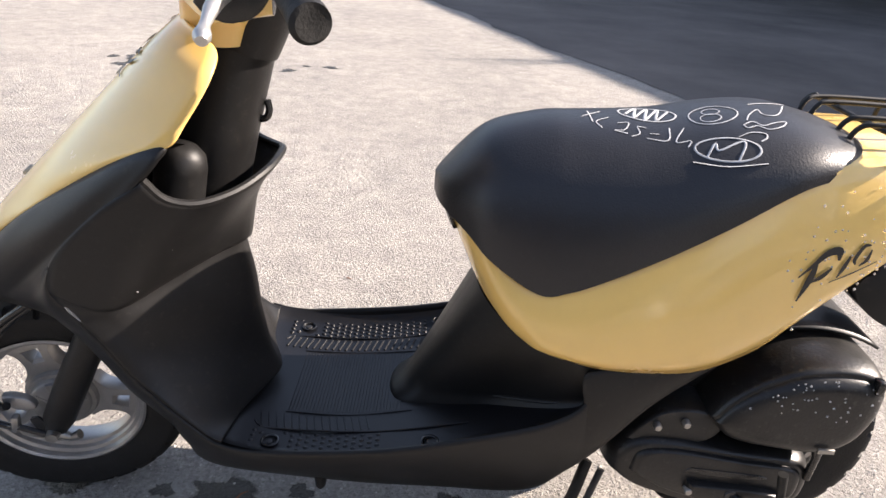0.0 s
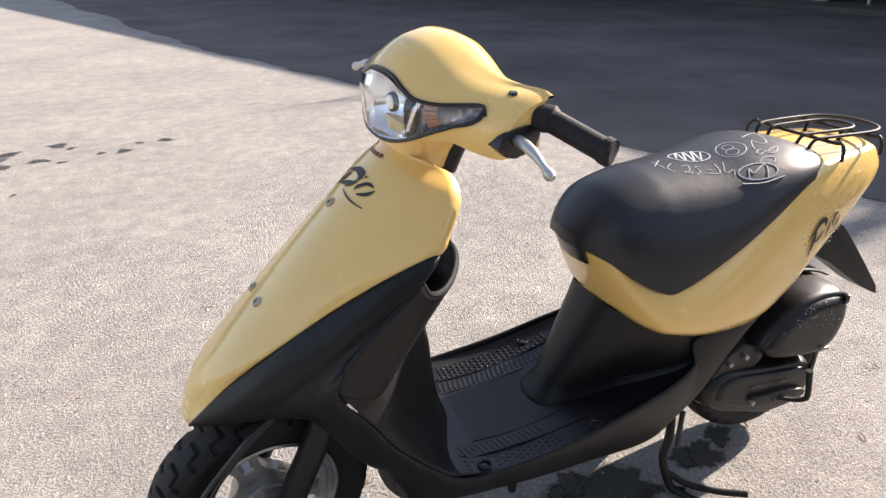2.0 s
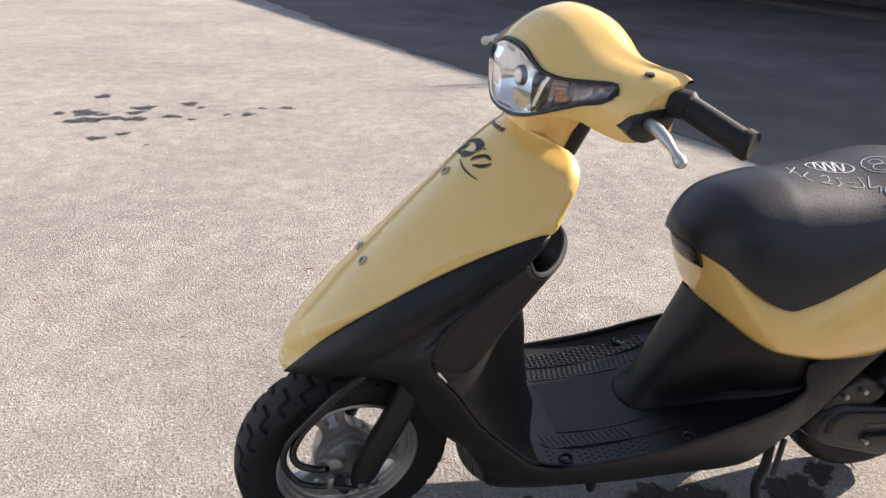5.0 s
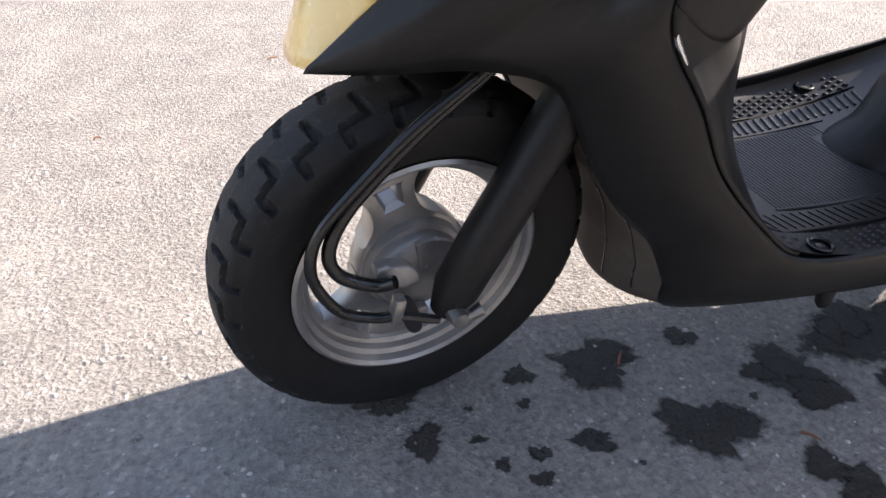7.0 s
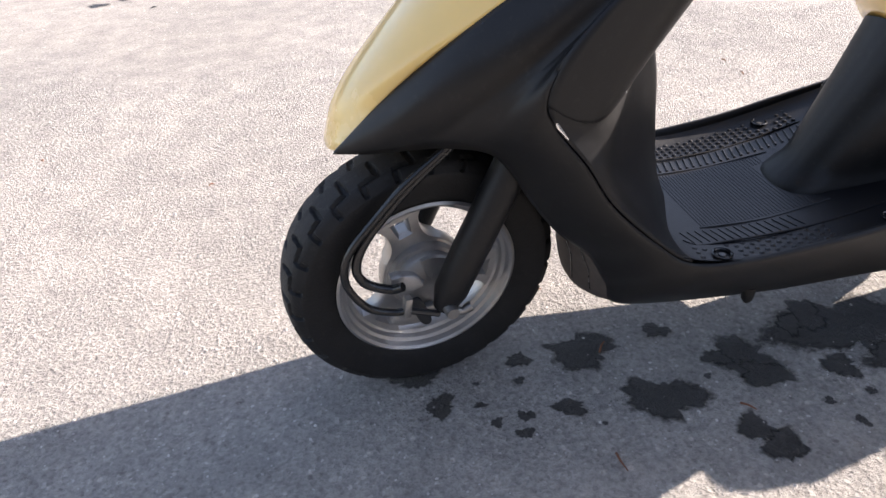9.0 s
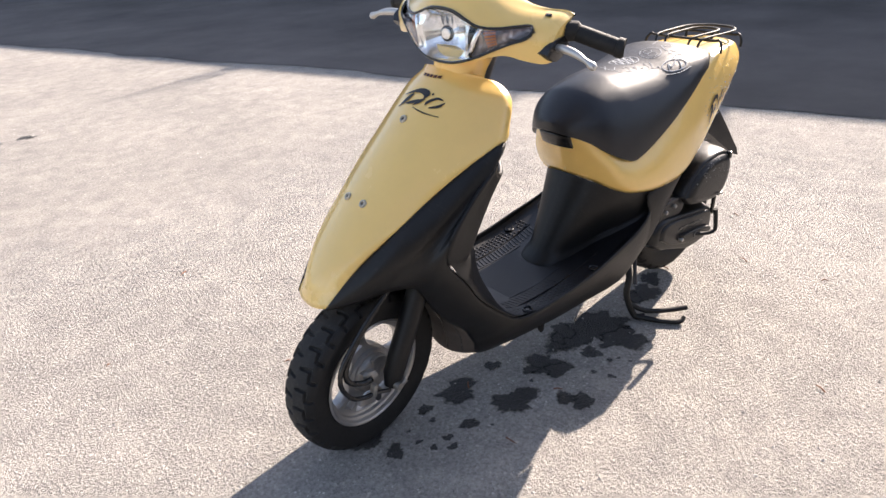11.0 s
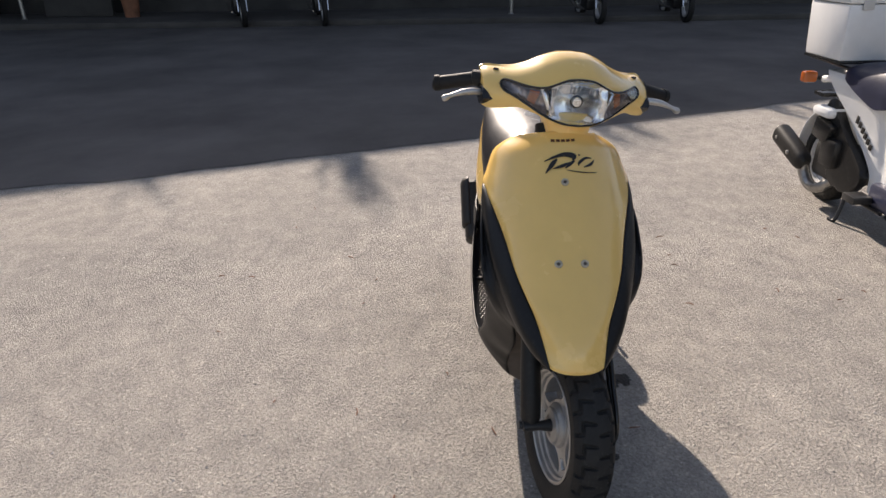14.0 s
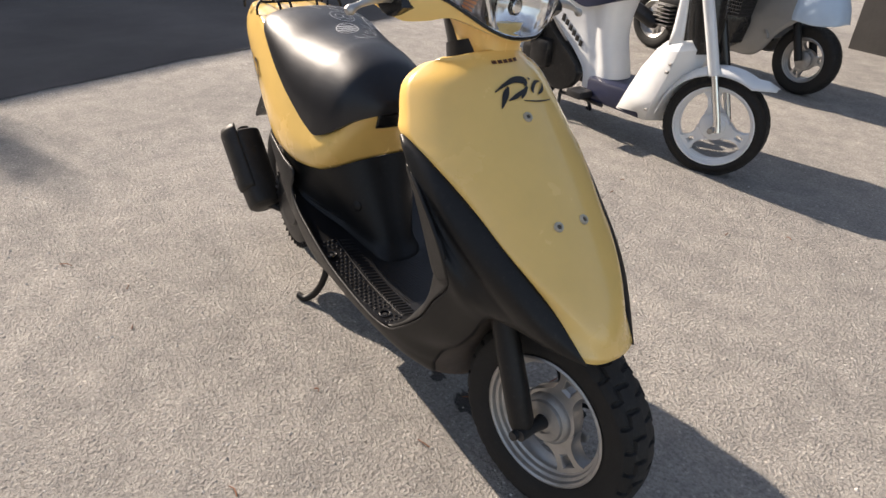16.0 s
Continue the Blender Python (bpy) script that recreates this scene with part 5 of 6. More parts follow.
# ---- stains on the ground ----
def stain(x, y, rx, ry, seed, turn=0.0):
    rnd = random.Random(seed)
    n = 110
    ph = [rnd.uniform(0, 6.28) for _ in range(6)]
    pts = []
    for k in range(n):
        a = 2 * math.pi * k / n
        r = 1 + 0.18 * math.sin(2 * a + ph[0]) + 0.16 * math.sin(3 * a + ph[1]) + 0.10 * math.sin(5 * a + ph[2]) + 0.07 * math.sin(9 * a + ph[3]) + 0.05 * math.sin(14 * a + ph[4]) + 0.16 * noise.noise(Vector((3 * math.cos(a), 3 * math.sin(a), seed))) + 0.10 * noise.noise(Vector((9 * math.cos(a), 9 * math.sin(a), seed)))
        px, py = rx * r * math.cos(a), ry * r * math.sin(a)
        pts.append((x + px * math.cos(turn) - py * math.sin(turn), y + px * math.sin(turn) + py * math.cos(turn)))
    bm = bmesh.new()
    deep = bm.verts.layers.float.new("depth")
    lift = 0.0010 + 0.00012 * (seed % 17)
    rings = []
    for f in (1.12, 0.92, 0.66, 0.36):
        ring = []
        for px, py in pts:
            v = bm.verts.new((x + (px - x) * f, y + (py - y) * f, lift))
            v[deep] = 1.12 - f
            ring.append(v)
        rings.append(ring)
    mid = bm.verts.new((x, y, lift))
    mid[deep] = 1.12
    for a, b in zip(rings, rings[1:]):
        for i in range(n):
            bm.faces.new((a[i], a[(i + 1) % n], b[(i + 1) % n], b[i]))
    for i in range(n):
        bm.faces.new((rings[-1][i], rings[-1][(i + 1) % n], mid))
    return tagged(part("wet_stain", bm, WETDARK), "dark wet oily stain soaked into the pavement", "stain", "stains under the scooter")


STAINS = [(-0.003, -0.091, 0.024, 0.020, -0.2), (-0.030, -0.024, 0.033, 0.024, -0.2), (0.246, -0.026, 0.052, 0.040, -0.2), (0.140, -0.023, 0.018, 0.017, 0.0), (0.329, -0.153, 0.052, 0.046, -0.2), (0.185, -0.138, 0.027, 0.014, -0.2), (0.073, -0.143, 0.010, 0.008, 0.0), (0.118, -0.140, 0.012, 0.011, 0.0), (0.108, -0.170, 0.012, 0.010, 0.0),
          (0.383, -0.009, 0.021, 0.018, 0.0), (0.489, -0.103, 0.047, 0.046, -0.2), (0.500, -0.141, 0.034, 0.031, 0.4), (0.446, -0.092, 0.021, 0.017, 0.0), (0.427, -0.232, 0.020, 0.031, 0.1), (0.449, -0.270, 0.027, 0.027, 0.0), (0.603, -0.046, 0.020, 0.024, 0.0), (0.057, -0.105, 0.009, 0.006, 0.0), (0.580, -0.255, 0.007, 0.011, 0.0),
          (0.705, -0.078, 0.118, 0.080, -0.3), (0.737, -0.170, 0.074, 0.046, -0.3), (0.642, -0.032, 0.036, 0.036, 0.0), (0.980, -0.065, 0.048, 0.046, 0.0), (1.071, -0.023, 0.036, 0.032, 0.0), (0.936, -0.053, 0.028, 0.030, 0.0), (0.620, -0.150, 0.030, 0.022, 0.0)]
for k, (x, y, rx, ry, t) in enumerate(STAINS):
    stain(x, y, rx, ry, k, t)
for k, (x, y, r) in enumerate([(-1.34, 3.28, 0.078), (-1.38, 3.47, 0.078), (-1.20, 3.33, 0.063), (-1.27, 3.42, 0.038), (-1.09, 3.47, 0.052), (-1.43, 3.27, 0.030), (-0.80, 3.71, 0.059), (-1.06, 3.31, 0.063), (-1.07, 3.60, 0.067), (-0.86, 3.37, 0.052), (-0.53, 3.41, 0.027), (-0.40, 3.41, 0.047), (-0.16, 3.59, 0.045), (-1.06, 2.97, 0.035), (-1.18, 2.88, 0.045), (-0.89, 2.74, 0.016), (-1.39, 3.94, 0.056), (-0.73, 3.29, 0.025), (-1.53, 3.46, 0.038), (-0.71, 3.61, 0.030), (-0.32, 3.58, 0.028)]):
    stain(x, y, r, r * 0.9, 100 + k)
rnd = random.Random(8)
for k in range(34):
    a, b = rnd.choice([(0.33, -0.16), (0.49, -0.10), (0.44, -0.22), (0.25, -0.03), (0.15, -0.14), (0.62, -0.2)])
    px, py = a + rnd.gauss(0, 0.07), b + rnd.gauss(0, 0.05)
    size = rnd.uniform(0.004, 0.009)
    if all(math.hypot((px - q[0]) / (q[2] + 0.02), (py - q[1]) / (q[3] + 0.02)) > 1.15 for q in STAINS):
        stain(px, py, size, size * rnd.uniform(0.7, 1.0), 200 + k)

# ---- white scooter ----
def white_scooter(at):
    w = thing("white_scooter", "white step-through scooter with a delivery box, parked on its stand", "scooter", "parked scooters", at)
    c = Vector((0, 0, 0.205))
    turned = Matrix.Rotation(radians(18), 4, "Z")

    def bar_side(name, bm, mat, parent, label="", angle=38):
        bm.transform(Matrix.Translation((0.038, 0, 0)) @ turned)
        return part(name, bm, mat, parent, label, angle)

    fw = whole_wheel("front_wheel", c, w, WHITE, "white cast front wheel", radians(75), 0.166, link=bar_side, slim=0.72, hub=0.80)
    bar_side("tyre", tyre_bm(c, 0.210, 0.163, 0.034, 40, 0.3), RUBBER, fw, "black tyre")
    bar_side("hub", lathe([(0, -0.045), (0.03, -0.045), (0.045, -0.035), (0.05, 0.035), (0.03, 0.045), (0, 0.045)], 28, "y", tuple(c)), WHITE, fw)
    for s in (-1, 1):
        leg = bar_side("fork_leg", tube([(0.165, s * 0.072, 0.80), (0.085, s * 0.072, 0.57), (0.035, s * 0.072, 0.42)], [0.022, 0.022, 0.022], 18), WHITE if s > 0 else GLOSSBLACK, w, "white fork tube" if s > 0 else "black fork tube")
        bar_side("fork_slider", tube([(0.035, s * 0.072, 0.425), (-0.02, s * 0.072, 0.25), (-0.03, s * 0.072, 0.20)], [0.014, 0.014, 0.018], 14), CHROME, leg, "chrome fork slider")
        bar_side("axle_nut", tube([(-0.01, s * 0.06, 0.205), (-0.01, s * 0.10, 0.205)], 0.012, 10), STEEL, leg)
    rows = []
    for a in np.linspace(radians(8), radians(118), 30):
        r = 0.244
        x, z = math.cos(a) * r, 0.205 + math.sin(a) * r
        rows.append([(x, 0.06 * v, z - 0.030 * abs(v) ** 3) for v in np.linspace(-1, 1, 13)])
    tip = [(-0.20, 0.03 * v, 0.405 - 0.01 * abs(v)) for v in np.linspace(-1, 1, 13)]
    rows.append([(-0.155, 0.055 * v, 0.420 - 0.025 * abs(v) ** 3) for v in np.linspace(-1, 1, 13)])
    rows.append(tip)
    thicken(bar_side("front_mudguard", grid(rows), WHITE, w, "white front mudguard"), 0.004)
    # leg shield: a folded panel with wings
    SH = [[(0.265, 0.0, 0.150), (0.275, 0.08, 0.152), (0.310, 0.110, 0.158), (0.468, 0.116, 0.166)],
          [(0.225, 0.0, 0.26), (0.235, 0.09, 0.26), (0.268, 0.135, 0.255), (0.412, 0.140, 0.262)],
          [(0.170, 0.0, 0.40), (0.180, 0.10, 0.40), (0.210, 0.150, 0.390), (0.342, 0.158, 0.388)],
          [(0.150, 0.0, 0.49), (0.160, 0.10, 0.49), (0.190, 0.145, 0.485), (0.288, 0.152, 0.474)],
          [(0.178, 0.0, 0.525), (0.182, 0.06, 0.525), (0.205, 0.105, 0.520), (0.268, 0.122, 0.508)]]
    full = [np.array(flip([r[3], r[2]]) + [r[0], r[2], r[3]]) for r in SH]
    rows = np.stack(full)
    thicken(part("leg_shield", grid([[tuple(p) for p in r] for r in rows]), WHITE, w, "white leg shield panel", 20), 0.006, 0)
    part("front_apron", tube([(0.176, 0, 0.47), (0.190, 0, 0.56), (0.212, 0, 0.70), (0.228, 0, 0.80)], [0.060, 0.074, 0.074, 0.070], 20), GLOSSBLACK, w, "black front apron behind the fork")
    for s in (-1, 1):
        strip = [[(0.205, s * 0.108, 0.505), (0.255, s * 0.132, 0.500)], [(0.212, s * 0.104, 0.56), (0.258, s * 0.116, 0.555)], [(0.228, s * 0.094, 0.64), (0.264, s * 0.102, 0.64)], [(0.246, s * 0.088, 0.75), (0.272, s * 0.094, 0.75)], [(0.254, s * 0.080, 0.79), (0.270, s * 0.084, 0.79)]]
        thicken(part("shield_edge", grid([[tuple(q) for q in cr(r, 4)] for r in [[tuple(v) for v in np.array(r)] for r in strip]]), WHITE, w, "white edge strip of the leg shield"), 0.012, 0)
    for z, y in ((0.40, 0.165), (0.43, 0.150), (0.21, 0.125)):
        part("shield_bolt", lathe([(0, 0), (0.007, 0), (0.007, -0.012)], 10, "x", (0.215 if z > 0.3 else 0.305, y, z)), STEEL, w)
    bar_side("fork_crown", block((0.175, 0, 0.80), (0.07, 0.17, 0.05), 0.01), GLOSSBLACK, w)
    head = bar_side("headset", tube([(0.185, 0, 0.78), (0.215, 0, 0.88), (0.225, 0, 0.95), (0.23, 0, 0.985)], [0.055, 0.075, 0.08, 0.04], 20), GLOSSBLACK, w, "black handlebar housing")
    bar_side("headlight", lathe([(0.0, 0.0), (0.05, 0.008), (0.06, 0.02), (0.062, 0.05)], 28, "x", (0.12, 0, 0.90)), REFLECTOR, head, "round headlight")
    for s in (-1, 1):
        bar_side("grip", tube([(0.23, s * 0.08, 0.96), (0.25, s * 0.2, 0.965), (0.29, s * 0.31, 0.95)], 0.016, 14, 20), RUBBER, w, "black rubber grip")
        bar_side("brake_lever", tube([(0.19, s * 0.14, 0.95), (0.20, s * 0.22, 0.94), (0.24, s * 0.29, 0.93)], 0.006, 8, 14), CHROME, w)
    part("inner_column", tube([(0.235, 0, 0.45), (0.255, 0, 0.65), (0.275, 0, 0.80)], [0.05, 0.055, 0.055], 16), GLOSSBLACK, w, "black inner steering column")
    # floor, body, seat
    part("floor_tunnel", block((0.50, 0, 0.205), (0.34, 0.24, 0.11), 0.02), NAVY, w, "navy rubber footboard")
    # z, front x, back x, half width; a hollow runs down each flank
    BODY = [(0.190, 0.535, 0.720, 0.088), (0.270, 0.548, 0.735, 0.087), (0.340, 0.568, 0.805, 0.085), (0.400, 0.588, 0.885, 0.085), (0.460, 0.600, 0.955, 0.087), (0.520, 0.600, 1.035, 0.095), (0.580, 0.590, 1.115, 0.104), (0.630, 0.580, 1.170, 0.108), (0.655, 0.580, 1.200, 0.100)]
    rows = []
    for z, x0, x1, hw in cr(BODY, 36):
        half = []
        for f in np.linspace(0, 1, 30) ** 1.6:
            bx = x0 + (x1 - x0) * f
            near = min(1.0, (bx - x0) / 0.07)
            hollow = 0.011 * math.exp(-(((bx - x0) - 0.105) / 0.028) ** 2) * min(1.0, max(0.0, (0.60 - z) / 0.05)) * min(1.0, max(0.0, (z - 0.24) / 0.08))
            half.append((bx, hw * math.sqrt(max(0.0, 1 - (1 - near) ** 2.4)) - hollow, z))
        rows.append([(bx, -by, bz) for bx, by, bz in half[:0:-1]] + half)
    body = part("body", grid(rows, close_u=True, caps=True), WHITE, w, "white waisted body under the seat")
    ST = [(0.545, 0.03, 0.648, 0.690), (0.556, 0.075, 0.624, 0.708), (0.585, 0.105, 0.608, 0.724), (0.640, 0.120, 0.586, 0.738), (0.700, 0.128, 0.566, 0.746), (0.745, 0.130, 0.557, 0.748), (0.800, 0.130, 0.566, 0.745), (0.920, 0.127, 0.602, 0.732), (1.020, 0.115, 0.634, 0.712), (1.070, 0.090, 0.652, 0.695)]
    rows = []
    for x, hw, zl, zt in cr(ST, 40):
        rows.append([(x, -math.copysign(hw * abs(math.cos(a)) ** 0.7, math.cos(a)), zl + (zt - zl) * max(math.sin(a), 0) ** 0.6) for a in np.linspace(0, math.pi, 25)])
    part("seat", grid(rows, close_u=True, caps=True), NAVY, w, "dark navy vinyl seat")
    for s in (-1, 1):
        cov = prism(smooth_outline([(0.725, 0.255), (0.800, 0.325), (0.920, 0.402), (1.040, 0.505), (1.095, 0.535), (1.110, 0.470), (1.080, 0.330), (1.010, 0.200), (0.900, 0.145), (0.780, 0.170)], 40), s * 0.124, s * 0.080, 0.014)
        part("side_cover", cov, ENGINE, w, "dark grey engine side cover")
    for k in range(6):
        z = 0.478 - 0.019 * k
        part("lettering_bar", block((0.900 - 0.026 * k, 0.0895 + 0.00001 * k, z), (0.020, 0.005, 0.026 if k else 0.036), 0.001, Matrix.Rotation(radians(-12), 4, "Y")), INK, body, "dark slanted lettering bar" if k == 0 else "")
    rc = Vector((1.17, 0.0, 0.205))
    rw = whole_wheel("rear_wheel", rc, w, WHITE, "white cast rear wheel", 0.4, 0.134)
    part("tyre", tyre_bm(rc, 0.207, 0.132, 0.040, 40, 0.4), RUBBER, rw, "black tyre")
    part("engine", block((1.02, 0.02, 0.24), (0.26, 0.20, 0.18), 0.03), ENGINE, w, "black engine")
    part("cylinder_cowl", block((0.98, 0.12, 0.30), (0.13, 0.08, 0.14), 0.025), ENGINE, w)
    part("carburettor_cover", block((1.06, 0.125, 0.39), (0.14, 0.07, 0.10), 0.012, Matrix.Rotation(radians(-12), 4, "Y")), GLOSSBLACK, w)
    # white block added to give the rear mudguard its sunlit top
    part("mudguard_top", block((1.09, 0.10, 0.475), (0.15, 0.13, 0.05), 0.022), WHITE, w, "white block added for the rear mudguard's sunlit top")
    rows = []
    for a in np.linspace(radians(-5), radians(150), 20):
        rows.append([(1.17 + 0.235 * math.cos(a), y, 0.225 + 0.235 * math.sin(a)) for y in np.linspace(-0.06, 0.06, 7)])
    thicken(part("rear_mudguard", grid(rows), WHITE, w, "white rear mudguard"), 0.004)
    muf = part("muffler", silencer([(1.165, 0.131, 0.180), (1.178, 0.132, 0.185), (1.205, 0.133, 0.196), (1.300, 0.138, 0.233), (1.420, 0.143, 0.276), (1.440, 0.144, 0.283), (1.446, 0.144, 0.285)], [0.026, 0.038, 0.048, 0.052, 0.052, 0.048, 0.034]), SOOTY, w, "dark exhaust silencer with a bolted heat shield")
    for x, z in ((1.400, 0.268), (1.270, 0.221)):
        part("heat_shield_bolt", lathe([(0, 0.006), (0.009, 0.006), (0.011, 0.003), (0.011, -0.004)], 14, "y", (x, 0.182, z)), STEEL, muf)
    part("exhaust_elbow", tube([(1.00, 0.08, 0.15), (1.05, 0.11, 0.10), (1.13, 0.115, 0.090), (1.18, 0.125, 0.14), (1.19, 0.13, 0.19)], 0.026, 14, 24), STEEL, muf)
    part("stand", tube([(0.86, 0.08, 0.16), (0.84, 0.11, 0.06), (0.835, 0.13, 0.008), (0.865, 0.14, 0.008)], 0.009, 10, 16), DARKSTEEL, w, "black stand")
    part("stand", tube([(0.86, -0.08, 0.16), (0.84, -0.11, 0.06), (0.835, -0.13, 0.008), (0.865, -0.14, 0.008)], 0.009, 10, 16), DARKSTEEL, w, "black stand")
    part("foot_rest", block((0.66, 0.165, 0.185), (0.09, 0.09, 0.035), 0.008), DARKSTEEL, w)
    part("foot_rest_bar", tube([(0.84, 0.10, 0.13), (0.70, 0.12, 0.15), (0.55, 0.12, 0.15)], 0.009, 8), DARKSTEEL, w)
    # tail: carrier, indicator, bracket
    part("carrier", tube([(1.00, 0.09, 0.68), (1.25, 0.10, 0.692), (1.38, 0.10, 0.694)], 0.008, 8), DARKSTEEL, w)
    part("carrier", tube([(1.00, -0.09, 0.68), (1.25, -0.10, 0.692), (1.38, -0.10, 0.694)], 0.008, 8), DARKSTEEL, w)
    part("tail_frame", tube([(1.05, 0.09, 0.60), (1.15, 0.09, 0.62), (1.25, 0.08, 0.60)], 0.018, 10), WHITE, w)
    for s in (-1, 1):
        ind = part("indicator", block((1.27, s * 0.15, 0.61), (0.045, 0.07, 0.055), 0.012), AMBER, w, "amber indicator")
        part("indicator_stalk", tube([(1.25, s * 0.07, 0.60), (1.26, s * 0.12, 0.605)], 0.010, 8), GLOSSBLACK, ind)
    part("plate_bracket", block((1.24, 0.02, 0.53), (0.09, 0.16, 0.02), 0.004), GLOSSBLACK, w)
    return w


white_scooter(pose(0.862, -1.735, 0.0, 0, 0, 1.0))

# delivery box on its carrier
def delivery_box(at):
    d = thing("delivery_box", "white plastic delivery box with a hinged lid, strapped on a carrier", "box", "", at)
    bm = block((0, 0, 0.125), (0.335, 0.355, 0.25), 0.012)
    for v in bm.verts:
        f = 0.93 + 0.07 * (v.co.z / 0.25)
        v.co.x, v.co.y = v.co.x * f, v.co.y * f
    body = part("body", bm, WHITE, d)
    lid = part("lid", block((0, 0, 0.275), (0.35, 0.37, 0.045), 0.012), WHITE, d, "white lid")
    for y in (-0.1, 0.1):
        part("catch", block((-0.1755, y, 0.25), (0.006, 0.05, 0.045), 0.002), WHITEBOARD, d)
        part("rib", lathe([(0, 0.3), (0.028, 0.3), (0.03, 0.296)], 18, "z", (-0.1, y, 0.0)), WHITEBOARD, lid)
    part("base_edge", block((0, 0, -0.006), (0.315, 0.33, 0.012), 0.003), GLOSSBLACK, d)
    return d


delivery_box(pose(2.055, -1.725, 0.716, 0, 0, 1.0))

# ---- silver scooter ----
def silver_scooter(at):
    w = thing("silver_scooter", "silver grey scooter with a blue-white nose, standing in the sun", "scooter", "parked scooters", at)
    c = Vector((0, 0, 0.2))
    fw = whole_wheel("front_wheel", c, w, ALLOY, "cast alloy front wheel", 0.9)
    part("tyre", tyre_bm(c, 0.2, 0.126, 0.044, 40, 0.4), RUBBER, fw, "black tyre")
    part("hub", lathe([(0, -0.045), (0.03, -0.045), (0.045, -0.035), (0.05, 0.035), (0.03, 0.045), (0, 0.045)], 28, "y", tuple(c)), DRUM, fw)
    for s in (-1, 1):
        part("fork_leg", tube([(0.10, s * 0.07, 0.45), (0.0, s * 0.075, 0.20)], 0.022, 14), BLACK, w, "black fork leg")
    NB = [[(-0.10, 0.0, 0.60), (-0.085, 0.06, 0.595), (-0.03, 0.11, 0.58), (0.08, 0.13, 0.56)],
          [(-0.145, 0.0, 0.50), (-0.125, 0.07, 0.495), (-0.05, 0.12, 0.48), (0.08, 0.14, 0.47)],
          [(-0.16, 0.0, 0.43), (-0.14, 0.075, 0.42), (-0.05, 0.12, 0.41), (0.08, 0.14, 0.42)]]
    full = [cr(flip(r[:0:-1]) + r, 25) for r in NB]
    rows = np.stack([cr([f[j] for f in full], 12) for j in range(25)], 1)
    thicken(part("nose", grid([[tuple(p) for p in r] for r in rows]), NOSE, w, "pale blue-white nose panel"), 0.005)
    SB = [[(0.02, 0.10, 0.44), (0.10, 0.135, 0.62), (0.20, 0.16, 0.70)], [(0.06, 0.13, 0.40), (0.16, 0.165, 0.53), (0.28, 0.18, 0.62)], [(0.14, 0.14, 0.32), (0.24, 0.175, 0.40), (0.36, 0.185, 0.47)], [(0.21, 0.13, 0.22), (0.30, 0.165, 0.27), (0.42, 0.18, 0.30)], [(0.32, 0.11, 0.165), (0.42, 0.15, 0.18), (0.54, 0.17, 0.23)], [(0.60, 0.11, 0.165), (0.64, 0.15, 0.185), (0.70, 0.17, 0.23)]]
    for s in (-1, 1):
        fl = [cr([(x, s * y, z) for x, y, z in r], 12) for r in SB]
        rows = np.stack([cr([f[j] for f in fl], 40) for j in range(12)], 1)
        thicken(part("side_cowl", grid([[tuple(p) for p in r] for r in rows]), SILVER, w, "silver side cowl"), 0.006, 0)
    part("floorboard", block((0.52, 0, 0.235), (0.38, 0.32, 0.03), 0.01), FLOORMAT, w)
    part("leg_shield", block((0.27, 0, 0.50), (0.03, 0.33, 0.46), 0.012, Matrix.Rotation(radians(22), 4, "Y")), SILVER, w)
    part("column", tube([(0.20, 0, 0.6), (0.36, 0, 0.95)], 0.045, 16), BLACK, w)
    part("handlebar", tube([(0.45, -0.3, 0.96), (0.38, -0.12, 1.0), (0.36, 0, 1.0), (0.38, 0.12, 1.0), (0.45, 0.3, 0.96)], 0.016, 12, 30), RUBBER, w)
    part("head_cowl", tube([(0.24, 0, 0.97), (0.30, 0, 0.985), (0.42, 0, 0.99)], [0.04, 0.09, 0.07], 18), SILVER, w)
    rows = []
    for x, hw, zb, zt in cr([(0.68, 0.05, 0.24, 0.45), (0.72, 0.10, 0.25, 0.62), (0.80, 0.14, 0.30, 0.66), (0.95, 0.16, 0.38, 0.68), (1.15, 0.15, 0.48, 0.72), (1.35, 0.08, 0.60, 0.74), (1.42, 0.03, 0.66, 0.72)], 30):
        rows.append([(x, hw * math.copysign(abs(math.cos(a)) ** 0.6, math.cos(a)), (zb + zt) / 2 + (zt - zb) / 2 * math.copysign(abs(math.sin(a)) ** 0.6, math.sin(a))) for a in np.linspace(0, 2 * np.pi, 24, endpoint=False)])
    part("rear_body", grid(rows, close_u=True, caps=True), SILVER, w, "silver rear body")
    rows = []
    for x, hw, zl, zt in cr([(0.68, 0.03, 0.66, 0.69), (0.72, 0.11, 0.65, 0.75), (0.90, 0.15, 0.66, 0.77), (1.15, 0.14, 0.71, 0.79), (1.28, 0.05, 0.74, 0.76)], 24):
        rows.append([(x, -math.copysign(hw * abs(math.cos(a)) ** 0.7, math.cos(a)), zl + (zt - zl) * max(math.sin(a), 0) ** 0.6) for a in np.linspace(0, math.pi, 21)])
    part("seat", grid(rows, close_u=True, caps=True), VINYL, w, "black seat")
    rc = Vector((1.16, 0, 0.2))
    rw = whole_wheel("rear_wheel", rc, w, ALLOY, "cast alloy rear wheel", 0.3)
    part("tyre", tyre_bm(rc, 0.2, 0.126, 0.044, 40, 0.4), RUBBER, rw, "black tyre")
    part("engine", block((0.98, 0.02, 0.28), (0.22, 0.2, 0.2), 0.03), ENGINE, w, "dark finned engine")
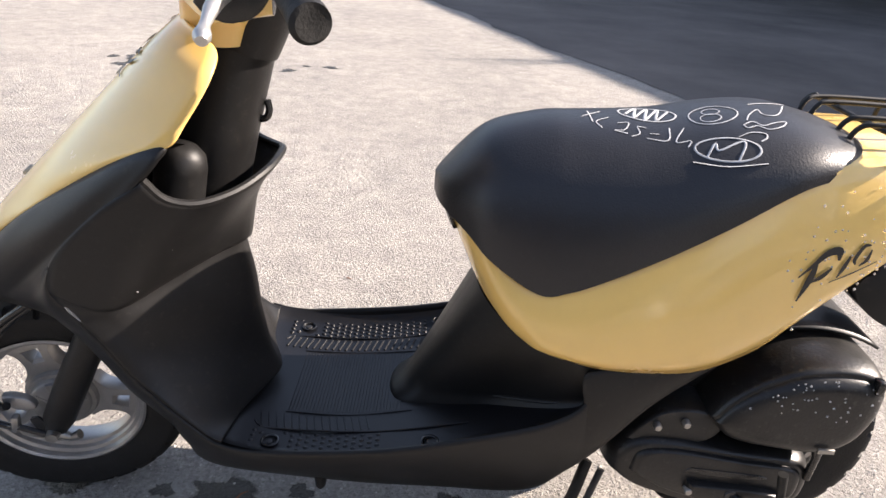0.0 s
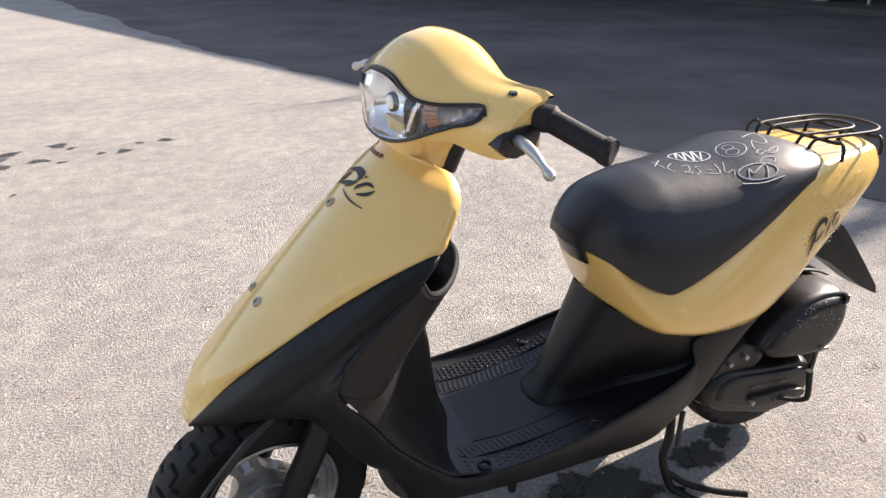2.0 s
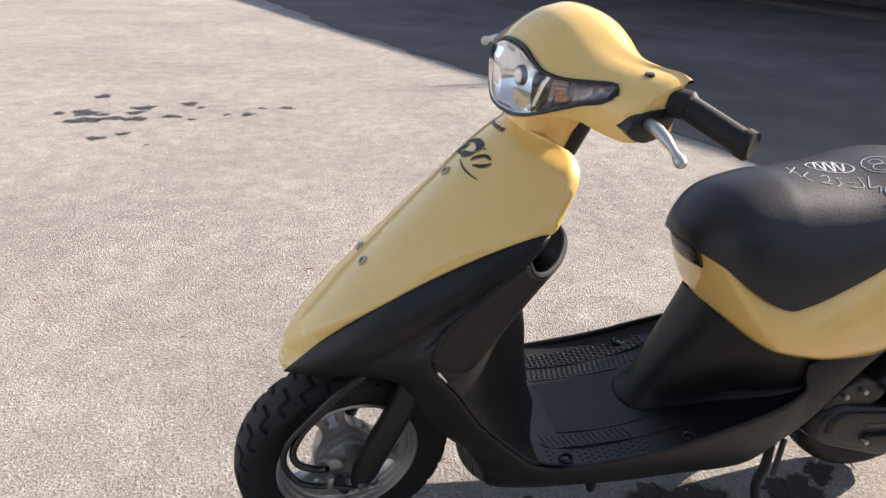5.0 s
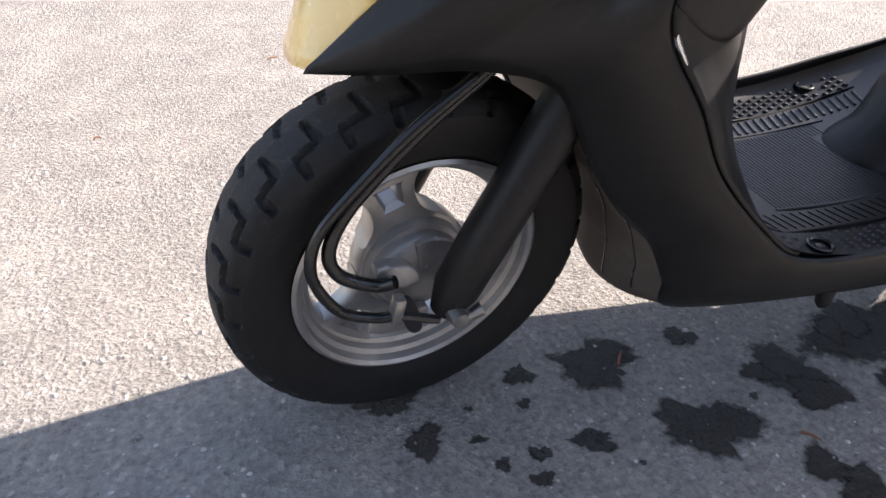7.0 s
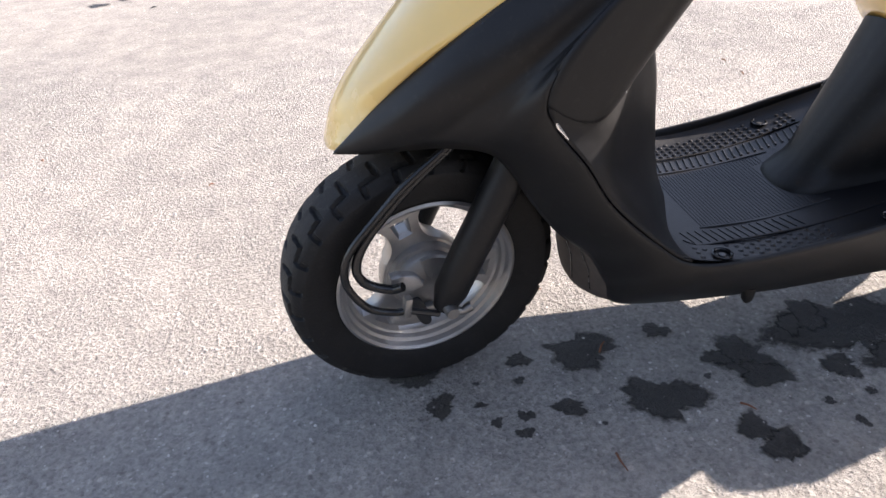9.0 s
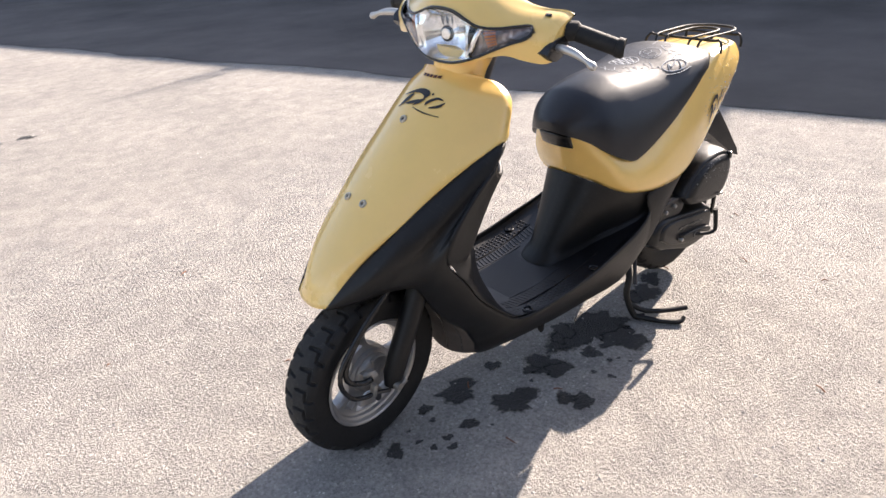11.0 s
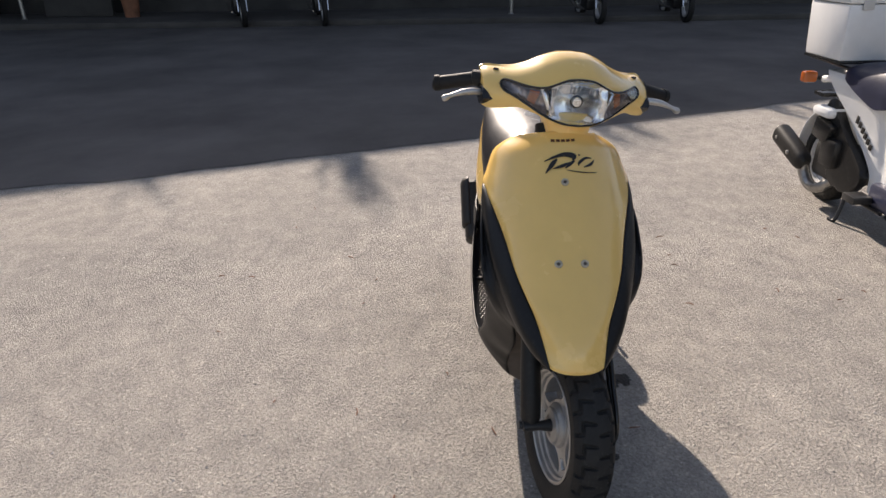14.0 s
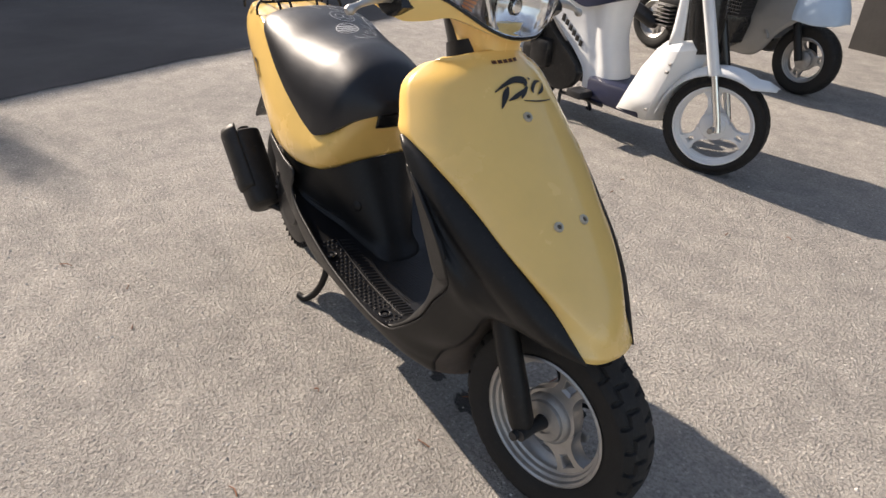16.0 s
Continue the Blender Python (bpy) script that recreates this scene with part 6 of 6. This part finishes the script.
    for k in range(6):
        part("cooling_fin", block((0.98, 0.15, 0.21 + 0.025 * k), (0.14, 0.06, 0.008), 0.002), STEEL, w)
    part("muffler", tube([(1.02, 0.16, 0.20), (1.05, 0.165, 0.21), (1.32, 0.19, 0.31), (1.35, 0.19, 0.32)], [0.03, 0.048, 0.05, 0.04], 20), ENGINE, w, "black exhaust silencer")
    part("stand", tube([(0.86, -0.12, 0.16), (0.85, -0.13, 0.008), (0.85, 0.13, 0.008), (0.86, 0.12, 0.16)], 0.009, 10), DARKSTEEL, w)
    return w


NOSE = material("pale_blue_paint", (0.5, 0.62, 0.75), 0.3, vary=0.05, coat=0.4)
silver_scooter(pose(1.385, -3.26, 0.0, 0, 0, -3.0))


def wire_basket(at):
    b = thing("wire_basket", "black wire mesh basket hung over a black bucket bag", "basket", "", at)
    bm = bmesh.new()
    for k in range(25):
        f = k / 24
        for sgn in (-1, 1):
            tube([(-0.16 + 0.32 * f, sgn * 0.13, 0.26), (-0.13 + 0.26 * f, sgn * 0.10, 0.0)], 0.0025, 5, bm=bm)
            tube([(sgn * 0.16, -0.13 + 0.26 * f, 0.26), (sgn * 0.13, -0.10 + 0.20 * f, 0.0)], 0.0025, 5, bm=bm)
    for k in range(17):
        f = k / 16
        hx, hy = 0.13 + 0.03 * f, 0.10 + 0.03 * f
        tube([(-hx, -hy, 0.26 * f), (hx, -hy, 0.26 * f), (hx, hy, 0.26 * f), (-hx, hy, 0.26 * f), (-hx, -hy, 0.26 * f)], 0.0025, 5, bm=bm)
    for k in range(9):
        tube([(-0.13, -0.10 + 0.025 * k, 0), (0.13, -0.10 + 0.025 * k, 0)], 0.0025, 5, bm=bm)
    part("mesh", bm, DARKSTEEL, b)
    part("liner", tube([(0, 0, 0.235), (0, 0, 0.20), (0, 0, 0.01)], [0.09, 0.125, 0.10], 20), GLOSSBLACK, b, "black bag inside the basket")
    part("bag", tube([(0, 0, 0.0), (0, 0, -0.03), (0, 0, -0.13), (0, 0, -0.165)], [0.13, 0.135, 0.11, 0.06], 20), GLOSSBLACK, b, "sagging black bag")
    return b


BASKET = wire_basket(pose(1.88, -3.10, 0.40))
BASKET.scale = (1.4, 1.4, 1.25)

# ---- building, road side ----
FX = 11.6
tagged(part("wall_east", block((FX + 1.6, 12, 2.25), (0.3, 64, 4.5), 0), DARKWALL), "dark workshop wall in the shade", "wall", kind="structure")
# slab added out of view, its slanted edge set to throw the shade line
bm = bmesh.new()
pts = [(12.2 + 0.38 * 7.0, -7.0), (12.2 - 0.38 * 45, 45.0), (FX + 6, 45.0), (FX + 6, -7.0)]
lo = [bm.verts.new((x, y, 4.5)) for x, y in pts]
hi = [bm.verts.new((x, y, 4.7)) for x, y in pts]
bm.faces.new(lo[::-1])
bm.faces.new(hi)
for i in range(4):
    j = (i + 1) % 4
    bm.faces.new((lo[i], lo[j], hi[j], hi[i]))
tagged(part("roof", bm, DARKWALL), "unseen flat roof slab cut to cast the yard's shade line", "roof", kind="structure")
tagged(part("pavement_east", block((FX + 0.4, 12, 0.05), (2.1, 64, 0.11), 0.02), DIMWALL), "raised concrete kerb strip along the workshop", "pavement", kind="structure")
tagged(part("wall_south", block((-3.0, -4.98, 1.4), (9.8, 0.25, 2.8), 0), DIMWALL), "grey rendered boundary wall", "wall", kind="structure")
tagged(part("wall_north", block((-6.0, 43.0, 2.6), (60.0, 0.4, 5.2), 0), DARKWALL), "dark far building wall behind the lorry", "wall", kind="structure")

# unseen twigs added on the roof's edge to cast streak shadows on the yard
def twigs(name_at, towards, count, seed):
    r2 = random.Random(seed)
    bm = bmesh.new()
    for k in range(count):
        a = Vector(name_at) + Vector((r2.uniform(-0.06, 0.06), r2.uniform(-0.06, 0.06), 0))
        t = Vector(towards) * r2.uniform(0.5, 1.0) + Vector((r2.gauss(0, 0.10), r2.gauss(0, 0.10), r2.gauss(0, 0.06)))
        m = a + t * 0.5 + Vector((r2.gauss(0, 0.03), r2.gauss(0, 0.03), 0))
        tube([a, m, a + t], [0.011, 0.008, 0.004], 5, bm=bm)
    return tagged(part("shadow_twigs", bm, RUST2), "unseen twig bundle added on the roof edge to cast shadows", "twigs", "twigs on the roof edge")


RUST2 = material("weathered_wood", (0.16, 0.13, 0.10), 0.85, vary=0.3, scale=9, bump=0.25, bump_scale=60)
for k, (a, t, n) in enumerate([((9.84, 6.30, 4.69), (-0.02, -0.12, 0.46), 9), ((10.75, 3.92, 4.69), (0.0, -0.2, 0.24), 9), ((11.20, 2.72, 4.69), (0.0, 0.0, 0.72), 26), ((11.16, 2.86, 4.69), (-0.02, -0.1, 0.32), 14), ((11.88, 0.97, 4.69), (0.0, 0.0, 0.45), 13), ((11.95, 0.78, 4.69), (0.0, -0.06, 0.42), 13), ((12.44, -0.5, 4.69), (0.0, -0.1, 0.38), 12), ((12.86, -1.6, 4.69), (0.0, -0.2, 0.5), 14)]):
    twigs(a, t, n, 40 + k)


def post(x, y):
    bm = tube([(x, y, 0.09), (x, y, 0.13), (x, y, 4.5)], [0.07, 0.035, 0.035], 12)
    return tagged(part("steel_post", bm, STEEL), "slim grey steel post carrying the canopy", "post", "canopy posts")


for x, y in ((11.75, 8.0), (11.85, 14.6), (11.9, 20.0), (11.8, 30.0), (11.6, -1.0)):
    post(x, y)


def display_rack(at):
    r = thing("display_rack", "white-framed glass display cabinet standing on the kerb", "cabinet", "", at)
    for x in (-0.4, 0.4):
        for y in (-1.2, 1.2):
            part("leg", tube([(x, y, 0.0), (x, y, 1.9)], 0.03, 8), WHITEBOARD, r)
    for z in (0.16, 1.0, 1.85):
        for x in (-0.4, 0.4):
            part("rail", tube([(x, -1.2, z), (x, 1.2, z)], 0.03, 8), WHITEBOARD, r)
        for y in (-1.2, 1.2):
            part("rail", tube([(-0.4, y, z), (0.4, y, z)], 0.03, 8), WHITEBOARD, r)
    part("shelf", block((0, 0, 0.18), (0.76, 2.36, 0.03), 0.004), DARKWALL, r)
    part("back_panel", block((0.38, 0, 1.0), (0.02, 2.36, 1.6), 0.004), DARKWALL, r)
    return r


display_rack(pose(12.4, 22.5, 0.105))


def stool(at):
    s = thing("wooden_trestle", "weathered wooden trestle in the shade", "trestle", "trestles by the workshop", at)
    for y in (-0.28, 0.28):
        for x in (-0.3, 0.3):
            part("leg", tube([(x * 1.15, y, 0.0), (x * 0.8, y, 0.8)], 0.035, 6), RUST2, s)
        part("brace", tube([(-0.3, y, 0.25), (0.3, y, 0.25)], 0.025, 6), RUST2, s)
    part("top", block((0, 0, 0.82), (0.7, 0.8, 0.05), 0.01), RUST2, s)
    return s


stool(pose(12.3, 16.6, 0.105, 0, 0, 12))
stool(pose(12.45, 15.5, 0.105, 0, 0, -8))


def covered_stall(at):
    s = thing("covered_stall", "stall wrapped in a blue and speckled white sheet", "stall", "", at)
    rows = []
    for z, hw, x in ((0.0, 1.15, 0.0), (0.12, 1.28, -0.05), (0.35, 1.36, -0.08), (0.55, 1.30, -0.06)):
        rows.append([(x + 0.05 * math.sin(9 * v + 5 * z), hw * v, z) for v in np.linspace(-1, 1, 40)])
    thicken(part("skirt", grid(rows), SPECK, s, "crumpled speckled white sheet"), 0.02)
    rows = []
    for z, hw, x in ((0.55, 1.30, -0.07), (0.9, 1.22, -0.03), (1.5, 1.2, 0.02), (2.0, 1.2, 0.02)):
        rows.append([(x + 0.02 * math.sin(6 * v + 3 * z), hw * v, z) for v in np.linspace(-1, 1, 30)])
    thicken(part("banner", grid(rows), BLUE, s, "faded blue printed banner"), 0.02)
    part("frame", block((0.4, 0, 1.0), (0.7, 2.2, 2.0), 0.02), DARKWALL, s)
    return s


SPECK = material("speckled_sheet", (0.45, 0.46, 0.45), 0.7, vary=0.75, scale=22, bump=0.4, bump_scale=30)
covered_stall(pose(11.9, 10.1, 0.105, 0, 0, 0))
tagged(part("leaning_board", block((12.35, 7.2, 1.0), (0.12, 1.3, 1.8), 0.02, Matrix.Rotation(radians(6), 4, "Y")), DARKWALL), "dark boards leaning against the wall", "boards")
bm = tube([(12.0, 6.1, 0.105), (12.0, 6.1, 0.5), (11.97, 6.13, 0.62), (12.0, 6.1, 1.2), (12.0, 6.1, 1.8)], [0.13, 0.17, 0.21, 0.2, 0.16], 14, 24)
tagged(part("rusty_drum_stack", bm, RUST), "rusty brown column of stacked drums", "drums")


def parked_bike(at, label, paint):
    b = thing("motorbike", label, "motorbike", "bikes in the shade", at)
    for x in (0.0, 1.2):
        wl2 = whole_wheel("wheel", Vector((x, 0, 0.26)), b, ALLOY, "", 0.3, 0.17)
        part("tyre", tyre_bm(Vector((x, 0, 0.26)), 0.26, 0.168, 0.045, 36), RUBBER, wl2)
    part("fork", tube([(0.0, 0.07, 0.26), (0.2, 0.07, 0.85)], 0.02, 10), CHROME, b)
    part("fork", tube([(0.0, -0.07, 0.26), (0.2, -0.07, 0.85)], 0.02, 10), CHROME, b)
    part("engine", block((0.58, 0, 0.34), (0.42, 0.26, 0.3), 0.05), ENGINE, b)
    part("fairing", tube([(0.12, 0, 0.72), (0.3, 0, 0.7), (0.6, 0, 0.68), (0.8, 0, 0.62)], [0.08, 0.17, 0.16, 0.10], 18), paint, b)
    part("seat", tube([(0.75, 0, 0.72), (0.9, 0, 0.74), (1.25, 0, 0.80)], [0.06, 0.12, 0.07], 14, flat=0.5), VINYL, b)
    part("handlebar", tube([(0.34, -0.33, 0.98), (0.22, -0.1, 0.95), (0.22, 0.1, 0.95), (0.34, 0.33, 0.98)], 0.014, 10), DARKSTEEL, b)
    part("exhaust", tube([(0.5, 0.14, 0.22), (0.9, 0.15, 0.22), (1.25, 0.16, 0.32)], [0.02, 0.035, 0.04], 12), CHROME, b)
    return b


parked_bike(pose(10.9, 3.7, 0.0, 0, 0, 20), "dark motorbike with chrome forks in the shade", SILVER)
parked_bike(pose(10.9, 2.3, 0.0, 0, 0, 15), "grey motorbike with chrome forks in the shade", DARKWALL)
parked_bike(pose(10.6, -2.4, 0.0, 0, 0, 5), "motorbike with blue fairing in the shade", BLUE)
parked_bike(pose(10.7, -3.9, 0.0, 0, 0, 0), "motorbike with pale blue fairing in the shade", NOSE)


def lorry(at):
    t = thing("lorry", "dark lorry parked far off in the shade", "lorry", "", at)
    for y in (-1.0, 1.0):
        for x in (0.0, 3.2):
            part("wheel", lathe([(0.0, -0.14), (0.3, -0.14), (0.46, -0.15), (0.5, -0.1), (0.5, 0.1), (0.46, 0.15), (0.0, 0.14)], 30, "x", (y, x, 0.5)), RUBBER, t)
    part("chassis", block((0, 1.6, 0.85), (1.9, 5.6, 0.3), 0.03), DARKSTEEL, t)
    part("underframe", block((0, 1.6, 0.5), (1.7, 3.9, 0.55), 0.05), DARKWALL, t)
    part("bed", block((0, 2.4, 1.7), (2.2, 4.0, 1.4), 0.04), DARKWALL, t)
    part("cab", block((0, -0.6, 1.7), (2.2, 1.6, 1.7), 0.15), DARKWALL, t)
    part("bumper", block((0, -1.45, 0.62), (2.2, 0.1, 0.25), 0.03), DARKSTEEL, t)
    return t


LORRY = lorry(pose(-3.2, 31.0, 0.0, 0, 0, -90))
LORRY.scale = (1.25, 1.25, 1.25)

# ---- grit lying on the yard ----
def grit_bits(count, size, seed, reach, mat, label):
    rnd = random.Random(seed)
    verts, faces = [], []
    for _ in range(count):
        x, y = rnd.uniform(-reach[0], reach[1]), rnd.uniform(-reach[2], reach[3])
        s = size * rnd.choice((0.6, 0.8, 1.0, 1.0, 1.6))
        a0 = rnd.uniform(0, 6.28)
        stretch = rnd.uniform(0.5, 1.0)
        b = len(verts)
        for k in range(5):
            a = a0 + k * 1.2566
            q = s * rnd.uniform(0.7, 1.15)
            u, v = q * math.cos(a), q * math.sin(a) * stretch
            verts.append((x + u * math.cos(a0) - v * math.sin(a0), y + u * math.sin(a0) + v * math.cos(a0), 0.0))
        verts.append((x + rnd.uniform(-0.3, 0.3) * s, y + rnd.uniform(-0.3, 0.3) * s, s * rnd.uniform(0.5, 0.9)))
        faces += [(b + k, b + (k + 1) % 5, b + 5) for k in range(5)]
    me = bpy.data.meshes.new("grit")
    me.from_pydata(verts, [], faces)
    me.materials.append(mat)
    return tagged(new("grit", me), label, "grit", kind="stuff")


def grit_material(name, lo, hi):
    m = bpy.data.materials.new(name)
    m.use_nodes = True
    nt = m.node_tree
    b = nt.nodes["Principled BSDF"]
    b.inputs["Roughness"].default_value = 0.85
    geo = nt.nodes.new("ShaderNodeNewGeometry")
    r = nt.nodes.new("ShaderNodeValToRGB")
    r.color_ramp.elements[0].color, r.color_ramp.elements[1].color = (*lo, 1), (*hi, 1)
    nt.links.new(geo.outputs["Random Per Island"], r.inputs["Fac"])
    nt.links.new(r.outputs["Color"], b.inputs["Base Color"])
    return m


GRIT = grit_material("loose_grit", (0.26, 0.24, 0.22), (0.62, 0.59, 0.55))
grit_bits(14000, 0.0022, 31, (1.2, 2.2, 1.2, 1.4), GRIT, "fine loose grit scattered over the concrete yard")
grit_bits(9000, 0.0036, 32, (1.8, 4.2, 4.0, 4.5), GRIT, "small loose stones scattered over the concrete yard")


def twig(x, y, length, turn, bend, seed):
    p = [(x, y, 0.003), (x + 0.5 * length * math.cos(turn) - bend * math.sin(turn), y + 0.5 * length * math.sin(turn) + bend * math.cos(turn), 0.006), (x + length * math.cos(turn), y + length * math.sin(turn), 0.003)]
    tagged(part("twig", tube(p, [0.0018, 0.0016, 0.0008], 6, 8), RUST), "small dry brown twig lying on the concrete yard", "twig", "twigs on the yard")


rnd = random.Random(77)
for k in range(46):
    twig(rnd.uniform(-1.3, 2.0), rnd.uniform(-1.6, 1.2), rnd.uniform(0.012, 0.04), rnd.uniform(0, 6.28), rnd.uniform(-0.004, 0.004), k)
